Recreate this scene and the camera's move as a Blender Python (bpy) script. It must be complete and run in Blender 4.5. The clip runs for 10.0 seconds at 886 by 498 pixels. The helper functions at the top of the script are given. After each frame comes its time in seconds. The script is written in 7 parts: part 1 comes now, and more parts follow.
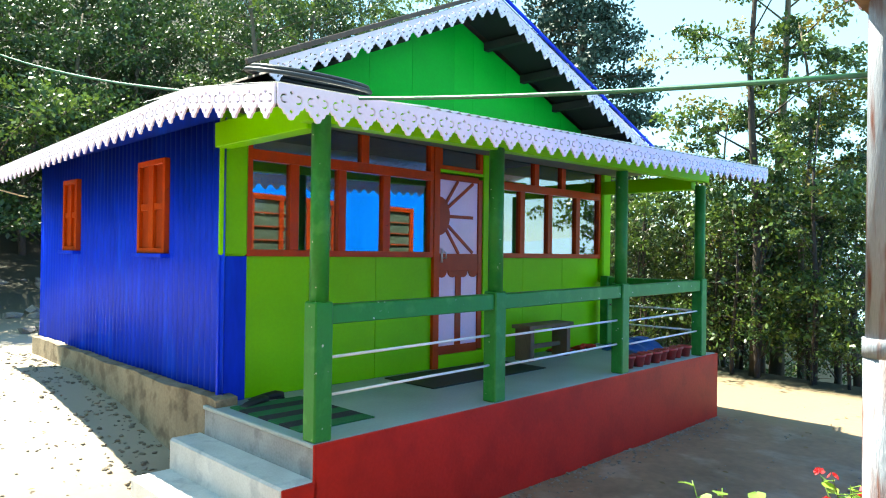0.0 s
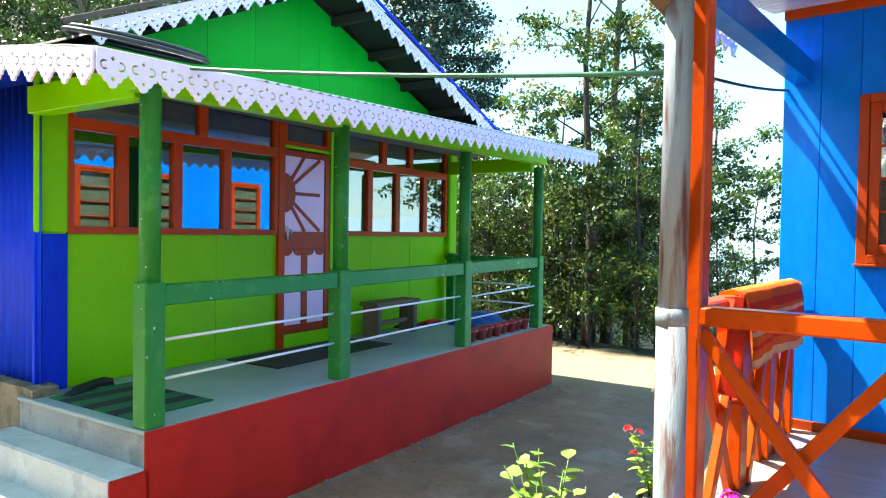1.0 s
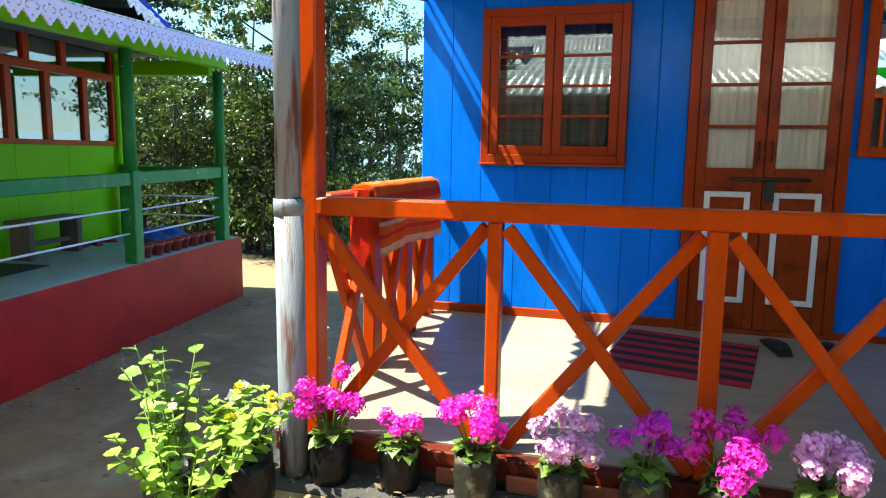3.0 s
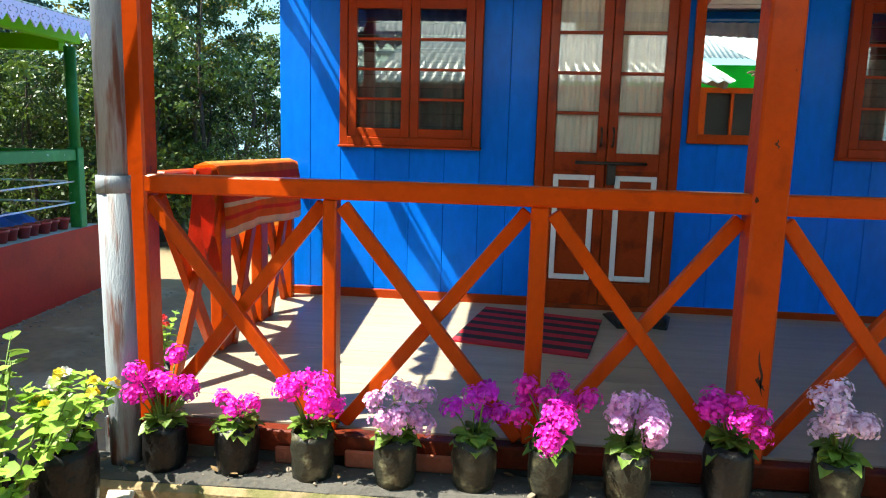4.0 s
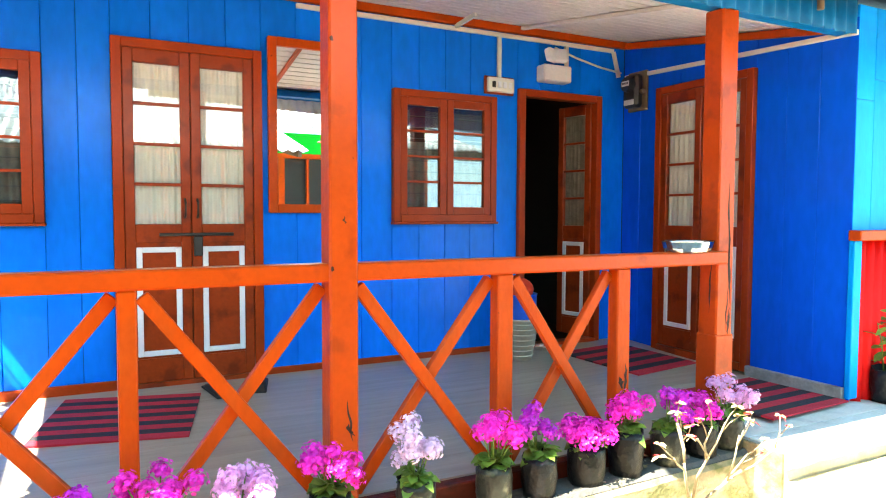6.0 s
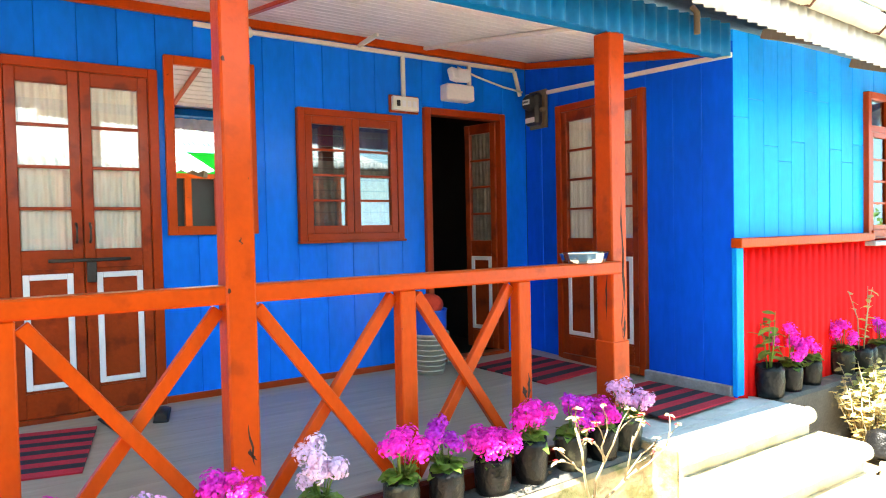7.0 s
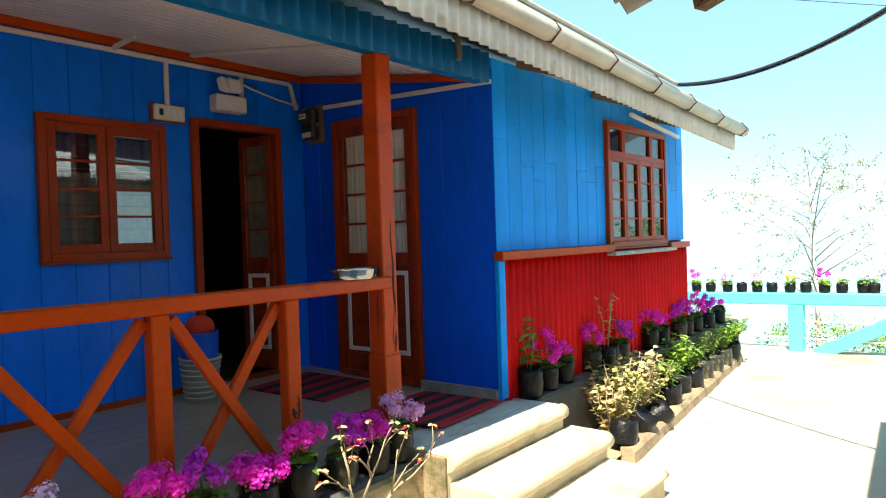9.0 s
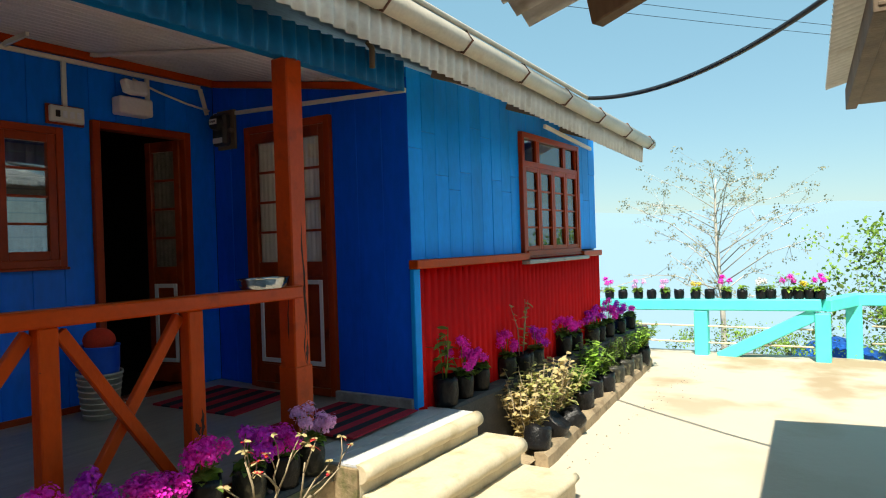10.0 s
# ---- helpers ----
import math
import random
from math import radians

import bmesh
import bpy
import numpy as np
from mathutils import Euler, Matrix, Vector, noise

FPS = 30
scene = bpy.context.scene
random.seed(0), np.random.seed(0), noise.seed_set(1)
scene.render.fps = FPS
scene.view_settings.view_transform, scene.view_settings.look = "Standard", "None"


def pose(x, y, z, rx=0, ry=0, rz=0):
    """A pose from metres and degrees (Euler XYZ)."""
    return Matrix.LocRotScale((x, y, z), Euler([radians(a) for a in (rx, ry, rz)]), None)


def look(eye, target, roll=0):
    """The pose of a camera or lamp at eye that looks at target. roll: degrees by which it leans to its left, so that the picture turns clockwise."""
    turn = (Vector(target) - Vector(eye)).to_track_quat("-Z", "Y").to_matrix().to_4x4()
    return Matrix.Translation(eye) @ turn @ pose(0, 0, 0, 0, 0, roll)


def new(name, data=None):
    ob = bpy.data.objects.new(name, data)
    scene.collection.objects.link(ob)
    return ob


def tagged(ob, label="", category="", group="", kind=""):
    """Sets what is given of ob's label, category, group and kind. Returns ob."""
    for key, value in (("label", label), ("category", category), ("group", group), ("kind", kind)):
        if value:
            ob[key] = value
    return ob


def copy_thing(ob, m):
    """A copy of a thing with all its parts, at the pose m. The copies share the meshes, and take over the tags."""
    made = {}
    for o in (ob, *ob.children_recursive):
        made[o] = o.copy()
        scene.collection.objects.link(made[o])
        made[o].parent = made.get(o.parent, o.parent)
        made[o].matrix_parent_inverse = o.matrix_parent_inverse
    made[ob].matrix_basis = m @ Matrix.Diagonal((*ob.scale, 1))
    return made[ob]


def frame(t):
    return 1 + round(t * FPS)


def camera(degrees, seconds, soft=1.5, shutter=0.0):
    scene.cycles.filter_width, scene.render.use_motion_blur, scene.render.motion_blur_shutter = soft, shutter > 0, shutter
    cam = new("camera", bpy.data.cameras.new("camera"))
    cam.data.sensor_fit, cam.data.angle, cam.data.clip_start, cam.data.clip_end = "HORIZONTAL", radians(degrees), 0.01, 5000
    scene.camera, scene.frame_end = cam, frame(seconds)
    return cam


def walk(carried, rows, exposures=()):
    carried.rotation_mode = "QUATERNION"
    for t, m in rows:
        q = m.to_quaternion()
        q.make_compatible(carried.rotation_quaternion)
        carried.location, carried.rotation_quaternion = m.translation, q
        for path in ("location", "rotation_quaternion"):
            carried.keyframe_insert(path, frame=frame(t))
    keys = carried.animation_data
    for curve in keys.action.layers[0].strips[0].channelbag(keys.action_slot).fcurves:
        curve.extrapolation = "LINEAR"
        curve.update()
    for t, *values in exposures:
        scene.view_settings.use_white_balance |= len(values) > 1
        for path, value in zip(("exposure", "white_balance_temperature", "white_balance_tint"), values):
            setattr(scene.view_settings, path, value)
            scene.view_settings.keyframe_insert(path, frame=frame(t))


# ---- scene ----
cam = camera(66.3, 10.0, 1.1)
PATH = [
    (0, (0.545, -4.383, 1.1), (-1.024, -3.143, 1.121), 1.0),
    (0.5, (0.579, -4.365, 1.112), (-0.886, -3.003, 1.11), 1.1),
    (1, (0.627, -4.357, 1.105), (-0.642, -2.812, 1.068), 1.1),
    (1.5, (0.698, -4.305, 1.079), (-0.335, -2.596, 0.979), 1.0),
    (2, (0.781, -4.259, 1.052), (-0.047, -2.447, 0.874), 1.0),
    (2.5, (0.878, -4.237, 1.033), (0.197, -2.369, 0.812), 1.1),
    (2.7, (0.901, -4.23, 1.032), (0.283, -2.344, 0.79), 1.0),
    (3.8, (1.112, -4.235, 1.0), (0.819, -2.279, 0.701), 1.3),
    (4, (1.145, -4.226, 0.995), (0.928, -2.26, 0.7), 1.6),
    (4.5, (1.149, -4.24, 1.001), (1.185, -2.262, 0.706), 1.9),
    (5, (1.13, -4.273, 1.018), (1.478, -2.323, 0.745), 1.8),
    (5.5, (1.116, -4.307, 1.049), (1.799, -2.436, 0.859), 1.4),
    (6, (1.128, -4.336, 1.063), (2.042, -2.561, 0.957), 0.2),
    (6.2, (1.133, -4.364, 1.06), (2.108, -2.62, 0.972), -0.2),
    (7.5, (1.212, -4.415, 1.07), (2.423, -2.824, 1.021), -1.5),
    (8, (1.243, -4.445, 1.077), (2.587, -2.964, 1.034), -1.7),
    (8.5, (1.262, -4.451, 1.073), (2.728, -3.09, 1.03), -1.7),
    (9, (1.283, -4.476, 1.079), (2.844, -3.225, 1.044), -1.8),
    (9.5, (1.304, -4.501, 1.086), (2.94, -3.351, 1.061), -1.8),
    (10, (1.328, -4.517, 1.073), (3.019, -3.449, 1.058), -1.8),
]
EXPOSURES = [(t, e, 7100, -1 if t < 7 else 4) for t, e in ((0.0, 2.2), (1.0, 2.3), (2.0, 1.92), (2.5, 1.8), (4.0, 1.75), (4.5, 1.85), (5.0, 2.4), (6.0, 3.5), (7.5, 3.2), (8.5, 2.1), (9.0, 1.5), (10.0, 0.78))]
walk(cam, [(t, look(eye, target, roll)) for t, eye, target, roll in PATH], EXPOSURES)

# ---- light ----
SUN_DIR = Vector((0.60, 0.205, -1.0)).normalized()
world = bpy.data.worlds.new("sky")
scene.world = world
world.use_nodes = True
wn = world.node_tree
sky = wn.nodes.new("ShaderNodeTexSky")
sky.sky_type = "NISHITA"
sky.sun_disc = False
sky.sun_elevation = math.asin(-SUN_DIR.z)
sky.sun_rotation = math.atan2(-SUN_DIR.x, -SUN_DIR.y)
sky.altitude = 400
sky.air_density, sky.dust_density, sky.ozone_density = 1.1, 0.4, 1.6
# a thin even haze over the whole sky
veil = wn.nodes.new("ShaderNodeMix")
veil.data_type = "RGBA"
veil.inputs[0].default_value = 0.62
veil.inputs[7].default_value = (1.65, 3.6, 5.0, 1)
wn.links.new(sky.outputs[0], veil.inputs[6])
wn.links.new(veil.outputs[2], wn.nodes["Background"].inputs[0])
wn.nodes["Background"].inputs[1].default_value = 0.10
sun = new("sun", bpy.data.lights.new("sun", "SUN"))
sun.data.energy, sun.data.angle, sun.data.color = 5.0, radians(0.5), (1.0, 0.95, 0.88)
sun.matrix_world = SUN_DIR.to_track_quat("-Z", "Y").to_matrix().to_4x4()


# ---- materials ----
def mat(name, color, rough=0.5, vary=0.12, scale=6.0, fine=60.0, bump=0.15, metal=0.0, other=None, amount=0.5, spec=0.5, rand=0.0, stretch=(1, 1, 1), translucent=0.0, chips=None, chip_scale=30.0, chip_level=0.68, chip_stretch=(1, 1, 1)):
    """A procedural surface: base colour varied at two scales, a second colour in worn patches, fine relief."""
    m = bpy.data.materials.new(name)
    m.use_nodes = True
    n, l = m.node_tree.nodes, m.node_tree.links
    b = n["Principled BSDF"]
    b.inputs["Roughness"].default_value, b.inputs["Metallic"].default_value = rough, metal
    b.inputs["Specular IOR Level"].default_value = spec
    tc, mp = n.new("ShaderNodeTexCoord"), n.new("ShaderNodeMapping")
    mp.inputs["Scale"].default_value = stretch
    l.new(tc.outputs["Object"], mp.inputs["Vector"])
    big, small = n.new("ShaderNodeTexNoise"), n.new("ShaderNodeTexNoise")
    for t, s in ((big, scale), (small, fine)):
        t.inputs["Scale"].default_value, t.inputs["Detail"].default_value = s, 5
        l.new(mp.outputs[0], t.inputs["Vector"])
    hsv = n.new("ShaderNodeHueSaturation")
    add = n.new("ShaderNodeMath"); add.operation = "ADD"
    ma = n.new("ShaderNodeMapRange"); ma.inputs["From Min"].default_value, ma.inputs["From Max"].default_value = 0.25, 0.75
    ma.inputs["To Min"].default_value, ma.inputs["To Max"].default_value = 1 - vary, 1 + vary
    mb = n.new("ShaderNodeMapRange"); mb.inputs["From Min"].default_value, mb.inputs["From Max"].default_value = 0.25, 0.75
    mb.inputs["To Min"].default_value, mb.inputs["To Max"].default_value = -vary * 0.6, vary * 0.6
    l.new(big.outputs[0], ma.inputs[0]); l.new(small.outputs[0], mb.inputs[0])
    l.new(ma.outputs[0], add.inputs[0]); l.new(mb.outputs[0], add.inputs[1])
    val = add.outputs[0]
    if rand:
        oi = n.new("ShaderNodeObjectInfo")
        mr = n.new("ShaderNodeMapRange"); mr.inputs["To Min"].default_value, mr.inputs["To Max"].default_value = 1 - rand, 1 + rand
        mu = n.new("ShaderNodeMath"); mu.operation = "MULTIPLY"
        l.new(oi.outputs["Random"], mr.inputs[0]); l.new(mr.outputs[0], mu.inputs[0]); l.new(val, mu.inputs[1])
        val = mu.outputs[0]
    hsv.inputs["Color"].default_value = (*color, 1)
    src = None
    if other:
        mix = n.new("ShaderNodeMix"); mix.data_type = "RGBA"
        ramp = n.new("ShaderNodeValToRGB")
        ramp.color_ramp.elements[0].position, ramp.color_ramp.elements[1].position = 1 - amount - 0.06, 1 - amount + 0.06
        pn = n.new("ShaderNodeTexNoise"); pn.inputs["Scale"].default_value, pn.inputs["Detail"].default_value = scale * 1.7, 8
        l.new(mp.outputs[0], pn.inputs["Vector"]); l.new(pn.outputs[0], ramp.inputs[0])
        l.new(ramp.outputs[0], mix.inputs[0])
        mix.inputs[6].default_value, mix.inputs[7].default_value = (*color, 1), (*other, 1)
        l.new(mix.outputs[2], hsv.inputs["Color"])
    l.new(val, hsv.inputs["Value"])
    l.new(hsv.outputs[0], b.inputs["Base Color"])
    if chips:
        cm, cn, cr, cx = n.new("ShaderNodeMapping"), n.new("ShaderNodeTexNoise"), n.new("ShaderNodeValToRGB"), n.new("ShaderNodeMix")
        cm.inputs["Scale"].default_value = chip_stretch
        cx.data_type = "RGBA"
        cn.inputs["Scale"].default_value, cn.inputs["Detail"].default_value = chip_scale, 3
        cr.color_ramp.elements[0].position, cr.color_ramp.elements[1].position = chip_level, chip_level + 0.015
        l.new(tc.outputs["Object"], cm.inputs[0]); l.new(cm.outputs[0], cn.inputs["Vector"]); l.new(cn.outputs[0], cr.inputs[0])
        l.new(cr.outputs[0], cx.inputs[0]); l.new(hsv.outputs[0], cx.inputs[6])
        cx.inputs[7].default_value = (*chips, 1)
        l.new(cx.outputs[2], b.inputs["Base Color"])
    if bump:
        bp = n.new("ShaderNodeBump")
        bp.inputs["Strength"].default_value, bp.inputs["Distance"].default_value = bump, 0.01
        l.new(small.outputs[0], bp.inputs["Height"]); l.new(bp.outputs[0], b.inputs["Normal"])
    if translucent:
        out, tr, ms = n["Material Output"], n.new("ShaderNodeBsdfTranslucent"), n.new("ShaderNodeMixShader")
        ms.inputs[0].default_value = translucent
        l.new(hsv.outputs[0], tr.inputs[0]); l.new(b.outputs[0], ms.inputs[1]); l.new(tr.outputs[0], ms.inputs[2])
        l.new(ms.outputs[0], out.inputs["Surface"])
    return m


def glass_mat(name, gloss=0.25, tint=(0.9, 0.95, 0.95)):
    m = bpy.data.materials.new(name)
    m.use_nodes = True
    n, l = m.node_tree.nodes, m.node_tree.links
    gl, tr, ms = n.new("ShaderNodeBsdfGlossy"), n.new("ShaderNodeBsdfTransparent"), n.new("ShaderNodeMixShader")
    gl.inputs["Roughness"].default_value, tr.inputs[0].default_value, ms.inputs[0].default_value = 0.01, (*tint, 1), gloss
    l.new(tr.outputs[0], ms.inputs[1]); l.new(gl.outputs[0], ms.inputs[2]); l.new(ms.outputs[0], n["Material Output"].inputs["Surface"])
    return m


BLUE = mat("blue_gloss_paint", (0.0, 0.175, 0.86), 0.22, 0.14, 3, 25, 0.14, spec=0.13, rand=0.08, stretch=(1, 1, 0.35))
# the porch blue deepened, carrying the shade on the side wall
BLUE_SHADED = mat("shaded_blue_gloss_paint", (0.0, 0.095, 0.78), 0.22, 0.12, 3, 25, 0.12, spec=0.12, rand=0.06, stretch=(1, 1, 0.35))
# the blue made paler, carrying light bounced onto the wing
BLUE_LIT = mat("bounce_lit_blue_plank_paint", (0.0, 0.29, 0.90), 0.36, 0.12, 3, 30, 0.15, spec=0.09, rand=0.10, stretch=(1, 1, 0.35))
BLUE_SIDE = mat("deep_blue_sheet_paint", (0.0, 0.032, 0.60), 0.42, 0.18, 2, 30, 0.05, spec=0.10, other=(0.0, 0.05, 0.72), amount=0.4, stretch=(1, 1, 0.2))
ORANGE = mat("orange_brown_gloss_paint", (0.46, 0.053, 0.004), 0.3, 0.14, 5, 50, 0.2, other=(0.42, 0.055, 0.006), amount=0.42, spec=0.14, rand=0.06, stretch=(1, 1, 0.5), chips=(0.10, 0.022, 0.010), chip_scale=26, chip_level=0.735)
ORANGE_WORN = mat("worn_orange_brown_paint", (0.47, 0.052, 0.004), 0.28, 0.10, 5, 40, 0.14, other=(0.34, 0.040, 0.005), amount=0.36, spec=0.20, stretch=(1, 1, 1), chips=(0.05, 0.016, 0.010), chip_scale=30, chip_level=0.735, chip_stretch=(1, 1, 0.6))
BROWN = mat("red_brown_window_paint", (0.33, 0.038, 0.006), 0.3, 0.14, 6, 60, 0.15, spec=0.16, rand=0.05)
DOORBROWN = mat("red_brown_door_paint", (0.29, 0.037, 0.007), 0.28, 0.15, 4, 50, 0.2, other=(0.17, 0.022, 0.006), amount=0.4, spec=0.25, rand=0.05)
LIME = mat("lime_green_paint", (0.20, 0.58, 0.0), 0.45, 0.07, 2, 40, 0.06, spec=0.15)
POSTGREEN = mat("mid_green_post_paint", (0.025, 0.20, 0.032), 0.38, 0.12, 4, 50, 0.1, spec=0.2, other=(0.05, 0.25, 0.05), amount=0.4, chips=(0.55, 0.58, 0.50), chip_scale=24, chip_level=0.715)
GABLE = mat("bright_green_board_paint", (0.008, 0.50, 0.03), 0.45, 0.08, 2, 40, 0.06, spec=0.15, rand=0.05)
REDPLINTH = mat("red_painted_cement", (0.46, 0.019, 0.010), 0.5, 0.14, 1.5, 40, 0.15, other=(0.38, 0.016, 0.009), amount=0.45, spec=0.15)
LILAC = mat("lilac_white_trim_paint", (0.78, 0.67, 0.82), 0.5, 0.06, 5, 60, 0.05)
WHITE = mat("white_gloss_paint", (0.78, 0.77, 0.80), 0.4, 0.06, 5, 60, 0.05)
PINKWHITE = mat("pinkish_white_door_panel", (0.78, 0.58, 0.70), 0.4, 0.06, 4, 60, 0.05)
CREAM = mat("cream_plastic", (0.74, 0.70, 0.62), 0.35, 0.05, 8, 60, 0.03)
CEILW = mat("off_white_ceiling_board", (0.72, 0.66, 0.64), 0.4, 0.10, 3, 40, 0.08, rand=0.05)
CEMENT = mat("grey_cement", (0.33, 0.33, 0.33), 0.75, 0.2, 3, 60, 0.35, other=(0.22, 0.22, 0.22), amount=0.4)
STONE = mat("weathered_cement_plinth", (0.26, 0.205, 0.135), 0.9, 0.25, 3, 40, 0.6, other=(0.15, 0.11, 0.07), amount=0.45)
MOSSY = mat("dark_mossy_cement", (0.065, 0.06, 0.055), 0.85, 0.3, 4, 50, 0.6, other=(0.15, 0.12, 0.08), amount=0.33)
STEPM = mat("cream_worn_step_cement", (0.54, 0.46, 0.32), 0.7, 0.12, 3, 50, 0.25, other=(0.44, 0.36, 0.23), amount=0.42)
VINYL = mat("grey_wood_grain_floor_vinyl", (0.335, 0.285, 0.225), 0.32, 0.16, 3, 22, 0.04, rand=0.05, stretch=(0.5, 7, 1))
FLOORG = mat("blue_grey_cement_floor", (0.30, 0.36, 0.37), 0.45, 0.14, 2, 40, 0.08)
# black and dim tones that put room and eave shade into the colour
DARK = mat("painted_shade_black", (0.02, 0.018, 0.016), 0.8, 0.2, 3, 30, 0.0)
DIMROOM = mat("painted_dim_room_shade", (0.10, 0.13, 0.09), 0.8, 0.2, 3, 30, 0.0)
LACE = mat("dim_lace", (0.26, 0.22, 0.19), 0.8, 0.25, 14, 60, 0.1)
CURTAIN = mat("thin_white_curtain", (0.82, 0.80, 0.74), 0.8, 0.10, 8, 60, 0.1)
PURPLE = mat("purple_cloth", (0.08, 0.03, 0.10), 0.8, 0.2, 8, 60, 0.1)
ZINC = mat("weathered_zinc_sheet", (0.55, 0.56, 0.55), 0.4, 0.15, 4, 40, 0.1, metal=0.35, other=(0.36, 0.33, 0.28), amount=0.35)
RUSTROOF = mat("rusty_dark_roof_sheet", (0.085, 0.055, 0.045), 0.7, 0.25, 4, 40, 0.2, other=(0.07, 0.045, 0.035), amount=0.5)
GUTTER = mat("pale_plastic_gutter", (0.50, 0.45, 0.37), 0.45, 0.12, 4, 50, 0.05, other=(0.42, 0.36, 0.28), amount=0.35)
PIPE = mat("grey_paint_flaking_off_rusty_pipe", (0.21, 0.23, 0.27), 0.5, 0.18, 3, 60, 0.4, other=(0.11, 0.04, 0.028), amount=0.42, stretch=(5.0, 5.0, 0.55))
TURQ = mat("turquoise_paint", (0.10, 0.72, 0.66), 0.45, 0.08, 4, 50, 0.05)
REDSHEET = mat("red_sheet_paint", (0.76, 0.009, 0.009), 0.42, 0.12, 3, 40, 0.05, spec=0.1, stretch=(1, 1, 0.3))
BLACK = mat("black_poly_bag", (0.008, 0.008, 0.009), 0.38, 0.3, 10, 40, 0.7, spec=0.25)
GREYBAG = mat("dusty_poly_bag", (0.026, 0.026, 0.020), 0.38, 0.35, 10, 40, 0.7, spec=0.25, other=(0.105, 0.098, 0.062), amount=0.40)
RUBBER = mat("black_rubber", (0.012, 0.012, 0.012), 0.6, 0.2, 10, 80, 0.2)
STEEL = mat("dull_steel", (0.62, 0.62, 0.62), 0.35, 0.08, 10, 80, 0.05, metal=0.6)
IRON = mat("dark_iron_bolt", (0.05, 0.045, 0.04), 0.5, 0.2, 10, 80, 0.2, metal=0.5)
SOIL = mat("dark_soil", (0.05, 0.032, 0.02), 0.95, 0.3, 20, 90, 0.8)
OLDWOOD = mat("weathered_grey_wood", (0.16, 0.11, 0.07), 0.8, 0.25, 5, 50, 0.4, stretch=(1, 1, 0.3))
MATRED = mat("red_mat_weave", (0.42, 0.012, 0.03), 0.9, 0.15, 20, 200, 0.5)
MATBLACK = mat("black_mat_weave", (0.018, 0.016, 0.022), 0.9, 0.15, 20, 200, 0.5)
MATGREEN = mat("green_mat_weave", (0.01, 0.13, 0.035), 0.9, 0.15, 20, 200, 0.5)
CLOTHO = mat("orange_towel", (0.78, 0.18, 0.02), 0.9, 0.15, 10, 150, 0.5, translucent=0.15)
CLOTHY = mat("ochre_towel_stripe", (0.72, 0.36, 0.08), 0.9, 0.15, 10, 150, 0.5, translucent=0.15)
CLOTHR = mat("red_towel_stripe", (0.72, 0.05, 0.02), 0.9, 0.15, 10, 150, 0.5, translucent=0.15)
CLOTHW = mat("cream_towel_stripe", (0.80, 0.62, 0.42), 0.9, 0.15, 10, 150, 0.5)
CABLEG = mat("green_cable", (0.03, 0.13, 0.07), 0.4, 0.1, 5, 50, 0.0)
CABLEB = mat("black_cable", (0.012, 0.014, 0.02), 0.4, 0.1, 5, 50, 0.0)
TERRA = mat("red_plastic_pot", (0.36, 0.035, 0.025), 0.4, 0.1, 6, 50, 0.05)
BUCKETB = mat("blue_plastic", (0.01, 0.10, 0.62), 0.3, 0.08, 6, 50, 0.03)
TARP = mat("blue_tarpaulin", (0.02, 0.16, 0.62), 0.4, 0.15, 5, 50, 0.3)
BRICK = mat("red_brick", (0.34, 0.10, 0.055), 0.85, 0.2, 12, 60, 0.4, rand=0.25)
BARK = mat("grey_brown_bark", (0.11, 0.085, 0.06), 0.9, 0.3, 6, 40, 0.8, stretch=(1, 1, 0.3))
TWIG = mat("pale_dry_twig", (0.34, 0.27, 0.17), 0.85, 0.2, 10, 60, 0.3)
LEAF_D = mat("dark_tree_leaf", (0.028, 0.060, 0.012), 0.45, 0.35, 0.7, 12, 0.0, rand=0.2, translucent=0.25)
LEAF_M = mat("mid_tree_leaf", (0.088, 0.138, 0.022), 0.33, 0.35, 0.7, 12, 0.0, rand=0.2, translucent=0.3)
LEAF_Y = mat("yellowing_tree_leaf", (0.26, 0.21, 0.03), 0.5, 0.35, 0.7, 12, 0.0, rand=0.2, translucent=0.3)
LEAF_C = mat("dark_conifer_needles", (0.035, 0.075, 0.055), 0.6, 0.3, 1.0, 12, 0.0, rand=0.15)
LEAF_P = mat("fresh_plant_leaf", (0.15, 0.25, 0.04), 0.45, 0.3, 12, 60, 0.1, rand=0.15, translucent=0.3)
LEAF_L = mat("yellow_green_plant_leaf", (0.26, 0.43, 0.06), 0.45, 0.3, 12, 60, 0.1, rand=0.12, translucent=0.3)
LEAF_DRY = mat("dry_cream_leaf", (0.52, 0.42, 0.20), 0.7, 0.3, 12, 60, 0.1, translucent=0.3)
MAGENTA = mat("magenta_petal", (0.88, 0.020, 0.60), 0.55, 0.3, 14, 60, 0.0, rand=0.12, translucent=0.25)
PURPLEP = mat("violet_petal", (0.66, 0.022, 0.68), 0.55, 0.3, 14, 60, 0.0, rand=0.12, translucent=0.25)
PINKP = mat("pale_pink_petal", (0.84, 0.46, 0.80), 0.55, 0.25, 14, 60, 0.0, rand=0.12, translucent=0.25)
WHITISH = mat("whitish_lilac_petal", (0.82, 0.62, 0.84), 0.55, 0.25, 14, 60, 0.0, rand=0.12, translucent=0.25)
YELLOWP = mat("yellow_petal", (0.80, 0.60, 0.05), 0.55, 0.2, 14, 60, 0.0, translucent=0.2)
WHITEP = mat("white_petal", (0.80, 0.76, 0.72), 0.55, 0.15, 14, 60, 0.0, translucent=0.2)
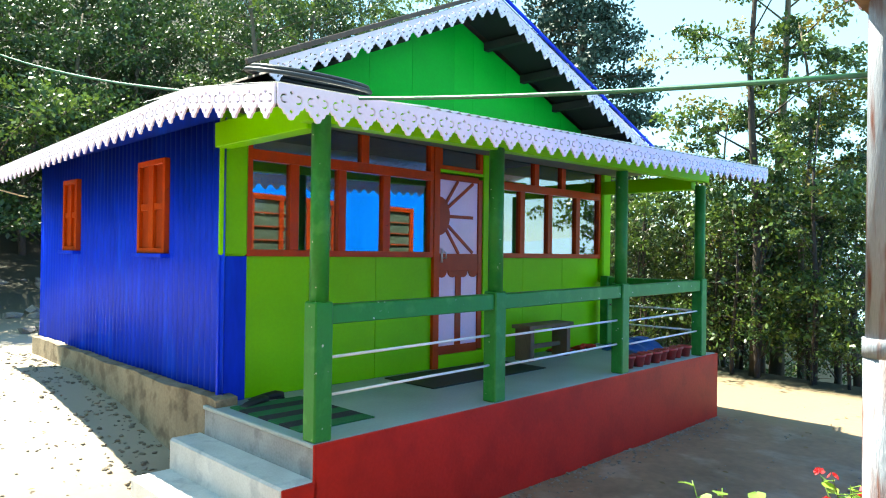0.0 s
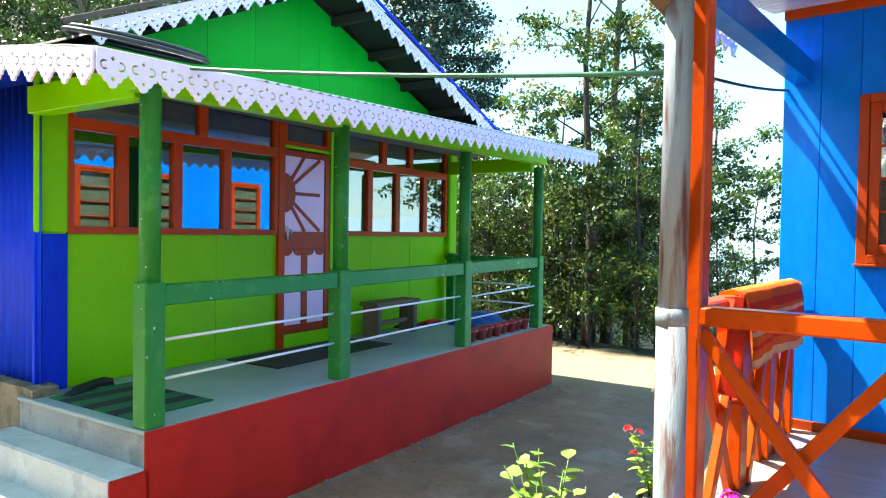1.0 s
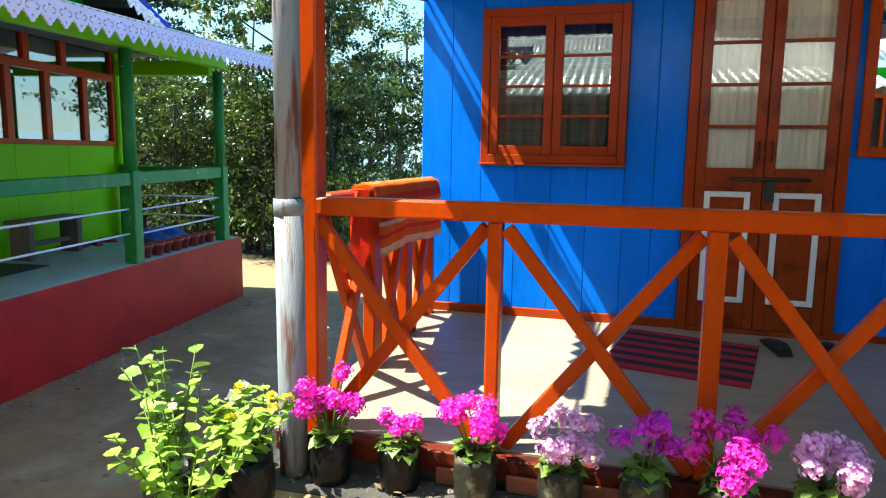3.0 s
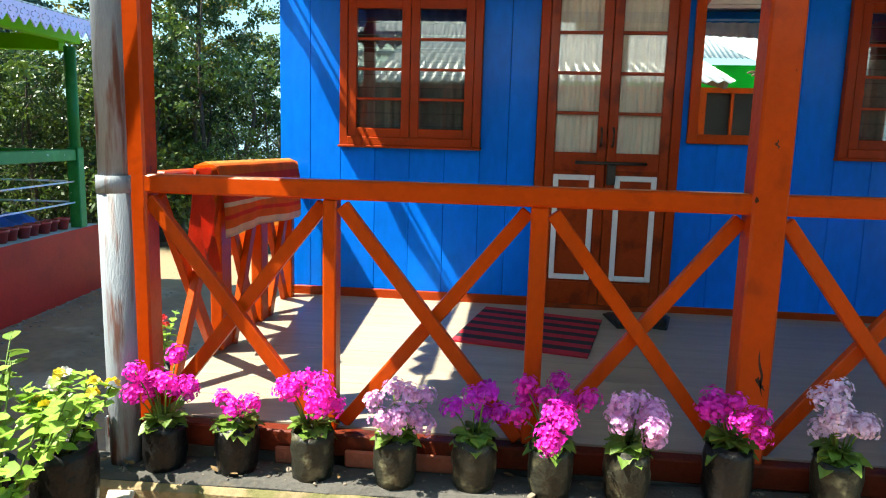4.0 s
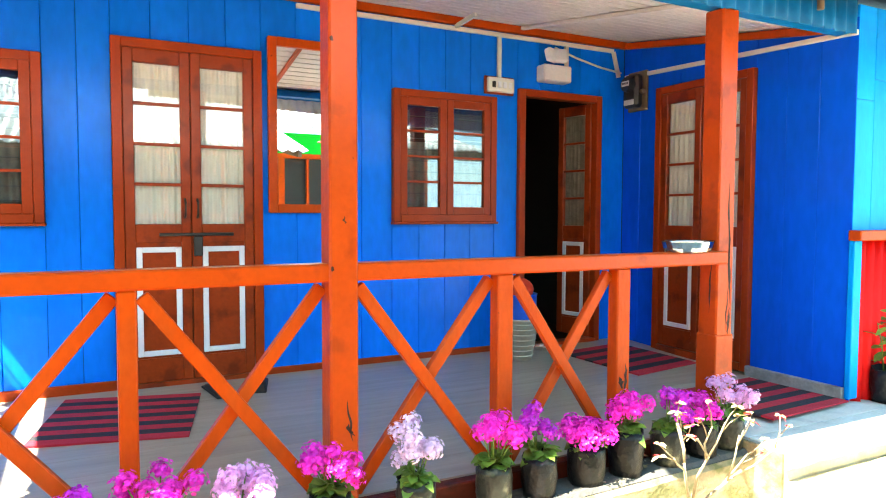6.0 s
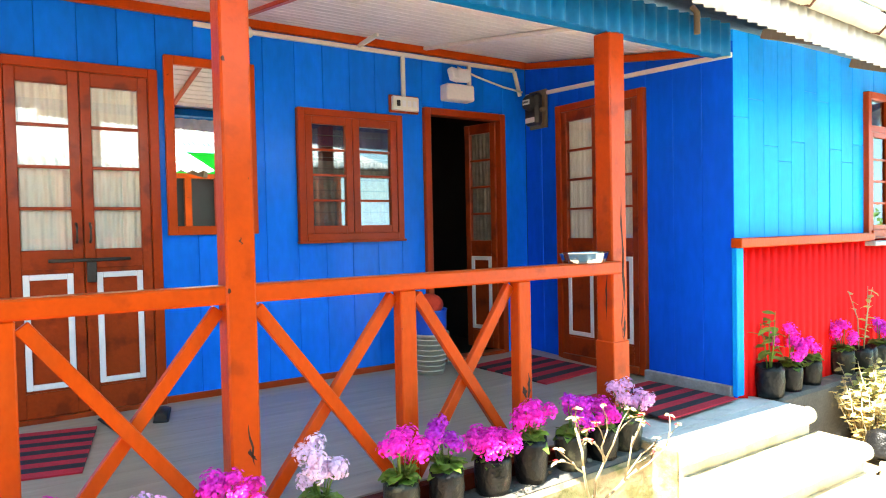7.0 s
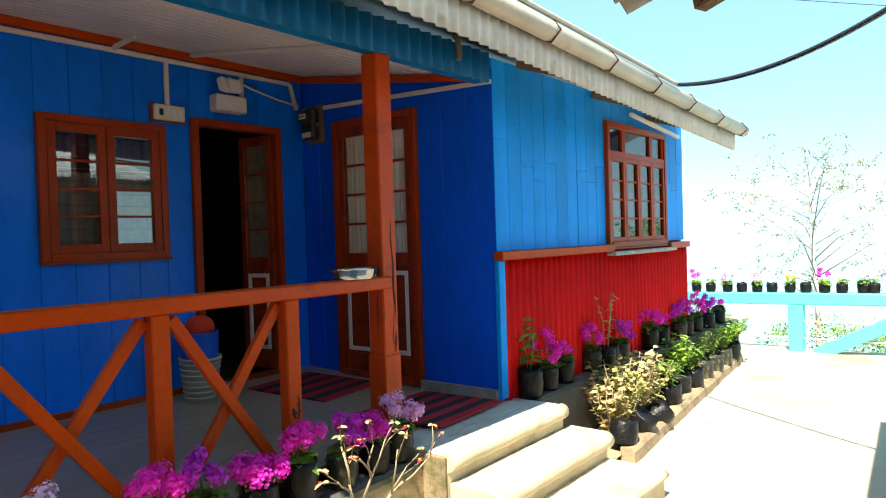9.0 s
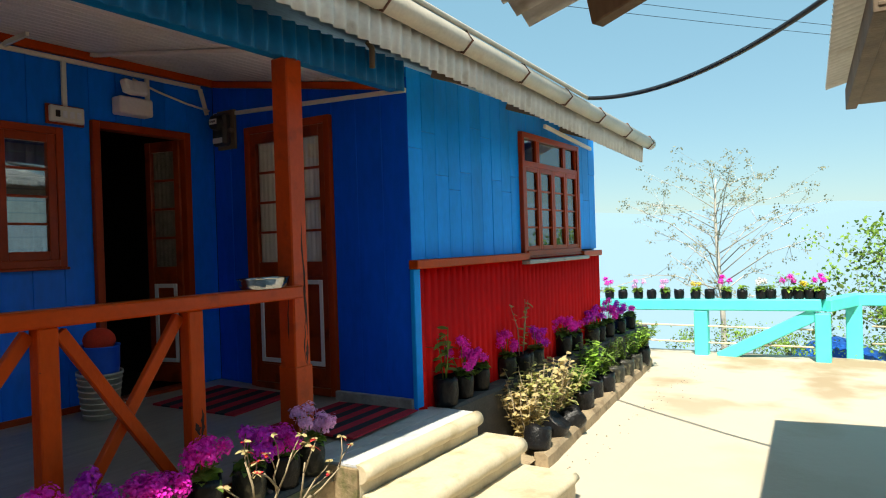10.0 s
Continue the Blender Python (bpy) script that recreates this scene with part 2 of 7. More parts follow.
REDP = mat("red_petal", (0.70, 0.04, 0.05), 0.55, 0.2, 14, 60, 0.0, translucent=0.2)
FASCIA = mat("teal_blue_sheet_paint", (0.0, 0.13, 0.36), 0.45, 0.15, 4, 40, 0.1, spec=0.15)
# dark red paint, darkened further for the shade on the sill beam
SILLM = mat("dark_red_shaded_sill_paint", (0.13, 0.020, 0.008), 0.5, 0.2, 5, 50, 0.3, spec=0.15, other=(0.06, 0.014, 0.008), amount=0.4)
STEPG = mat("pale_grey_step_cement", (0.52, 0.52, 0.51), 0.75, 0.14, 4, 60, 0.3, other=(0.40, 0.41, 0.42), amount=0.38)
ZINCG = mat("pale_green_tin_sheet", (0.50, 0.62, 0.53), 0.5, 0.12, 4, 40, 0.1)
RUST = mat("rusty_strap", (0.12, 0.05, 0.028), 0.7, 0.25, 12, 80, 0.3)
FACING = mat("tan_mossy_ledge_cement", (0.27, 0.20, 0.11), 0.9, 0.25, 5, 50, 0.6, other=(0.13, 0.12, 0.045), amount=0.45)
KERBM = mat("tan_rough_kerb_cement", (0.31, 0.23, 0.14), 0.85, 0.22, 5, 50, 0.5, other=(0.20, 0.14, 0.08), amount=0.4)
GLASS = glass_mat("window_glass", 0.12)
GRAVEL = mat("grey_brown_grit", (0.20, 0.165, 0.13), 0.9, 0.3, 8, 60, 0.4)
CUTGLASS = glass_mat("cut_glass", 0.30, (0.42, 0.48, 0.55))
GLASS_W = glass_mat("sky_reflecting_glass", 0.20, (0.55, 0.6, 0.6))
GLASS_DIM = glass_mat("clear_door_glass", 0.10, (1.0, 1.0, 0.98))
MIRROR = bpy.data.materials.new("mirror_silver")
MIRROR.use_nodes = True
MIRROR.node_tree.nodes["Principled BSDF"].inputs["Metallic"].default_value = 1.0
MIRROR.node_tree.nodes["Principled BSDF"].inputs["Roughness"].default_value = 0.01
MIRROR.node_tree.nodes["Principled BSDF"].inputs["Base Color"].default_value = (0.9, 0.92, 0.92, 1)


# ---- building helpers ----
def part(name, bm, material, parent=None, label="", smooth=False):
    me = bpy.data.meshes.new(name)
    bmesh.ops.recalc_face_normals(bm, faces=bm.faces)
    if smooth:
        for f in bm.faces:
            f.smooth = True
    bm.to_mesh(me)
    bm.free()
    for m in material if isinstance(material, (list, tuple)) else (material,):
        me.materials.append(m)
    ob = new(name, me)
    ob.parent = parent
    if label:
        ob["label"] = label
    return ob


def thing(name, m, label, category, group="", kind=""):
    ob = new(name)
    ob.empty_display_size = 0.1
    ob.matrix_basis = m
    return tagged(ob, label, category, group, kind)


def add_box(bm, lo, hi, bevel=0.0, index=0, m=None):
    lo, hi = Vector(lo), Vector(hi)
    mm = Matrix.Translation((lo + hi) / 2) @ Matrix.Diagonal((*(hi - lo), 1))
    got = bmesh.ops.create_cube(bm, size=1, matrix=(m @ mm) if m else mm)
    fs = {f for v in got["verts"] for f in v.link_faces}
    for f in fs:
        f.material_index = index
    if bevel:
        es = list({e for v in got["verts"] for e in v.link_edges})
        r = bmesh.ops.bevel(bm, geom=es, offset=bevel, segments=1, affect="EDGES")
        for f in r["faces"]:
            f.material_index = index


def box(name, lo, hi, material, parent=None, label="", bevel=0.004):
    bm = bmesh.new()
    add_box(bm, lo, hi, bevel)
    return part(name, bm, material, parent, label)


def beam(name, a, b, w, h, material, parent=None, label="", bevel=0.004, up=(0, 0, 1)):
    """A straight timber from a to b, w across and h along up."""
    a, b = Vector(a), Vector(b)
    x = (b - a).normalized()
    y = Vector(up).cross(x).normalized()
    z = x.cross(y)
    rot = Matrix((x, y, z)).transposed().to_4x4()
    bm = bmesh.new()
    add_box(bm, (-(b - a).length / 2, -w / 2, -h / 2), ((b - a).length / 2, w / 2, h / 2), bevel, 0)
    bm.transform(Matrix.Translation((a + b) / 2) @ rot)
    return part(name, bm, material, parent, label)


def add_tube(bm, pts, radii, seg=8, index=0, cap=True):
    """A tapered tube along points."""
    rings = []
    pts = [Vector(p) for p in pts]
    ref = Vector((0.31, 0.17, 0.93)).normalized()
    for i, p in enumerate(pts):
        d = (pts[min(i + 1, len(pts) - 1)] - pts[max(i - 1, 0)]).normalized()
        r = ref if abs(d.dot(ref)) < 0.95 else Vector((1, 0, 0))
        x = d.cross(r).normalized()
        y = d.cross(x)
        rad = radii[i] if isinstance(radii, (list, tuple)) else radii
        rings.append([bm.verts.new(p + rad * (math.cos(2 * math.pi * k / seg) * x + math.sin(2 * math.pi * k / seg) * y)) for k in range(seg)])
    for a, b in zip(rings, rings[1:]):
        for k in range(seg):
            f = bm.faces.new((a[k], a[(k + 1) % seg], b[(k + 1) % seg], b[k]))
            f.material_index, f.smooth = index, True
    if cap:
        for r in (rings[0], rings[-1]):
            bm.faces.new(r).material_index = index


def tube(name, pts, radii, material, parent=None, label="", seg=10):
    bm = bmesh.new()
    add_tube(bm, pts, radii, seg)
    return part(name, bm, material, parent, label)


def corrugated(name, origin, along, down, length, depth, material, parent=None, label="", pitch=0.075, amp=0.009, thick=0.003, steps=4):
    """A corrugated sheet: waves run across 'along', ridges follow 'down'."""
    o, a, d = Vector(origin), Vector(along).normalized(), Vector(down).normalized()
    nrm = a.cross(d).normalized()
    n = max(2, int(length / pitch * steps))
    bm = bmesh.new()
    rows = []
    for off in (0, -thick):
        row = []
        for i in range(n + 1):
            s = length * i / n
            w = amp * math.cos(2 * math.pi * s / pitch) + off
            row.append((bm.verts.new(o + a * s + nrm * w), bm.verts.new(o + a * s + nrm * w + d * depth)))
        rows.append(row)
    for row in rows:
        for p, q in zip(row, row[1:]):
            bm.faces.new((p[0], q[0], q[1], p[1])).smooth = True
    t, u = rows
    for p, q, r, s in zip(t, t[1:], u, u[1:]):
        bm.faces.new((p[0], q[0], s[0], r[0])); bm.faces.new((p[1], q[1], s[1], r[1]))
    return part(name, bm, material, parent, label)


def glass_pane(lo, hi, parent, material=None):
    p = box("pane", lo, hi, material or GLASS, parent, "", 0)
    p.visible_shadow = False
    return p


def curtain(name, x0, x1, y, z0, z1, material, parent=None, label="", waves=7, amp=0.018, axis="x"):
    bm = bmesh.new()
    n, rows = waves * 6, []
    for k in range(2):
        row = []
        for i in range(n + 1):
            s = i / n
            w = amp * math.sin(2 * math.pi * waves * s + 0.7 * math.sin(9 * s)) + 0.004 * math.sin(31 * s)
            x = x0 + (x1 - x0) * s
            row.append([bm.verts.new((x, y + w * f + k * 0.003, z) if axis == "x" else (y + w * f + k * 0.003, x, z)) for z, f in ((z0, 1.15), ((z0 + z1) / 2, 1.0), (z1, 0.8))])
        rows.append(row)
    for row in rows:
        for a, b in zip(row, row[1:]):
            for j in (0, 1):
                bm.faces.new((a[j], b[j], b[j + 1], a[j + 1])).smooth = True
    return part(name, bm, material, parent, label)


# ---- ground ----
def smooth_step(a, b, x):
    t = min(1, max(0, (x - a) / (b - a)))
    return t * t * (3 - 2 * t)


def ground_z(x, y):
    """Yard level: low before the green house, a little higher along the path, hill behind, slope falling away beyond the yard."""
    z = -0.83 + 0.30 * smooth_step(-0.5, 4.5, x)
    z += 0.62 * smooth_step(-3.0, -8.0, x) * smooth_step(1.0, -2.0, y)
    hill = smooth_step(-11, -60, x) * smooth_step(34, 10, y)
    z += 26 * hill
    fall = smooth_step(6.6, 40, y) * smooth_step(-30, -8, x) + smooth_step(11.6, 60, x)
    z -= 22 * min(1.0, fall) + 2.6 * smooth_step(11.2, 13.2, x)
    fallfar = smooth_step(40, 400, y) * smooth_step(-200, 0, x) + smooth_step(60, 400, x)
    z -= 160 * min(1.0, fallfar)
    z -= 420 * min(1.0, smooth_step(350, 800, x) + smooth_step(350, 800, y))
    near = 1.0 if abs(x) < 14 and abs(y) < 14 else 0.0
    z += near * 0.012 * noise.noise((x * 1.3, y * 1.3, 0)) + (0.006 * noise.noise((x * 5, y * 5, 3)) if near else 0.6 * noise.noise((x * 0.08, y * 0.08, 1)))
    return z


def axis_steps():
    s = [i * 0.25 - 14 for i in range(113)]
    far, step = 14.0, 0.5
    while far < 2500:
        far += step
        step *= 1.25
        s = [-far] + s + [far]
    return s


def build_ground():
    xs = axis_steps()
    bm = bmesh.new()
    g = [[bm.verts.new((x, y, ground_z(x, y))) for y in xs] for x in xs]
    for a, b in zip(g, g[1:]):
        for i in range(len(xs) - 1):
            bm.faces.new((a[i], b[i], b[i + 1], a[i + 1])).smooth = True
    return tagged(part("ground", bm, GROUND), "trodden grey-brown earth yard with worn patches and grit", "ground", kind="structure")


def ground_material():
    m = mat("trodden_earth", (0.25, 0.142, 0.080), 0.9, 0.25, 1.3, 14, 0.5, other=(0.30, 0.20, 0.135), amount=0.42)
    n, l = m.node_tree.nodes, m.node_tree.links
    b = n["Principled BSDF"]
    src = b.inputs["Base Color"].links[0].from_socket
    geo, sep = n.new("ShaderNodeNewGeometry"), n.new("ShaderNodeSeparateXYZ")
    l.new(geo.outputs["Position"], sep.inputs[0])
    # pale cement screed along the path and dusty sand beside the green house, much darker ground far off
    def zone(out, lo, hi):
        r = n.new("ShaderNodeMapRange")
        r.inputs["From Min"].default_value, r.inputs["From Max"].default_value = lo, hi
        l.new(out, r.inputs[0])
        return r.outputs[0]
    def mixed(fac, a, col):
        x = n.new("ShaderNodeMix"); x.data_type = "RGBA"
        l.new(fac, x.inputs[0]); l.new(a, x.inputs[6])
        x.inputs[7].default_value = (*col, 1)
        return x.outputs[2]
    c = mixed(zone(sep.outputs["X"], 1.5, 4.5), src, (0.60, 0.52, 0.40))
    c = mixed(zone(sep.outputs["X"], -3.8, -5.5), c, (0.37, 0.31, 0.235))
    c = mixed(zone(sep.outputs["Y"], 3.6, 4.4), c, (0.30, 0.215, 0.125))
    dn_, dz, dm = n.new("ShaderNodeTexNoise"), n.new("ShaderNodeMapRange"), n.new("ShaderNodeMath")
    dn_.inputs["Scale"].default_value, dn_.inputs["Detail"].default_value = 0.9, 7
    l.new(geo.outputs["Position"], dn_.inputs["Vector"])
    dz.inputs["From Min"].default_value, dz.inputs["From Max"].default_value = 0.48, 0.60
    l.new(dn_.outputs[0], dz.inputs[0])
    dm.operation = "MULTIPLY"
    l.new(dz.outputs[0], dm.inputs[0]); l.new(zone(sep.outputs["X"], 5.5, 9.5), dm.inputs[1])
    c = mixed(dm.outputs[0], c, (0.42, 0.31, 0.19))
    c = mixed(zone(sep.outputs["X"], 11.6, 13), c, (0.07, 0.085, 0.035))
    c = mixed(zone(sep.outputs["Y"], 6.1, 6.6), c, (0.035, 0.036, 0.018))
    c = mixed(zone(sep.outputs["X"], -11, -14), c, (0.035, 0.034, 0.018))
    mul = n.new("ShaderNodeMix"); mul.data_type, mul.blend_type = "RGBA", "MULTIPLY"
    mul.inputs[0].default_value = 1.0
    grain = n.new("ShaderNodeTexNoise"); grain.inputs["Scale"].default_value, grain.inputs["Detail"].default_value = 3.0, 9
    gr = n.new("ShaderNodeMapRange"); gr.inputs["From Min"].default_value, gr.inputs["From Max"].default_value = 0.3, 0.7
    gr.inputs["To Min"].default_value, gr.inputs["To Max"].default_value = 0.72, 1.18
    l.new(grain.outputs[0], gr.inputs[0])
    comb = n.new("ShaderNodeCombineColor")
    for k in range(3):
        l.new(gr.outputs[0], comb.inputs[k])
    l.new(c, mul.inputs[6]); l.new(comb.outputs[0], mul.inputs[7])
    l.new(mul.outputs[2], b.inputs["Base Color"])
    return m


GROUND = ground_material()
ground = build_ground()


# ---- blue house ----
WALL_TOP = 2.52
X0, X1, XW = -0.38, 5.03, 8.62
YW = -1.93


def plank_wall(name, lo, hi, openings, thick, width, top, label, material, axis, sign, staggered=False):
    """A boarded wall in the plane axis; openings are (a0, a1, z0, z1). Each board is a part; sign is the outward side."""
    wall = tagged(new(name), label, "wall", kind="structure")
    cuts = {lo, hi}
    for a0, a1, _, _ in openings:
        cuts |= {a0, a1}
    edges = sorted(cuts)
    rng = random.Random(name)
    cols = []
    for a, b in zip(edges, edges[1:]):
        n = max(1, round((b - a) / width))
        cols += [(a + (b - a) * i / n, a + (b - a) * (i + 1) / n) for i in range(n)]
    for a, b in cols:
        spans = [(top[0], top[1] if axis == "y" else 2.50 + 0.16 * a)]
        for a0, a1, z0, z1 in openings:
            if a >= a0 - 1e-4 and b <= a1 + 1e-4:
                spans = [s for p, q in spans for s in ((p, min(q, z0)), (max(p, z1), q)) if s[1] - s[0] > 0.02]
        if staggered:
            spans = [s for p, q in spans for s in ([(p, q)] if q - p < 0.5 else (lambda c: [(p, c), (c, q)])(p + (q - p) * rng.uniform(0.35, 0.8)))]
        for p, q in spans:
            off = rng.uniform(-0.002, 0.002)
            g = 0.0010
            if axis == "y":
                f = sorted((off, off - sign * thick))
                box("plank", (a + g, wall_y(name) + f[0], p + g), (b - g, wall_y(name) + f[1], q - g), material, wall, "", 0.003)
            else:
                f = sorted((off, off - sign * thick))
                box("plank", (X1 + f[0], a + g, p + g), (X1 + f[1], b - g, q - g), material, wall, "", 0.003)
    return wall


def wall_y(name):
    return YW if name == "wall_wing" else 0.0


W1, W2 = (0.012, 0.89, 1.0, 1.925), (2.962, 3.787, 1.0, 1.915)
D1, D2, D3 = (1.23, 2.075, 0.0, 2.06), (3.99, 4.78, 0.0, 2.0), (-1.265, -0.39, -0.06, 2.025)
WW = (6.70, 8.06, 0.94, 2.035)
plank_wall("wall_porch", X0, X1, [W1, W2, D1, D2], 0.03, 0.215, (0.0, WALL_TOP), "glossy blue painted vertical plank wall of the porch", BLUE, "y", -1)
plank_wall("wall_porch_side", YW, 0.0, [D3], 0.03, 0.22, (-0.10, 2.5), "glossy blue painted plank wall beside the side door, deepened for shade", BLUE_SHADED, "x", -1)
plank_wall("wall_wing", X1, XW, [WW], 0.03, 0.17, (0.97, 2.26), "blue painted wing wall of short staggered planks, paled for bounced light", BLUE_LIT, "y", -1, True)
for nm, lo, hi in (("wall_end", (X0, 0.0, -0.9), (X0 + 0.08, 5.6, 2.6)), ("wall_back", (X0 + 0.08, 5.52, -0.9), (XW, 5.6, 2.5)), ("wall_far_end", (XW - 0.08, YW + 0.03, -0.9), (XW, 5.52, 2.22))):
    tagged(box(nm, lo, hi, BLUE), "blue painted house wall", "wall", kind="structure")
# unseen room surfaces, coloured dark so the interiors look unlit
tagged(box("floor_inside", (X0 + 0.08, 0.03, -0.10), (XW - 0.08, 4.5, -0.005), DARK), "floor inside the blue house, blackened as unlit", "floor", kind="structure")
tagged(box("wall_inside", (X0 + 0.08, 1.6, 0.0), (X1, 1.66, 2.5), DARK), "inner wall behind the porch rooms, blackened as unlit", "wall", kind="structure")
tagged(box("wall_inside_partition", (X1 - 0.0, 0.03, 0.0), (X1 + 0.06, 1.66, 2.5), DARK), "added inner partition wall, blackened as unlit", "wall", kind="structure")
tagged(box("wall_inside_wing", (X1 + 0.03, 0.9, 0.0), (XW - 0.08, 0.96, 2.4), DIMROOM), "inner wall of the wing room, darkened as unlit", "wall", kind="structure")
tagged(box("ceiling_inside", (X0 + 0.08, 0.03, 2.50), (XW - 0.08, 4.5, 2.53), DARK), "ceiling boards inside, blackened as unlit", "ceiling", kind="structure")
# lower wing wall: red corrugated sheet
red_sheet = corrugated("wall_wing_lower", (X1 + 0.04, YW - 0.012, 0.93), (1, 0, 0), (0, 0, -1), XW - X1 - 0.04, 1.6, REDSHEET, pitch=0.085, amp=0.019)
tagged(red_sheet, "red painted corrugated sheet on the lower wing wall", "wall", kind="structure")
tagged(box("wall_wing_core", (X1 + 0.04, YW + 0.02, -0.9), (XW - 0.09, YW + 0.06, 0.98), DARK), "backing of the lower wing wall", "wall", kind="structure")
tagged(box("trim_wing_ledge", (X1 - 0.04, YW - 0.075, 0.912), (WW[0] + 0.02, YW + 0.0, 0.972), ORANGE, bevel=0.006), "orange painted timber ledge across the wing wall", "trim", kind="structure")
tagged(box("trim_wing_ledge_end", (WW[1] - 0.02, YW - 0.075, 0.895), (XW - 0.03, YW + 0.0, 0.955), ORANGE, bevel=0.006), "orange painted timber ledge across the wing wall", "trim", kind="structure")
tagged(box("trim_wing_sill", (WW[0] - 0.05, YW - 0.11, 0.875), (WW[1] + 0.04, YW + 0.0, 0.91), CEMENT, bevel=0.006), "grey sill under the wing window", "trim", kind="structure")
tagged(box("trim_wing_corner", (X1 - 0.03, YW - 0.035, -0.01), (X1 + 0.045, YW + 0.0, 0.912), BLUE_LIT), "blue corner board", "trim", kind="structure")

# porch floor, skirting, steps, ledge
FLOOR = pose(0, 0, 0.03, 2.0, 0, 0)  # the porch floor falls a little to the front
floor = tagged(new("floor_porch"), "grey wood-grain vinyl porch floor on a cement slab", "floor", kind="structure")
box("slab", (-0.42, -1.88, -0.90), (X1, 0.0, -0.075), CEMENT, floor, "cement slab")
for k in range(9):
    box("floor_strip", (-0.36, -1.89 + k * 0.21, -0.12), (X1 - 0.002, -1.892 + (k + 1) * 0.21, 0.0), VINYL, floor, "", 0).matrix_basis = FLOOR
tagged(box("baseboard_porch", (X0, -0.022, 0.0), (D1[0], 0.0, 0.085), BROWN), "red-brown timber baseboard", "trim", kind="structure")
tagged(box("baseboard_porch_middle", (D1[1], -0.022, 0.0), (D2[0], 0.0, 0.07), BROWN), "red-brown timber baseboard", "trim", kind="structure")
tagged(box("baseboard_side", (X1 - 0.05, YW, -0.10), (X1 - 0.012, D3[0], 0.05), CEMENT), "grey cement skirting", "trim", kind="structure")
tagged(box("trim_sill_beam", (-0.36, -1.955, -0.125), (3.97, -1.892, -0.04), SILLM, bevel=0.006), "dark red sill beam under the porch railing", "trim", kind="structure")


def ledge_z(x):
    """Top of the pot ledge, which rises a little towards the steps."""
    return -0.168 + 0.020 * x


def ledge_block(name, x0, x1, y0, y1, drop, material, label):
    bm = bmesh.new()
    cols = []
    n = 40
    rough = random.Random(name)
    for i in range(n + 1):
        x = x0 + (x1 - x0) * i / n
        z, e = ledge_z(x) - drop, rough.uniform(-0.006, 0.006)
        cols.append([bm.verts.new(c) for c in ((x, y0 + e, -0.95), (x, y0 + e, z - 0.018), (x, y0 + 0.018 + e, z + rough.uniform(-0.003, 0.003)), (x, y1, z), (x, y1, -0.95))])
    for a, b in zip(cols, cols[1:]):
        for k in range(4):
            bm.faces.new((a[k], b[k], b[k + 1], a[k + 1]))
    bm.faces.new(cols[0]); bm.faces.new(cols[-1])
    return tagged(part(name, bm, material), label, "ledge", kind="structure")


ledge_block("trim_pot_ledge", -0.46, 3.97, -2.125, -1.957, 0.0, MOSSY, "dark mossy cement ledge along the porch")
ledge_block("trim_pot_ledge_face", -0.46, 3.972, -2.150, -2.128, 0.02, FACING, "tan mossy cement face of the pot ledge")
# a few red bricks show under the sill beam
for x in (0.30, 0.56, 0.80):
    b = tagged(box("trim_brick", (x, -1.975, ledge_z(x) + 0.002), (x + 0.17, -1.957, ledge_z(x) + 0.066), BRICK, bevel=0.006), "bare red brick showing under the sill beam", "brick", kind="structure")


def bullnose(x0, x1, y_back, y_front, z, radius, skew=0.0):
    """A step whose front edge is a thick half-round nose over a recessed riser."""
    prof = [(y_back, -0.95), (y_back, z)]
    for k in range(9):
        a = radians(90 - 22.5 * k)
        prof.append((y_front + radius - radius * math.cos(a), z - radius + radius * math.sin(a)))
    prof += [(y_front + radius, z - 2 * radius - 0.004), (y_front + radius, -0.95)]
    bm = bmesh.new()
    rough = random.Random(x1)
    n = 16
    rows = []
    for i in range(n + 1):
        x = x0 + (x1 - x0) * i / n
        e = rough.uniform(-0.003, 0.003)
        rows.append([bm.verts.new((x, y + (e if 1 < k < 12 else 0), h + (e if 1 < k < 11 else 0))) for k, (y, h) in enumerate(prof)])
    for a, b in zip(rows, rows[1:]):
        for k in range(len(prof) - 1):
            bm.faces.new((a[k], b[k], b[k + 1], a[k + 1])).smooth = 2 <= k <= 9
    bm.faces.new(rows[0]); bm.faces.new(rows[-1])
    return bm


steps = thing("porch_steps", pose(0, 0, 0), "cream worn cement porch steps with rounded nosings", "steps", kind="structure")
box("landing", (3.975, -2.285, -0.9), (5.03, -1.885, -0.042), CEMENT, steps, "grey cement landing", 0.004)
box("landing_strip", (3.978, -2.10, -0.0425), (5.19, -1.89, -0.036), STEPG, steps, "pale grey worn cement on the landing", 0.002)
box("landing_strip", (3.978, -2.275, -0.0425), (5.19, -2.104, -0.037), STEPG, steps, "grey cement strip", 0.002)
box("landing_end", (5.03, -2.285, -0.9), (5.20, -1.97, -0.044), CEMENT, steps, "grey cement end of the landing", 0.004)
part("step", bullnose(3.98, 5.205, -2.28, -2.345, -0.036, 0.048), STEPM, steps, "thick rounded cream nosing")
part("step", bullnose(3.985, 5.275, -2.31, -2.62, -0.19, 0.052), STEPM, steps, "cream worn cement step")
part("step", bullnose(3.99, 5.265, -2.57, -2.97, -0.36, 0.03), STEPM, steps, "cream worn cement step")
box("step_side", (3.955, -2.30, -0.9), (3.976, -1.96, -0.05), FACING, steps, "rough tan side of the landing", 0.004)

BEDSOIL = mat("dry_tan_soil", (0.34, 0.26, 0.16), 0.95, 0.25, 5, 60, 0.6, other=(0.20, 0.14, 0.08), amount=0.4)
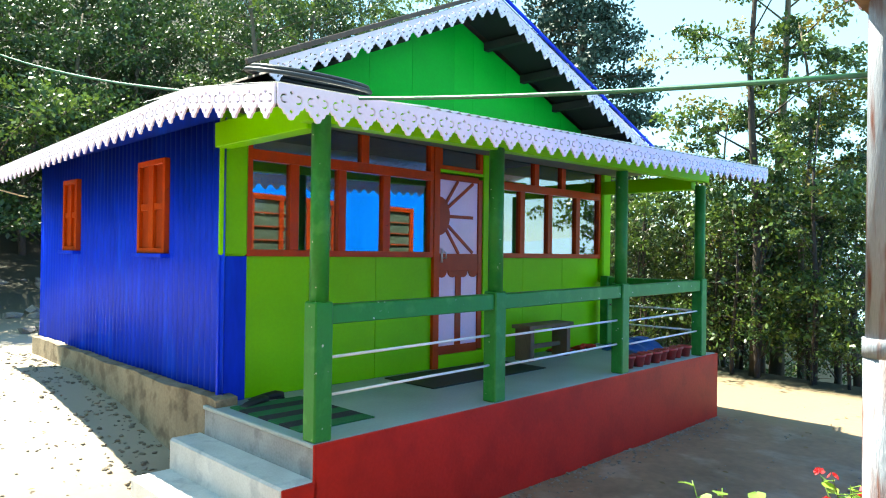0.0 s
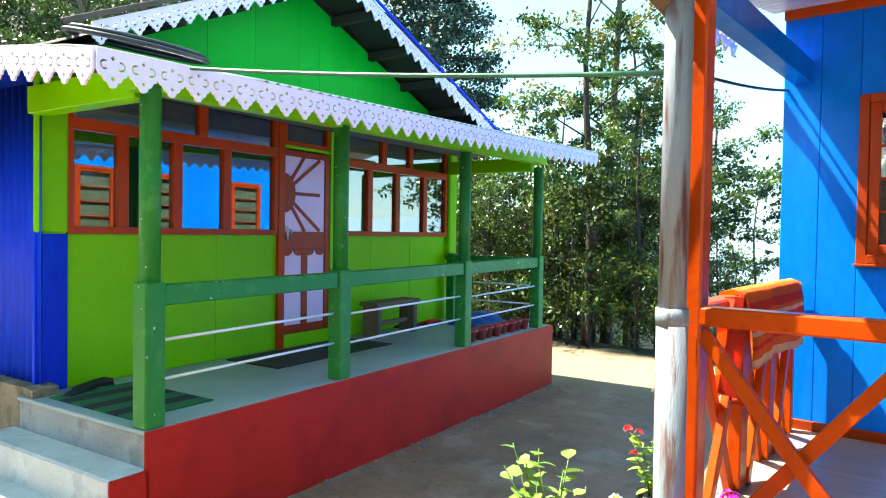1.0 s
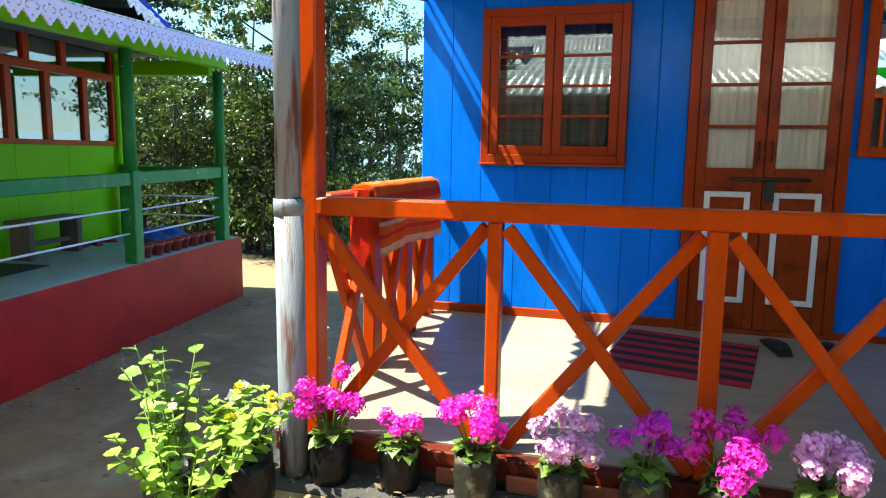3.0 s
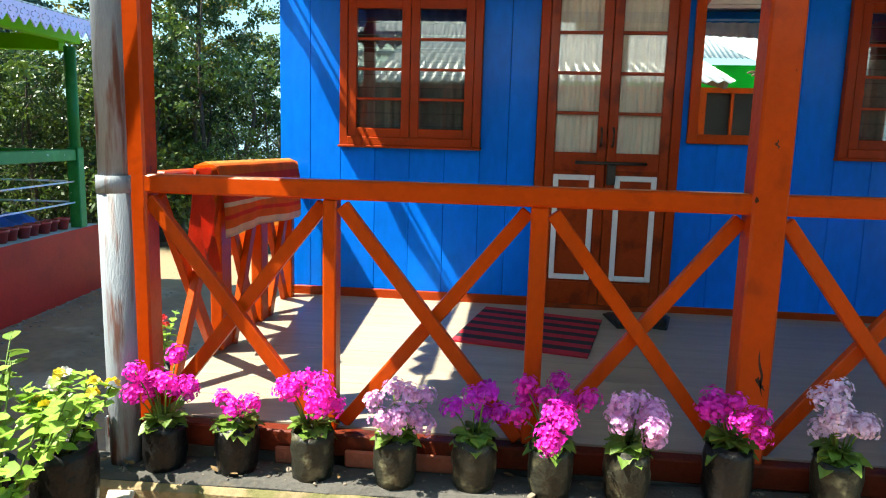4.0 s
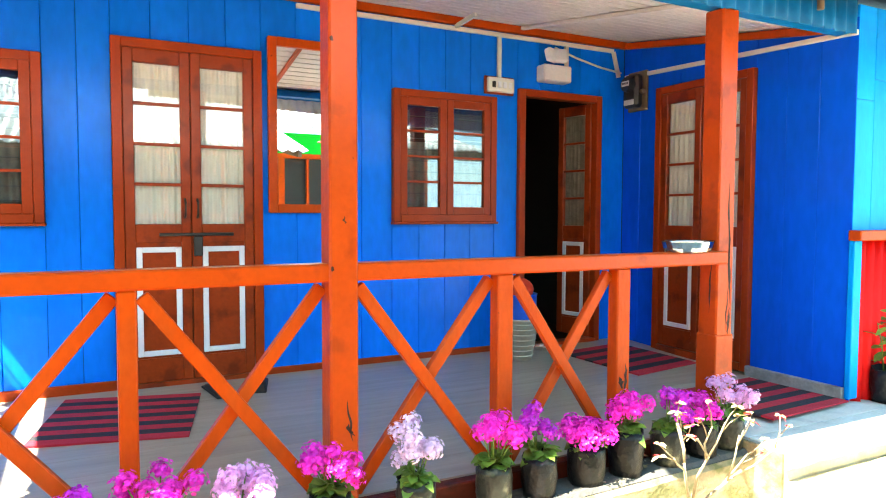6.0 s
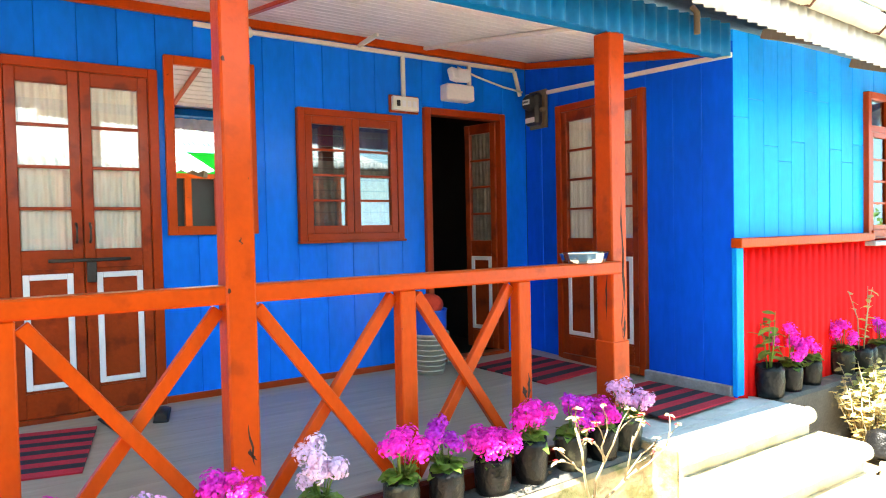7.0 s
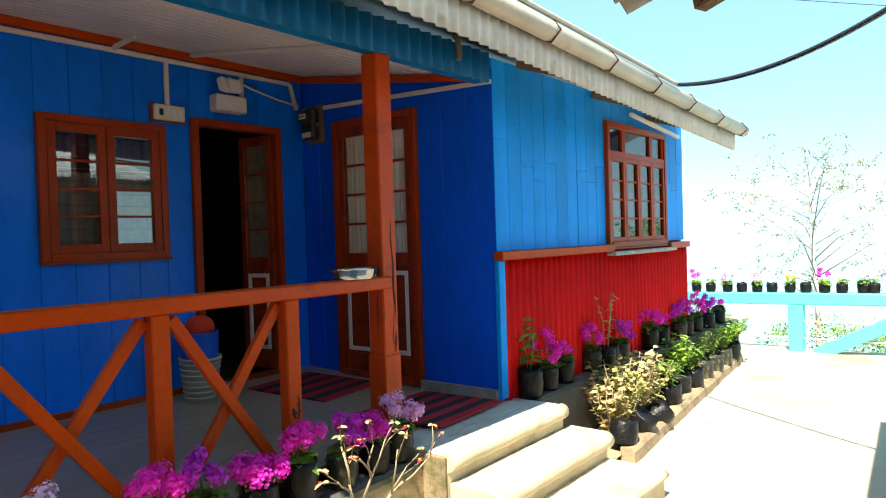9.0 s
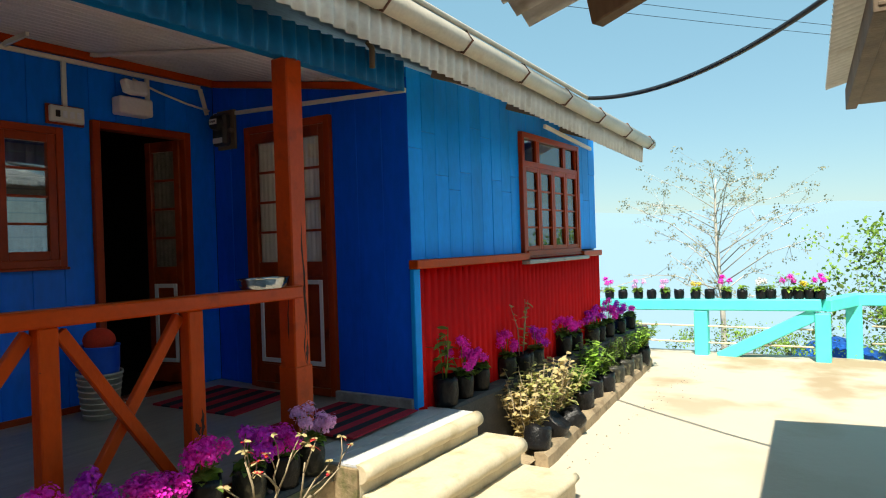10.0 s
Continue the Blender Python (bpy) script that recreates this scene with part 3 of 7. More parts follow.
# wing plinth with pots, planter strip and kerb
ledge_w = box("trim_wing_plinth", (5.206, -2.125, -0.9), (9.9, YW - 0.03, -0.022), MOSSY, bevel=0.02)
tagged(ledge_w, "dark mossy cement plinth below the wing wall", "ledge", kind="structure")
KERB = Matrix.Translation((5.72, -2.56, 0)) @ Matrix.Rotation(radians(5.4), 4, "Z")
bm = bmesh.new()
rough = random.Random(71)
cols = []
for i in range(57):
    x = 4.15 * i / 56
    e = [0.012 * noise.noise((x * 3.1, k * 5.0, 7)) + rough.uniform(-0.002, 0.002) for k in range(3)]
    chip = 0.018 * max(0.0, noise.noise((x * 2.3, 1.7, 4)))
    cols.append([bm.verts.new(c) for c in ((x, e[0] - 0.02, -0.9), (x, e[0], -0.452 - chip), (x, 0.022 + e[1] + chip, -0.425 + e[2] * 0.5), (x, 0.10, -0.428 + e[1] * 0.5), (x, 0.115, -0.9))])
for a, b in zip(cols, cols[1:]):
    for k in range(4):
        bm.faces.new((a[k], b[k], b[k + 1], a[k + 1]))
bm.faces.new(cols[0]); bm.faces.new(cols[-1])
bm.transform(KERB)
tagged(part("kerb", bm, KERBM), "low tan cement kerb of the planting bed with a broken edge", "kerb", kind="structure")
bm = bmesh.new()
bed = []
for i in range(49):
    x = 5.45 + 4.4 * i / 48
    y0 = -2.53 + (x - 5.72) * 0.0945 + 0.06
    bed.append([bm.verts.new((x, y0 + (-2.09 - y0) * k / 5, -0.475 + 0.02 * noise.noise((x * 4, k * 1.3, 2)) + (0.02 if k > 3 else 0))) for k in range(6)])
for a, b in zip(bed, bed[1:]):
    for k in range(5):
        bm.faces.new((a[k], b[k], b[k + 1], a[k + 1])).smooth = True
tagged(part("planting_bed", bm, BEDSOIL), "dry soil of the planting bed by the wing", "soil", kind="structure")


def casement(name, m, w, h, leaves, panes, label, glass, mat_frame, back, top_h=0.0, depth=0.05, group="porch windows"):
    """A timber window in local x (width), z (height); -y is outside."""
    win = thing(name, m, label, "window", group)
    f = 0.05
    fr = bmesh.new()
    for lo, hi in (((0, -0.035, 0), (f, depth, h)), ((w - f, -0.035, 0), (w, depth, h)), ((f, -0.035, h - f), (w - f, depth, h)), ((f, -0.045, 0), (w - f, depth, f))):
        add_box(fr, lo, hi, 0.004)
    frame_ob = part("window_frame", fr, mat_frame, win)
    box("window_sill", (-0.008, -0.052, -0.016), (w + 0.008, depth, 0.0), mat_frame, win)
    zt = h - f - top_h
    if top_h:
        box("transom", (f, -0.03, zt - 0.05), (w - f, depth, zt), mat_frame, win)
        for p, q in ((0.0, 0.25), (0.25, 0.75), (0.75, 1.0)):
            a, b = f + (w - 2 * f) * p, f + (w - 2 * f) * q
            box("top_light", (a, -0.02, zt), (a + 0.035, 0.03, h - f), mat_frame, win)
            box("top_light", (b - 0.035, -0.02, zt), (b, 0.03, h - f), mat_frame, win)
            glass_pane((a + 0.035, 0.0, zt), (b - 0.035, 0.005, h - f), win, glass)
        zt -= 0.05
    for i in range(leaves):
        a, b = f + (w - 2 * f) * i / leaves, f + (w - 2 * f) * (i + 1) / leaves
        s = 0.055 if leaves == 2 else 0.04
        bm = bmesh.new()
        for lo, hi in (((a + 0.002, -0.028, f), (a + s, 0.012, zt)), ((b - s, -0.028, f), (b - 0.002, 0.012, zt)), ((a + s, -0.028, f), (b - s, 0.012, f + s)), ((a + s, -0.028, zt - s), (b - s, 0.012, zt))):
            add_box(bm, lo, hi, 0.003)
        sash = part("casement", bm, mat_frame, win)
        for k in range(panes):
            z0, z1 = f + s + (zt - 2 * s - f) * k / panes, f + s + (zt - 2 * s - f) * (k + 1) / panes
            glass_pane((a + s, -0.008, z0), (b - s, -0.003, z1), sash, glass)
            if k:
                box("glazing_bar", (a + s, -0.018, z0 - 0.008), (b - s, 0.006, z0 + 0.008), mat_frame, sash, "", 0.002)
    return win


SLATM = mat("dusty_glass_slat", (0.20, 0.20, 0.20), 0.15, 0.2, 10, 60, 0.05)


def porch_window(x0, w, h, z0, label):
    win = casement("window", pose(x0, -0.004, z0), w, h, 2, 4, label, GLASS, BROWN, True)
    for i in range(2):
        a, b = 0.10 + i * (w - 0.1) / 2, w / 2 - 0.05 + i * (w - 0.1) / 2
        curtain("lace_curtain", a - 0.06, b + 0.06, 0.075, 0.05, h * 0.62, LACE, win, "thin grey lace curtain", 6, 0.010)
        for k in range(9):
            z = 0.12 + (h - 0.22) * k / 9
            box("louvre_slat", (a - 0.03, 0.022, z), (b + 0.03, 0.058, z + 0.005), SLATM, win, "", 0)
        curtain("valance_curtain", a - 0.06, b + 0.06, 0.085, h * 0.74, h - 0.04, PURPLE, win, "purple gathered cloth", 5, 0.010)
    return win


def panel_door(name, m, w, h, leaves, label, open_leaf=None, curtains=CURTAIN, only=None):
    """A double door in local x, z; each leaf has four panes over a panel outlined in white."""
    d = thing(name, m, label, "door", "doors of the blue house")
    f = 0.055
    fr = bmesh.new()
    for lo, hi in (((0, -0.03, 0), (f, 0.06, h)), ((w - f, -0.03, 0), (w, 0.06, h)), ((f, -0.03, h - f), (w - f, 0.06, h))):
        add_box(fr, lo, hi, 0.004)
    part("door_frame", fr, BROWN, d)
    box("threshold", (f, -0.04, 0.0), (w - f, 0.06, 0.055), DOORBROWN, d)
    lw, lh, z0 = (w - 2 * f) / leaves, h - f - 0.055, 0.055
    for i in range(leaves):
        if only is not None and i not in only:
            continue
        leaf = new("door_leaf")
        leaf.parent = d
        leaf.matrix_basis = pose(f + lw * i, 0, z0) if open_leaf is None else pose(f + lw * (i + 1), 0.03, z0, 0, 0, open_leaf) @ pose(-lw, 0, 0)
        bm = bmesh.new()
        s, mid = 0.058, lh * 0.48
        for lo, hi in (((0.002, -0.018, 0), (s, 0.02, lh)), ((lw - s, -0.018, 0), (lw - 0.002, 0.02, lh)), ((s, -0.018, lh - 0.08), (lw - s, 0.02, lh)), ((s, -0.018, mid - 0.11), (lw - s, 0.02, mid)), ((s, -0.018, 0), (lw - s, 0.02, 0.14))):
            add_box(bm, lo, hi, 0.004)
        add_box(bm, (s, -0.006, 0.14), (lw - s, 0.010, mid - 0.11))
        part("stile", bm, DOORBROWN, leaf)
        bm = bmesh.new()
        a, b, p, q = s + 0.002, lw - s - 0.002, 0.155, mid - 0.135
        for lo, hi in (((a, -0.0205, p), (a + 0.032, -0.006, q)), ((b - 0.032, -0.0205, p), (b, -0.006, q)), ((a + 0.032, -0.0205, q - 0.032), (b - 0.032, -0.006, q)), ((a + 0.032, -0.0205, p), (b - 0.032, -0.006, p + 0.032))):
            add_box(bm, lo, hi, 0.003)
        part("panel_moulding", bm, WHITE, leaf, "white painted moulding round the lower panel")
        n = 4
        for k in range(n):
            za, zb = mid + (lh - 0.08 - mid) * k / n, mid + (lh - 0.08 - mid) * (k + 1) / n
            glass_pane((s, -0.002, za), (lw - s, 0.003, zb), leaf, GLASS_DIM)
            if k:
                box("glazing_bar", (s, -0.014, za - 0.009), (lw - s, 0.012, za + 0.009), DOORBROWN, leaf, "", 0.002)
        if curtains:
            curtain("curtain", s - 0.02, lw - s + 0.02, 0.022, mid - 0.02, lh - 0.05, curtains, leaf, "gathered off-white curtain", 7, 0.008)
    return d


porch_window(W1[0], W1[1] - W1[0], W1[3] - W1[2], W1[2], "red-brown two-leaf window with purple cloth and lace inside")
porch_window(W2[0], W2[1] - W2[0], W2[3] - W2[2], W2[2], "red-brown two-leaf window beside the open dark doorway")
door_one = panel_door("double_door", pose(D1[0], -0.004, 0), D1[1] - D1[0], D1[3], 2, "closed red-brown double door with curtained panes and bolt")
bolt = tube("bolt", [(0.24, -0.04, 0.93), (0.66, -0.04, 0.93)], 0.010, IRON, door_one, "dark iron sliding bolt")
box("padlock", (0.43, -0.05, 0.80), (0.48, -0.02, 0.92), IRON, door_one, "dark iron hasp")
for x in (0.385, 0.455):
    tube("door_handle", [(x, -0.02, 1.03), (x, -0.055, 1.05), (x, -0.055, 1.12), (x, -0.02, 1.14)], 0.007, IRON, door_one, "small iron pull", 6)
# grey lace replaces the white curtain to put the doorway's dimness into its colour
panel_door("open_door", pose(D2[0], -0.004, 0), D2[1] - D2[0], D2[3], 2, "open red-brown door with curtained panes in a dark doorway", open_leaf=-78, curtains=LACE, only=(1,))
panel_door("side_door", pose(X1 - 0.004, D3[1], 0, 0, 0, -90), D3[1] - D3[0], D3[3], 2, "closed red-brown side door with curtained panes")
wing_window = casement("wing_window", pose(WW[0], YW - 0.004, WW[2]), WW[1] - WW[0], WW[3] - WW[2], 4, 4, "brown four-leaf wing window with top lights", GLASS_W, BROWN, True, 0.20, group="")

# windows in the end wall
for y, w, n in ((2.80, 1.85, 3), (4.92, 0.80, 1)):
    ew = casement("end_window", pose(X0 - 0.03, y, 1.0, 0, 0, -90), w, 1.05, n, 4, "red-brown window backed by a dark panel in the blue end wall", GLASS, BROWN, True, 0.0, 0.03, "end wall windows")
    # dark panel on the solid wall stands in for an unlit room
    box("lace_panel", (0.05, 0.012, 0.05), (w - 0.05, 0.026, 1.0), DIMROOM, ew, "dark panel standing in for an unlit room", 0)

# mirror on the porch wall
mir = thing("wall_mirror", pose(2.112, -0.012, 1.06), "tall wall mirror in an orange-brown timber frame", "mirror")
bm = bmesh.new()
mw, mh = 0.56, 1.10
for lo, hi in (((0, -0.03, 0), (0.055, 0.006, mh)), ((mw - 0.055, -0.03, 0), (mw, 0.006, mh)), ((0.055, -0.03, mh - 0.055), (mw - 0.055, 0.006, mh)), ((0.055, -0.03, 0), (mw - 0.055, 0.006, 0.055))):
    add_box(bm, lo, hi, 0.004)
part("mirror_frame", bm, ORANGE, mir)
box("mirror_glass", (0.055, -0.012, 0.055), (mw - 0.055, -0.006, mh - 0.055), MIRROR, mir, "clear mirror glass", 0)

# railing
RY = -1.887
rail = thing("porch_railing", pose(0, 0, 0), "orange-brown timber railing with crossed braces and worn paint", "railing")
box("top_rail", (-0.28, RY - 0.045, 0.806), (4.01, RY + 0.045, 0.874), ORANGE_WORN, rail, "", 0.008)
posts = ((0.487, 0.050), (1.217, 0.060), (2.672, 0.078), (3.325, 0.080))
for x, w in posts:
    box("rail_post", (x - w / 2, RY - 0.035, -0.042), (x + w / 2, RY + 0.035, 0.806), ORANGE, rail, "", 0.006)
for a, b in ((-0.19, 0.452), (0.528, 1.178), (1.262, 1.885), (2.015, 2.625), (2.72, 3.275)):
    beam("brace", (a, RY - 0.012, 0.785), (b, RY - 0.012, -0.03), 0.035, 0.050, ORANGE, rail, "", 0.004)
    beam("brace", (a, RY + 0.024, -0.03), (b, RY + 0.024, 0.785), 0.035, 0.050, ORANGE, rail, "", 0.004)
pillars = (("porch_pillar", -0.23, RY, 0.092, 2.10), ("porch_pillar", 1.95, RY, 0.111, 2.10), ("porch_pillar", 4.012, -1.85, 0.118, 2.10))
for nm, x, y, w, h in pillars:
    pl = tagged(box(nm, (x - w / 2, y - w / 2, -0.05), (x + w / 2, y + w / 2, h), ORANGE_WORN, None, "", 0.008), "orange-brown square timber porch pillar with chipped paint", "pillar", "porch pillars")
box("pillar_sleeve", (4.012 - 0.065, -1.85 - 0.065, -0.045), (4.012 + 0.065, -1.85 + 0.065, 0.44), ORANGE_WORN, pl, "thicker patched foot", 0.006)

def crack(parent, cx, face, side, z0, z1, width, seed):
    """A jagged split in a pillar face: a thin sunk-looking sliver of dark bare wood. side 'y' is the front face, 'x' the flank."""
    rg = random.Random(seed)
    bm = bmesh.new()
    n = 9
    left, right = [], []
    drift = 0.0
    for k in range(n + 1):
        f = k / n
        drift += rg.uniform(-0.006, 0.006)
        w = width * math.sin(math.pi * min(0.97, max(0.03, f))) * rg.uniform(0.5, 1.1)
        z = z0 + (z1 - z0) * f
        for lst, o in ((left, -w / 2), (right, w / 2)):
            p = cx + drift + o
            lst.append(bm.verts.new((p, face, z) if side == "y" else (face, p, z)))
    for a, b, c, d in zip(left, left[1:], right[1:], right):
        bm.faces.new((a, b, c, d))
    g = bmesh.ops.extrude_face_region(bm, geom=bm.faces[:])
    bmesh.ops.translate(bm, vec=(0, 0.004, 0) if side == "y" else (0.004, 0, 0), verts=[v for v in g["geom"] if isinstance(v, bmesh.types.BMVert)])
    return part("split", bm, BAREWOOD, parent, "dark split in the wood")


BAREWOOD = mat("dark_bare_wood", (0.040, 0.014, 0.008), 0.9, 0.4, 30, 120, 0.6)
for k, (cx, z0, z1, w) in enumerate(((4.035, 0.78, 1.22, 0.016), (4.050, 0.60, 0.98, 0.020), (4.020, 0.46, 0.70, 0.014), (4.045, 0.44, 0.58, 0.024))):
    crack(pl, cx, -1.85 - 0.0595, "y", z0, z1, w, 300 + k)
crack(pl, -1.862, 4.012 - 0.0595, "x", 0.55, 0.85, 0.012, 310)
crack(rail, 3.333, RY - 0.0355, "y", 0.20, 0.36, 0.020, 312)
crack(rail, 3.320, RY - 0.0355, "y", 0.24, 0.30, 0.034, 313)
mid_pillar = [ob for ob in bpy.data.objects if ob.name.startswith("porch_pillar") and ob.type == "MESH"][1]
crack(mid_pillar, 1.985, RY - 0.0560, "y", 0.20, 0.36, 0.014, 314)
crack(mid_pillar, 1.990, RY - 0.0560, "y", 0.22, 0.27, 0.022, 315)
crack(mid_pillar, 1.965, RY - 0.0560, "y", 1.02, 1.05, 0.010, 316)

# end railing with towel
er = thing("end_railing", pose(-0.30, 0, 0, 0, 0, 1.6), "orange timber end railing with wide boards and crossed braces", "railing")
box("top_rail", (-0.045, -1.75, 0.80), (0.045, -0.03, 0.875), ORANGE_WORN, er, "", 0.008)
for y, w in ((-1.15, 0.12), (-0.62, 0.11), (-0.10, 0.06)):
    box("rail_post", (-0.03, y - w / 2, 0.0), (0.03, y + w / 2, 0.80), ORANGE, er, "", 0.006)
for a, b in ((-1.70, -1.22), (-1.08, -0.69), (-0.55, -0.14)):
    beam("brace", (-0.012, a, 0.775), (-0.012, b, 0.0), 0.035, 0.058, ORANGE, er)
    beam("brace", (0.022, a, 0.0), (0.022, b, 0.775), 0.035, 0.058, ORANGE, er)


def towel():
    bm = bmesh.new()
    n, rows = 26, []
    prof = [(-0.062, 0.40), (-0.060, 0.6), (-0.058, 0.80), (-0.052, 0.885), (0.0, 0.905), (0.052, 0.885), (0.075, 0.80), (0.085, 0.72), (0.09, 0.64), (0.09, 0.56)]
    # split the front into narrow stripe bands
    fine = []
    for p, q in zip(prof, prof[1:]):
        for k in range(4):
            fine.append((p[0] + (q[0] - p[0]) * k / 4, p[1] + (q[1] - p[1]) * k / 4))
    fine.append(prof[-1])
    for i in range(n + 1):
        s = i / n
        y = -1.30 + 1.22 * s
        w = 0.012 * math.sin(11 * s) + 0.006 * math.sin(29 * s)
        rows.append([bm.verts.new((x + (w if z < 0.86 else 0) * (1 if x > 0 else -1) * min(1, (0.9 - z) * 4), y, z + 0.012 * math.sin(5 * s) * (z < 0.7))) for x, z in fine])
    pattern = (0, 0, 1, 1, 0, 0, 2, 0, 0, 1, 1, 0, 1, 1, 1, 3, 1, 1, 0, 0, 0, 0, 2, 2, 0, 3, 2, 2, 3, 0, 0, 2, 0, 0, 3, 3)
    for a, b in zip(rows, rows[1:]):
        for j in range(len(fine) - 1):
            f = bm.faces.new((a[j], b[j], b[j + 1], a[j + 1]))
            f.smooth, f.material_index = True, pattern[j % len(pattern)]
    bmesh.ops.solidify(bm, geom=bm.faces[:], thickness=0.006)
    return part("towel", bm, (CLOTHO, CLOTHY, CLOTHR, CLOTHW))


tw = towel()
tw.matrix_basis = pose(-0.30, 0, 0, 0, 0, 1.6)
tagged(tw, "orange striped towel hung over the end railing", "towel")
bm = bmesh.new()
rng = random.Random(5)
for i in range(9):
    a = [bm.verts.new((0.05 + 0.03 * math.sin(i * 1.3 + z * 9), -1.56 + i * 0.03, z)) for z in (0.5 - 0.012 * i, 0.7, 0.88)]
    if i:
        for j in (0, 1):
            bm.faces.new((prev[j], a[j], a[j + 1], prev[j + 1])).smooth = True
    prev = a
bmesh.ops.solidify(bm, geom=bm.faces[:], thickness=0.006)
rc = part("red_cloth", bm, CLOTHR)
rc.matrix_basis = pose(-0.30, 0, 0, 0, 0, 1.6)
tagged(rc, "red cloth hung crumpled over the railing", "cloth")

# grey drain pipe at the porch corner
pipe = thing("drain_pipe", pose(-0.255, -2.012, -0.85), "grey flaking rusty drain pipe standing at the porch corner", "pipe")
tube("lower_pipe", [(0.01, 0, 0.0), (0.0, 0, 1.72)], 0.054, PIPE, pipe, "", 18)
tube("upper_pipe", [(0.0, 0, 1.66), (-0.0, 0, 3.2)], 0.048, PIPE, pipe, "", 18)
tube("collar", [(0.0, 0, 1.66), (0.0, 0, 1.72)], 0.0565, PIPE, pipe, "", 18)

# ceiling, fascia, roof
SLOPE = (2.46 - 2.16) / 1.9
bm = bmesh.new()
k, yy = 0, 0.0
for i in range(19):
    y0, y1 = -i * 0.1, -(i + 1) * 0.1 + 0.016
    z0, z1 = 2.46 + SLOPE * y0, 2.46 + SLOPE * y1
    vs = [bm.verts.new(c) for c in ((-0.45, y0, z0), (X1, y0, z0), (X1, y1, z1), (-0.45, y1, z1), (-0.45, y0, z0 + 0.015), (X1, y0, z0 + 0.015), (X1, y1, z1 + 0.015), (-0.45, y1, z1 + 0.015))]
    for f in ((0, 1, 2, 3), (4, 5, 6, 7), (0, 1, 5, 4), (2, 3, 7, 6), (1, 2, 6, 5), (0, 3, 7, 4)):
        bm.faces.new([vs[q] for q in f])
# unseen sheet added above the boards to stop sun leaking through the gaps
bm.faces.new([bm.verts.new(c) for c in ((-0.45, 0.0, 2.482), (X1, 0.0, 2.482), (X1, -1.9, 2.182), (-0.45, -1.9, 2.182))])
tagged(part("ceiling", bm, CEILW), "off-white boarded sloping porch ceiling", "ceiling", kind="structure")
tagged(box("trim_ceiling_wall", (X0, -0.04, 2.40), (X1, -0.0, 2.455), ORANGE), "orange-brown strip between wall and ceiling", "trim", kind="structure")
tagged(beam("trim_ceiling_side", (X1 - 0.02, -0.04, 2.42), (X1 - 0.02, -1.80, 2.145), 0.035, 0.05, ORANGE), "orange-brown strip along the side wall", "trim", kind="structure")
for x in (0.9, 2.55, 4.0):
    tagged(beam("trim_ceiling_batten", (x, -0.04, 2.438), (x, -1.88, 2.148), 0.035, 0.025, CEILW if x > 3 else ORANGE), "narrow batten across the porch ceiling", "trim", kind="structure")
valance = corrugated("fascia_porch", (-0.45, -1.915, 2.29), (1, 0, 0), (0, 0, -1), X1 + 0.45, 0.20, FASCIA, pitch=0.10, amp=0.015, steps=8)
tagged(valance, "blue painted corrugated fascia above the porch", "fascia", kind="structure")
tagged(box("lintel_porch", (-0.50, -1.895, 2.10), (X1, -1.81, 2.16), FASCIA), "teal-blue timber plate above the pillars", "beam", kind="structure")

ZINCW = mat("whitened_zinc_strip", (0.62, 0.62, 0.60), 0.55, 0.12, 4, 40, 0.1, other=(0.46, 0.44, 0.40), amount=0.35)
EAVE_Y, EAVE_Z, RIDGE_Y, RIDGE_Z = -2.58, 2.40, 1.6, 4.20
FALL = -0.0428  # the eave drops towards the wing
roof = thing("roof_blue_house", pose(0, 0, 0), "weathered corrugated zinc roof of the blue house", "roof", kind="structure")
dn = Vector((0, EAVE_Y - RIDGE_Y, EAVE_Z - RIDGE_Z))
corrugated("front_sheet", (-0.62, RIDGE_Y, RIDGE_Z), (1, 0, FALL), dn, 9.05, dn.length, ZINC, roof, "", 0.078, 0.011)
dn2 = Vector((0, 5.9 - RIDGE_Y, -1.25))
corrugated("back_sheet", (-0.62, RIDGE_Y, RIDGE_Z), (1, 0, FALL), dn2, 9.4, dn2.length, ZINC, roof, "", 0.078, 0.011)
for x in (5.35, 6.5, 7.65):
    beam("rafter_end", (x, -2.50, 2.32 + FALL * x - 0.02), (x, -1.94, 2.32 + FALL * x + 0.18), 0.05, 0.06, OLDWOOD, roof, "dark rafter end")
eave_strip = corrugated("fascia_eave", (1.6, -2.545, 2.325), (1, 0, FALL), (0, 0.06, -1), 6.75, 0.19, ZINCW, pitch=0.085, amp=0.012, steps=8)
tagged(eave_strip, "weathered zinc strip hanging under the gutter", "fascia", kind="structure")
# eave board and cut fretwork at the porch end
tagged(beam("trim_end_plate", (-0.28, -1.74, 2.07), (-0.28, 0.0, 2.09), 0.10, 0.13, BLUE), "blue painted timber plate at the porch end", "trim", kind="structure")
tagged(beam("trim_corner_bracket", (-0.30, -1.80, 1.93), (-0.30, -2.45, 2.02), 0.06, 0.09, OLDWOOD), "rough brown bracket under the roof corner", "trim", kind="structure")
gut = thing("gutter", pose(0, 0, 0), "pale half-round plastic roof gutter with wire brackets", "gutter")
tube("gutter_pipe", [(2.0, -2.60, 2.317), (5.0, -2.60, 2.188), (8.46, -2.60, 2.040)], 0.058, GUTTER, gut, "", 14)
for i in range(9):
    x = 2.4 + i * 0.74
    z = 2.317 + (x - 2.0) * FALL
    tube("bracket", [(x, -2.55, z + 0.055), (x, -2.635, z + 0.055), (x, -2.677, z - 0.01), (x, -2.615, z - 0.068), (x, -2.54, z - 0.03)], 0.007, RUST, gut, "rusty wire bracket", 6)


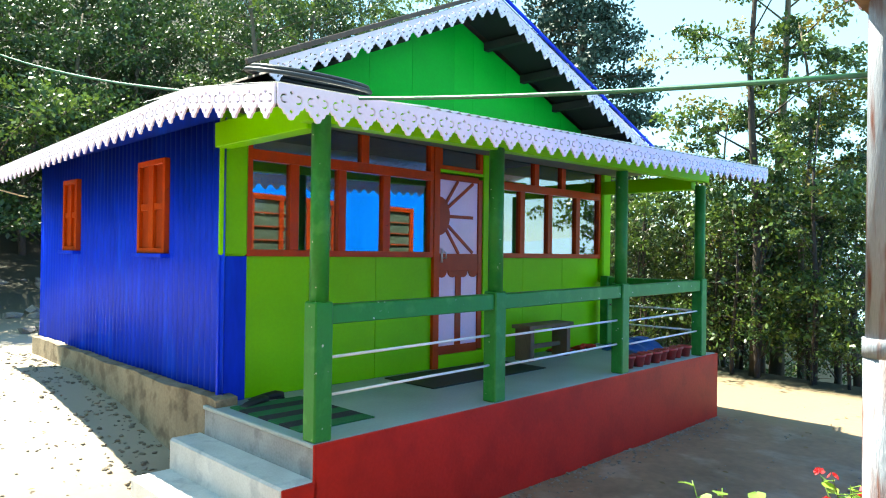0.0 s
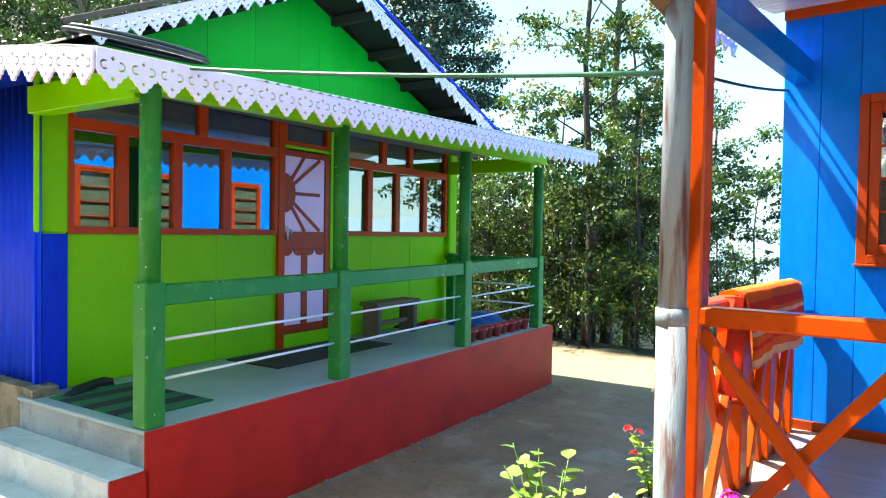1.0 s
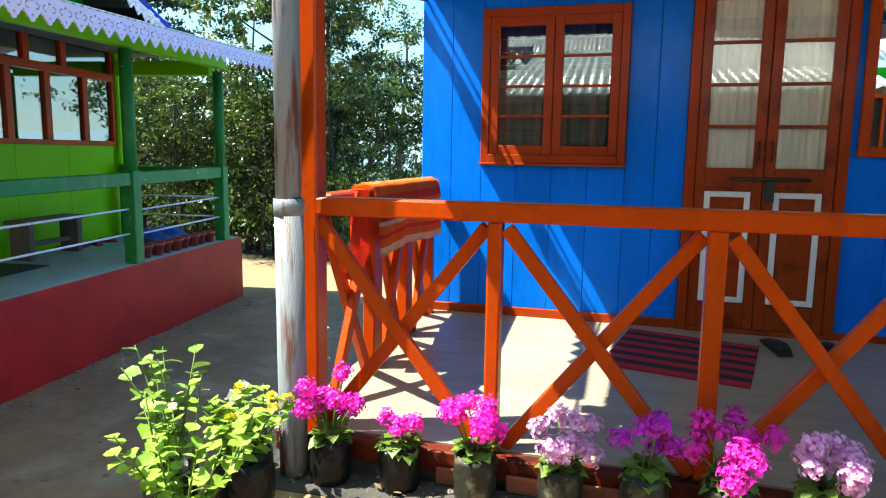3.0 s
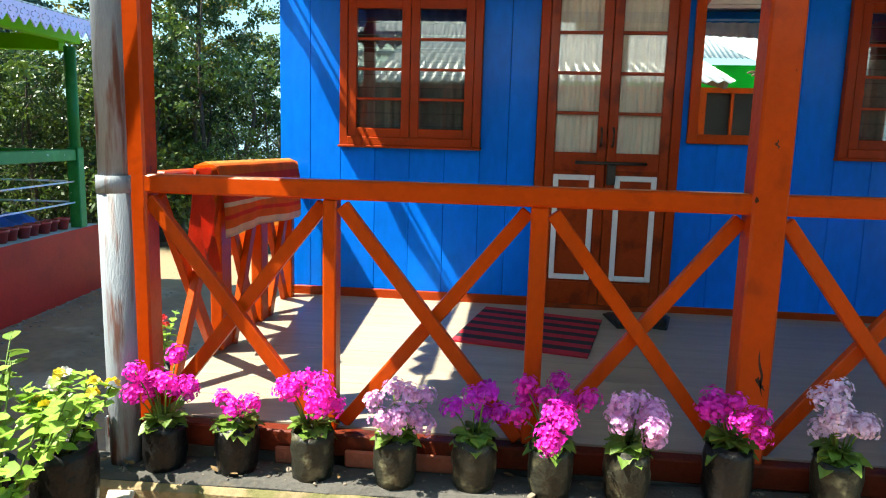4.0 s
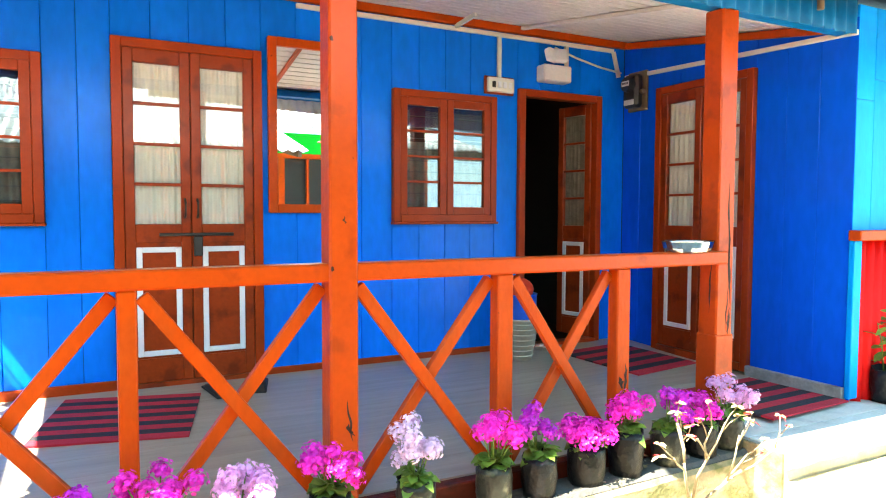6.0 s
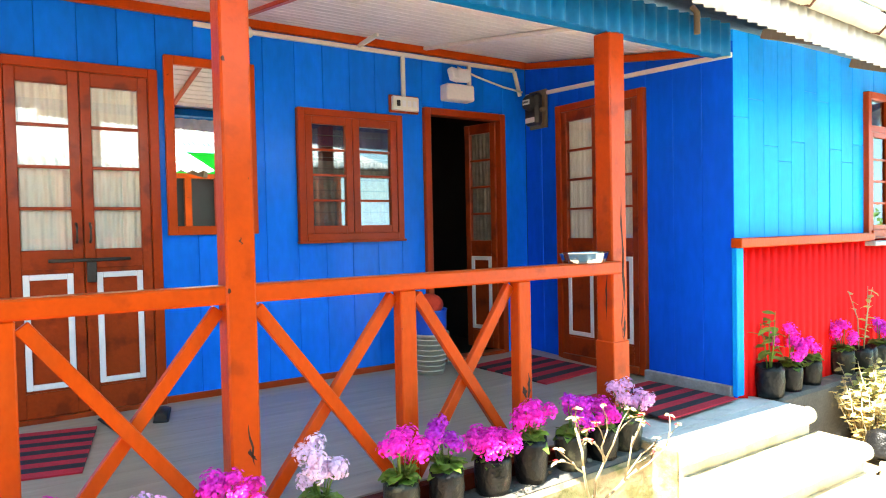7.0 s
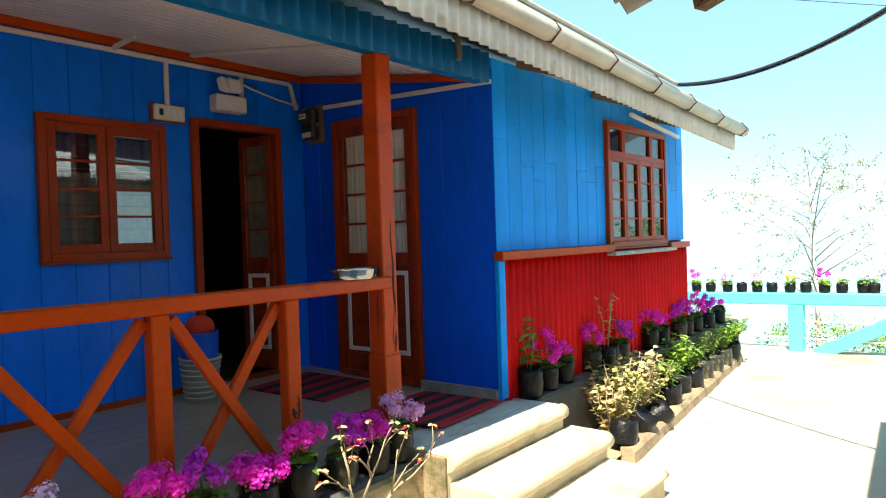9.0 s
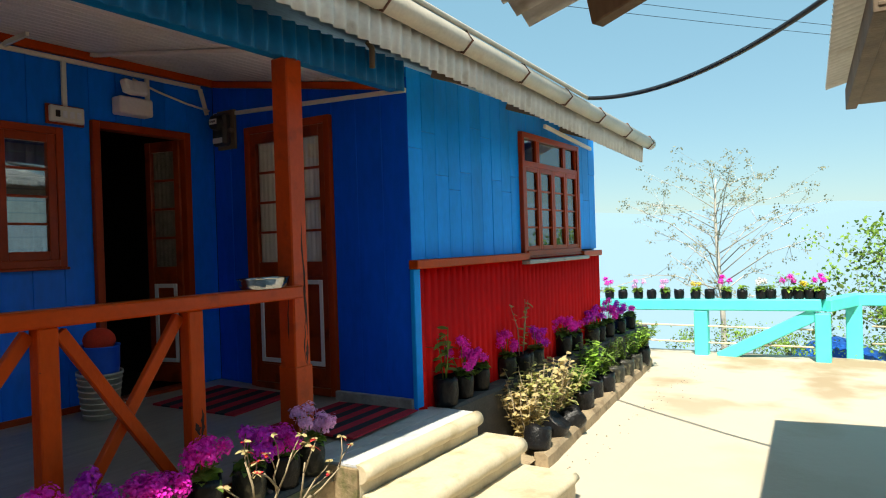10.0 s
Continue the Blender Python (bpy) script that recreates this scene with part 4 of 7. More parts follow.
# ---- green house ----
GM = pose(-3.22, -2.40, 0, 0, -0.35, 97)
gh = thing("green_house", GM, "lime green cottage with blue side wall and white fretwork eaves", "house")
FL = -0.075
UE = 5.95  # verandah length
bm = bmesh.new()
add_box(bm, (0.02, 0.004, -1.2), (UE, 1.47, FL - 0.03))
part("plinth", bm, CEMENT, gh, "cement plinth")
bm = bmesh.new()
add_box(bm, (0.0, -0.012, -1.2), (UE + 0.01, 0.004, FL - 0.002), 0.004)
part("plinth_face", bm, REDPLINTH, gh, "red painted plinth face")
bm = bmesh.new()
add_box(bm, (UE, -0.012, -1.2), (UE + 0.016, 1.6, FL - 0.002), 0.0)
part("plinth_face", bm, REDPLINTH, gh, "red painted plinth face")
box("veranda_floor", (0.0, 0.005, FL - 0.03), (UE, 1.47, FL), FLOORG, gh, "blue-grey cement veranda floor", 0.006)
# side foundation, uneven top
bm = bmesh.new()
n = 48
prev = None
for i in range(n + 1):
    v = 1.30 + 4.85 * i / n
    top = -0.02 + 0.006 * math.sin(i * 0.5) + 0.004 * math.sin(i * 1.3) + 0.03 * (i / n)
    w = 0.02 + 0.010 * math.sin(i * 0.45) + 0.004 * math.sin(i * 1.7)
    cur = [bm.verts.new(c) for c in ((w, v, -1.2), (w, v, top), (0.20, v, top + 0.01), (0.20, v, -1.2))]
    if prev:
        for k in range(3):
            bm.faces.new((prev[k], cur[k], cur[k + 1], prev[k + 1]))
    else:
        bm.faces.new(cur)
    prev = cur
bm.faces.new(prev)
part("foundation", bm, STONE, gh, "rough brown cement foundation")
sheet = corrugated("side_wall", (0.115, 1.36, 2.14), (0, 1, 0), (0, 0, -1), 4.8, 2.14, BLUE_SIDE, gh, "deep blue corrugated side wall", 0.10, 0.009)
box("wall_core", (0.135, 1.5, -0.05), (0.17, 6.15, 2.3), BLUE_SIDE, gh, "blue wall backing", 0)
box("back_wall", (0.17, 6.1, -1.0), (5.6, 6.16, 2.1), BLUE_SIDE, gh, "blue back wall", 0)
box("end_wall", (5.60, 1.47, -1.0), (5.66, 6.1, 2.5), LIME, gh, "lime end wall", 0)
box("corner_board", (0.10, 1.435, FL), (0.335, 1.47, 1.07), BLUE_SIDE, gh, "blue corner board", 0.004)
box("corner_pilaster", (0.10, 1.415, 1.07), (0.335, 1.475, 2.25), LIME, gh, "lime corner pilaster", 0.02)
box("end_pilaster", (5.60, 1.40, 0.75), (5.80, 1.52, 2.25), LIME, gh, "lime end pilaster", 0.02)
# inner surfaces coloured dark to put in the shade of the room
box("room_back", (0.2, 3.6, FL), (5.6, 3.64, 2.42), DIMROOM, gh, "inner wall, darkened as unlit", 0)
box("room_floor", (0.2, 1.5, FL - 0.1), (5.6, 3.6, FL - 0.02), DARK, gh, "inner floor, blackened as unlit", 0)
box("room_ceiling", (0.2, 1.5, 2.42), (5.6, 3.6, 2.46), DIMROOM, gh, "inner ceiling, darkened as unlit", 0)
# front wall, lower lime panels
GD = (2.47, 3.22)
GZ = 1.09
for a, b in ((0.335, 0.95), (0.95, 1.70), (1.70, GD[0]), (GD[1], 3.95), (3.95, 4.75), (4.75, 5.60)):
    box("wall_panel", (a + 0.0015, 1.47, FL), (b - 0.0015, 1.51, GZ - 0.02), LIME, gh, "", 0.002)
box("wall_band", (0.335, 1.462, 2.27), (5.60, 1.51, 2.46), LIME, gh, "lime band over the windows", 0.003)


def window_row(name, u0, u1, low, high, label):
    """A long timber window: fixed lights above a transom, casements below; low and high are mullion positions."""
    w = new(name)
    w.parent = gh
    w["label"] = label
    y0, y1 = 1.44, 1.51
    zt, z1 = 1.90, 2.27
    bm = bmesh.new()
    for lo, hi in (((u0, y0, GZ - 0.02), (u1, y1, GZ + 0.035)), ((u0, y0, zt - 0.05), (u1, y1, zt + 0.04)), ((u0, y0, z1 - 0.05), (u1, y1, z1)), ((u0, y0, GZ + 0.035), (u0 + 0.05, y1, zt - 0.05)), ((u1 - 0.05, y0, GZ + 0.035), (u1, y1, zt - 0.05)), ((u0, y0, zt + 0.04), (u0 + 0.05, y1, z1 - 0.05)), ((u1 - 0.05, y0, zt + 0.04), (u1, y1, z1 - 0.05))):
        add_box(bm, lo, hi, 0.004)
    part("window_frame", bm, ORANGE, w)
    for seq, za, zb in ((low, GZ + 0.035, zt - 0.05), (high, zt + 0.04, z1 - 0.05)):
        e = [u0 + 0.05] + list(seq) + [u1 - 0.05]
        for u in seq:
            box("mullion", (u - 0.045, y0 + 0.004, za), (u + 0.045, y1, zb), ORANGE, w, "", 0.004)
        for i, (a, b) in enumerate(zip(e, e[1:])):
            a, b = a + (0.045 if i else 0), b - (0.045 if i < len(seq) else 0)
            glass_pane((a, 1.478, za), (b, 1.483, zb), w, GLASS_G)
    return w


GLASS_G = glass_mat("reflecting_window_glass", 0.30, (0.8, 0.86, 0.9))
window_row("veranda_window", 0.335, 2.43, (0.78, 1.28, 1.805), (1.54,), "long orange-framed window with reflecting panes")
window_row("veranda_window", 3.28, 5.60, (3.90, 4.45, 5.06), (4.17, 4.73), "long orange-framed window with reflecting panes")

# sunburst door
gd = new("front_door")
gd.parent = gh
gd["label"] = "pinkish white door with a brown sunburst"
u0, u1 = GD
box("door_post", (u0 - 0.04, 1.43, FL), (u0 + 0.045, 1.51, 2.27), ORANGE, gd)
box("door_post", (u1 - 0.03, 1.43, FL), (u1 + 0.06, 1.51, 2.27), LIME, gd, "lime door post")
box("door_stile", (u1 - 0.10, 1.445, 0.08), (u1 - 0.03, 1.50, 1.92), BROWN, gd)
box("door_head", (u0 + 0.045, 1.445, 1.88), (u1 - 0.10, 1.50, 1.94), BROWN, gd)
box("door_lintel", (u0 + 0.045, 1.435, 1.955), (u1 - 0.03, 1.51, 1.985), LIME, gd, "lime lintel")
box("door_sill", (u0 + 0.045, 1.43, FL), (u1 - 0.03, 1.52, 0.06), LIME, gd, "lime door sill")
box("door_panel", (u0 + 0.045, 1.46, 0.06), (u1 - 0.10, 1.495, 1.88), PINKWHITE, gd)
box("kick_board", (u0 + 0.045, 1.452, 0.06), (u1 - 0.10, 1.462, 0.15), BROWN, gd)
box("lock_rail", (u0 + 0.045, 1.448, 0.93), (u1 - 0.10, 1.462, 1.11), BROWN, gd)
for a in (u0 + 0.10, u0 + 0.26, u1 - 0.33, u1 - 0.17):
    bm = bmesh.new()
    bmesh.ops.create_cone(bm, cap_ends=True, segments=20, radius1=0.075, radius2=0.075, depth=0.012, matrix=Matrix.Translation((a, 1.456, 0.935)) @ Matrix.Rotation(radians(90), 4, "X"))
    part("scallop", bm, BROWN, gd)
box("centre_stile", ((u0 + u1) / 2 - 0.07, 1.4505, 0.15), ((u0 + u1) / 2 + 0.02, 1.4615, 0.93), BROWN, gd)
bm = bmesh.new()
cu, cz = u0 + 0.05, 1.50
arc = [bm.verts.new((cu + 0.155 * math.sin(t), 1.447, cz + 0.20 * math.cos(t))) for t in [math.pi * k / 18 for k in range(19)]]
arc2 = [bm.verts.new((v.co.x, 1.46, v.co.z)) for v in arc]
bm.faces.new(arc); bm.faces.new(arc2)
for k in range(18):
    bm.faces.new((arc[k], arc[k + 1], arc2[k + 1], arc2[k]))
part("sun_disc", bm, BROWN, gd)
for du, dz in ((0.28, 0.38), (0.52, 0.37), (0.52, 0.0), (0.52, -0.38), (0.30, -0.39)):
    k = 0.145 / math.hypot(du, dz * 0.8)
    beam("ray", (cu + du * k, 1.4535, cz + dz * k), (cu + du, 1.4535, cz + dz), 0.012, 0.034, BROWN, gd, "", 0.002, (0, 0.001, 1) if du > 0.4 else (1, 0, 0.2))
tl = new("top_light")
tl.parent = gh
bm = bmesh.new()
for lo, hi in (((u0 + 0.045, 1.445, 1.985), (u1 - 0.03, 1.51, 2.03)), ((u0 + 0.045, 1.445, 2.22), (u1 - 0.03, 1.51, 2.27)), ((u0 + 0.045, 1.445, 2.03), (u0 + 0.09, 1.51, 2.22)), ((u1 - 0.08, 1.445, 2.03), (u1 - 0.03, 1.51, 2.22))):
    add_box(bm, lo, hi, 0.003)
part("window_frame", bm, ORANGE, tl)
glass_pane((u0 + 0.09, 1.478, 2.03), (u1 - 0.08, 1.483, 2.22), tl, GLASS_G)
tube("latch", [(u0 + 0.075, 1.43, 1.02), (u0 + 0.075, 1.43, 1.16)], 0.012, STEEL, gd, "steel latch", 8)
tube("door_handle", [(u0 + 0.12, 1.44, 1.06), (u0 + 0.12, 1.41, 1.07), (u0 + 0.12, 1.41, 1.12), (u0 + 0.12, 1.44, 1.13)], 0.008, STEEL, gd, "steel pull", 8)

# posts, rails, rods
PU = (0.075, 1.79, 3.758, 5.597)
PT = (0.800, 0.812, 0.832, 0.848)  # post tops: the rail rises a little along the veranda
for u, zt in zip(PU, PT):
    box("post", (u - 0.068, 0.0, FL), (u + 0.068, 0.132, zt), POSTGREEN, gh, "", 0.010)
    bm = bmesh.new()
    add_tube(bm, [(u, 0.066, zt - 0.01), (u, 0.066, 1.97)], 0.062, 20)
    part("column", bm, POSTGREEN, gh)
for a, b, za, zb in zip(PU, PU[1:], PT, PT[1:]):
    beam("hand_rail", (a + 0.064, 0.065, za - 0.083), (b - 0.064, 0.065, zb - 0.083), 0.09, 0.125, POSTGREEN, gh, "", 0.008)
    for z in (0.46, 0.22):
        tube("rod", [(a + 0.06, 0.066, z - 0.02), (b - 0.06, 0.066, z)], 0.010, WHITE, gh, "white painted steel rod", 8)
box("end_rail", (5.55, 0.132, 0.70), (5.64, 1.40, 0.825), POSTGREEN, gh, "", 0.008)
box("end_post", (5.53, 1.28, FL), (5.66, 1.40, 0.84), POSTGREEN, gh, "", 0.01)
for z in (0.46, 0.22):
    tube("rod", [(5.6, 0.13, z), (5.6, 1.28, z)], 0.011, WHITE, gh, "white painted steel rod", 8)
beam("front_beam", (-0.05, 0.075, 2.005), (UE - 0.2, 0.075, 2.105), 0.11, 0.17, LIME, gh, "lime beam over the columns", 0.006)
box("side_beam", (0.03, 0.16, 1.90), (0.16, 1.40, 2.09), LIME, gh, "lime side beam", 0.006)
box("side_beam", (5.55, 0.16, 1.93), (5.68, 1.40, 2.10), LIME, gh, "lime side beam", 0.006)
# ceiling coloured dim to put in the shade under the veranda roof
box("veranda_ceiling", (0.1, 0.55, 2.20), (UE, 1.45, 2.225), DIMROOM, gh, "veranda ceiling, coloured dim for shade", 0)

# roofs
RU, RZ = 2.75, 3.70
ZL, ZR = 2.08, 2.46
vd = Vector((0, -0.62 - 1.5, 1.965 - 2.46))
corrugated("veranda_roof", (0.30, 1.5, 2.46), (1, 0, 0.034), vd, 5.58, vd.length, ZINC, gh, "white-edged veranda roof sheet", 0.09, 0.010)
bm = bmesh.new()
hip = [bm.verts.new(c) for c in ((-0.66, -0.62, 1.935), (0.32, -0.62, 1.968), (0.32, 1.5, 2.468), (-0.66, 0.35, 2.065), (-0.66, 1.0, 2.075))]
bm.faces.new((hip[0], hip[1], hip[2])); bm.faces.new((hip[0], hip[2], hip[3])); bm.faces.new((hip[3], hip[2], hip[4]))
bmesh.ops.solidify(bm, geom=bm.faces[:], thickness=0.006)
part("roof_hip", bm, ZINC, gh, "zinc hip sheet at the veranda corner")
dl, dr = Vector((-0.66 - RU, 0, ZL - RZ)), Vector((6.15 - RU, 0, ZR - RZ))
corrugated("roof_left", (RU, 6.4, RZ - 0.18), (0, -1, 0.022), dl, 5.5, dl.length, RUSTROOF, gh, "rusty dark roof sheet", 0.09, 0.010)
corrugated("roof_right", (RU, 0.9, RZ + 0.02), (0, 1, 0), dr, 5.5, dr.length, RUSTROOF, gh, "rusty dark roof sheet", 0.09, 0.010)
# purlins coloured black to put in the shade below the gable roof
for k in range(5):
    s = 0.15 + 0.19 * k
    p = Vector((RU, 1.2, RZ - 0.09)) + dr * s
    box("purlin", (p.x - 0.04, 0.95, p.z - 0.06), (p.x + 0.04, 1.5, p.z + 0.03), DARK, gh, "purlin end, blackened for eave shade", 0.003)
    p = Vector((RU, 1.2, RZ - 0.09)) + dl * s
    box("purlin", (p.x - 0.04, 0.95, p.z - 0.06), (p.x + 0.04, 1.5, p.z + 0.03), DARK, gh, "purlin end, blackened for eave shade", 0.003)


# added black sheet standing in for shade under the overhang
beam("soffit", (RU + 0.02, 1.20, RZ - 0.035), (6.12, 1.20, ZR - 0.035), 0.52, 0.012, DARK, gh, "added black soffit sheet for eave shade")
beam("barge_edge", (RU, 0.885, RZ + 0.035), (6.17, 0.885, ZR + 0.04), 0.03, 0.03, BLUE_SIDE, gh, "blue painted edge of the gable roof")
beam("barge_edge", (RU, 0.885, RZ + 0.035), (0.0, 0.885, ZL + 0.375), 0.03, 0.04, RUSTROOF, gh, "rusty edge of the gable roof")


def gable_top(u):
    return RZ - 0.08 - ((RU - u) * (RZ - ZL) / (RU + 0.66) if u < RU else (u - RU) * (RZ - ZR) / (6.15 - RU))


e = [0.34, 0.60, 1.05, 1.6, 2.15, 2.75, 3.05, 3.6, 4.15, 4.7, 5.2, 5.64]
for a, b in zip(e, e[1:]):
    bm = bmesh.new()
    o = 0.0015
    for y in (1.485, 1.515):
        bm.faces.new([bm.verts.new(c) for c in ((a + o, y, 2.46), (b - o, y, 2.46), (b - o, y, gable_top(b)), (a + o, y, gable_top(a)))])
    vs = bm.verts[:] if bm.verts.ensure_lookup_table() is None else []
    for k in range(4):
        bm.faces.new((vs[k], vs[(k + 1) % 4], vs[4 + (k + 1) % 4], vs[4 + k]))
    part("gable_board", bm, GABLE, gh)


# fretwork valance: one tile, shared by all
def fret_tile(w, h):
    """A board with a pointed toothed lower edge, a ring cut-out and small diamonds."""
    bm = bmesh.new()
    def loop(pts):
        vs = [bm.verts.new((x, 0, z)) for x, z in pts]
        for a, b in zip(vs, vs[1:] + vs[:1]):
            bm.edges.new((a, b))
    low = []
    for k in range(13):
        s = k / 12
        d = 1 - abs(2 * s - 1)
        low.append((w * s, -h * (0.56 + 0.44 * d) - (0.006 if k % 2 else -0.004)))
    loop([(w, 0), (0, 0)] + low)
    def ring(cx, cz, r, t, a0, a1):
        out = [(cx + r * math.cos(radians(a)), cz + r * math.sin(radians(a))) for a in range(a0, a1 + 1, 25)]
        inn = [(cx + (r - t) * math.cos(radians(a)), cz + (r - t) * math.sin(radians(a))) for a in range(a1, a0 - 1, -25)]
        loop(out + inn)
    ring(w * 0.24, -h * 0.40, w * 0.155, w * 0.065, 60, 310)
    ring(w * 0.76, -h * 0.40, w * 0.155, w * 0.065, -130, 120)
    for cx, cz, r in ((w * 0.5, -h * 0.22, w * 0.085), (w * 0.5, -h * 0.74, w * 0.085)):
        loop([(cx + r, cz), (cx, cz + r), (cx - r, cz), (cx, cz - r)])
    bmesh.ops.triangle_fill(bm, use_beauty=True, edges=bm.edges[:])
    g = bmesh.ops.extrude_face_region(bm, geom=bm.faces[:])
    bmesh.ops.translate(bm, vec=(0, 0.012, 0), verts=[v for v in g["geom"] if isinstance(v, bmesh.types.BMVert)])
    bmesh.ops.recalc_face_normals(bm, faces=bm.faces)
    me = bpy.data.meshes.new("fret_tile")
    bm.to_mesh(me)
    bm.free()
    me.materials.append(LILAC)
    return me


def fret_run(a, b, parent, tile, width, label):
    """Tiles from a to b, sheared to follow the run while their ends stay upright; all tiles of a run share one mesh."""
    a, b = Vector(a), Vector(b)
    n = round((b - a).length / width)
    step = (b - a) / n
    y = Vector((0, 0, 1)).cross(Vector((step.x, step.y, 0)).normalized())
    me = tile.copy()
    me.transform(Matrix((step / width, y, Vector((0, 0, 1)))).transposed().to_4x4())
    run = new("fretwork")
    run.parent = parent
    if label:
        run["label"] = label
    for i in range(n):
        t = new("fret_tile", me)
        t.parent = run
        t.location = a + step * i
    return run


TILE = fret_tile(0.155, 0.178)
fret_run((-0.66, -0.62, 1.93), (5.87, -0.62, 2.15), gh, TILE, 0.155, "lilac-white cut fretwork along the veranda eave")
fret_run((-0.67, 6.35, 1.90), (-0.67, 0.35, 2.06), gh, TILE, 0.155, "lilac-white cut fretwork along the side eave")
fret_run((-0.67, 0.35, 2.06), (-0.67, -0.60, 1.93), gh, TILE, 0.155, "lilac-white cut fretwork at the veranda corner")
fret_run((0.20, 0.90, ZL + 0.428), (RU, 0.90, RZ + 0.0), gh, TILE, 0.155, "lilac-white cut fretwork on the gable")
fret_run((RU, 0.90, RZ + 0.0), (6.15, 0.90, ZR + 0.02), gh, TILE, 0.155, "lilac-white cut fretwork on the gable")


end_fret = thing("porch_fretwork", pose(0, 0, 0), "lilac-white cut fretwork hung along the porch end eave", "trim", kind="structure")
fret_run((-0.66, 0.0, 2.40), (-0.66, -1.8, 2.38), end_fret, TILE, 0.155, "")
fret_run((-0.47, -2.52, 2.10), (-0.05, -2.52, 2.10), end_fret, TILE, 0.155, "")


def shutter(v0, v1, z0, z1):
    w = new("shutter_window")
    w.parent = gh
    w["label"] = "orange-brown shuttered side window"
    x = 0.085
    bm = bmesh.new()
    for lo, hi in (((x - 0.02, v0, z0), (x + 0.04, v0 + 0.05, z1)), ((x - 0.02, v1 - 0.05, z0), (x + 0.04, v1, z1)), ((x - 0.02, v0 + 0.05, z1 - 0.05), (x + 0.04, v1 - 0.05, z1)), ((x - 0.02, v0 + 0.05, z0), (x + 0.04, v1 - 0.05, z0 + 0.05)), ((x - 0.018, (v0 + v1) / 2 - 0.05, z0 + 0.05), (x + 0.03, (v0 + v1) / 2 + 0.05, z1 - 0.05))):
        add_box(bm, lo, hi, 0.004)
    part("window_frame", bm, ORANGE, w)
    box("window_sill", (x - 0.06, v0 - 0.03, z0 - 0.035), (x + 0.03, v1 + 0.03, z0), BLUE_SIDE, w, "blue sill")
    for k in range(2):
        a, b = (v0 + 0.05, (v0 + v1) / 2 - 0.05) if k == 0 else ((v0 + v1) / 2 + 0.05, v1 - 0.05)
        box("shutter_panel", (x + 0.012, a, z0 + 0.05), (x + 0.022, b, z1 - 0.05), BROWN, w)
        box("shutter_rail", (x - 0.006, a, (z0 + z1) / 2 - 0.03), (x + 0.012, b, (z0 + z1) / 2 + 0.03), ORANGE, w)


shutter(2.38, 2.98, 1.08, 1.92)
shutter(4.70, 5.17, 1.09, 1.89)

# steps of the green house
gs = thing("veranda_steps", GM, "grey cement steps with a red painted side", "steps", kind="structure")
# pale grey cement, lightened to stand in for sun on the steps
for a, b, z in ((-0.22, 0.03, -0.30), (-0.50, -0.20, -0.53), (-0.80, -0.48, -0.74)):
    box("step", (a, 0.0, -1.2), (b, 1.55, z), STEPG, gs, "", 0.015)
    box("step_side", (a, -0.012, -1.2), (b, 0.004, z - 0.004), REDPLINTH, gs, "red painted step side", 0.003)


# veranda things
def g_at(u, v, z=FL, rz=0):
    return GM @ pose(u, v, z, 0, 0, rz)


def floor_mat(name, m, w, d, stripes, label, a, b, category="mat"):
    """A woven mat with crosswise stripes."""
    t = thing(name, m, label, category)
    bm = bmesh.new()
    n = stripes * 2 + 1
    for i in range(n):
        add_box(bm, (0, d * i / n, 0.0), (w, d * (i + 1) / n, 0.012), 0, i % 2)
    for v in bm.verts:
        v.co.z += 0.004 * math.sin(v.co.x * 7) * (v.co.z > 0.005)
    part("weave", bm, (a, b), t)
    return t


floor_mat("green_mat", g_at(0.10, 0.28, FL, 0), 0.62, 0.95, 3, "dark green striped door mat on the veranda floor", MATGREEN, MATBLACK)
floor_mat("black_mat", g_at(1.75, 0.72, FL, 0), 1.65, 0.66, 0, "flat black rubber mat before the sunburst door", RUBBER, RUBBER)


def shoe(m, label, material, name="shoe", group=""):
    bm = bmesh.new()
    prof = ((0, 0.032, 0.05), (0.06, 0.04, 0.065), (0.13, 0.042, 0.055), (0.20, 0.045, 0.04), (0.25, 0.035, 0.028), (0.275, 0.012, 0.015))
    rings = []
    for x, w, h in prof:
        rings.append([bm.verts.new((x, w * math.cos(t), h * 0.5 + h * 0.5 * math.sin(t))) for t in [2 * math.pi * k / 10 for k in range(10)]])
    for p, q in zip(rings, rings[1:]):
        for k in range(10):
            bm.faces.new((p[k], p[(k + 1) % 10], q[(k + 1) % 10], q[k])).smooth = True
    bm.faces.new(rings[0]); bm.faces.new(rings[-1])
    t = thing(name, m, label, "shoe", group)
    part("upper", bm, material, t)
    bm = bmesh.new()
    add_box(bm, (-0.005, -0.042, -0.0), (0.275, 0.042, 0.014), 0.006)
    part("sole", bm, RUBBER, t)
    return t


shoe(g_at(0.42, 1.25, FL, 200), "worn black rubber slipper by the veranda wall", RUBBER)
shoe(g_at(0.60, 1.30, FL, 170), "worn black rubber slipper by the veranda wall", RUBBER)
for u, v, r in ((4.45, 1.2, 20), (4.62, 1.28, 140), (4.75, 1.15, 60), (4.95, 1.3, 10), (5.1, 1.18, 120)):
    shoe(g_at(u, v, FL, r), "dark red shoe in a heap by the wall", CLOTHR if u > 4.7 else MATRED, group="shoes on the veranda")
stool = thing("bench", g_at(3.55, 1.05), "small weathered wooden bench on the veranda", "bench")
box("seat", (0, 0, 0.36), (0.85, 0.26, 0.40), OLDWOOD, stool)
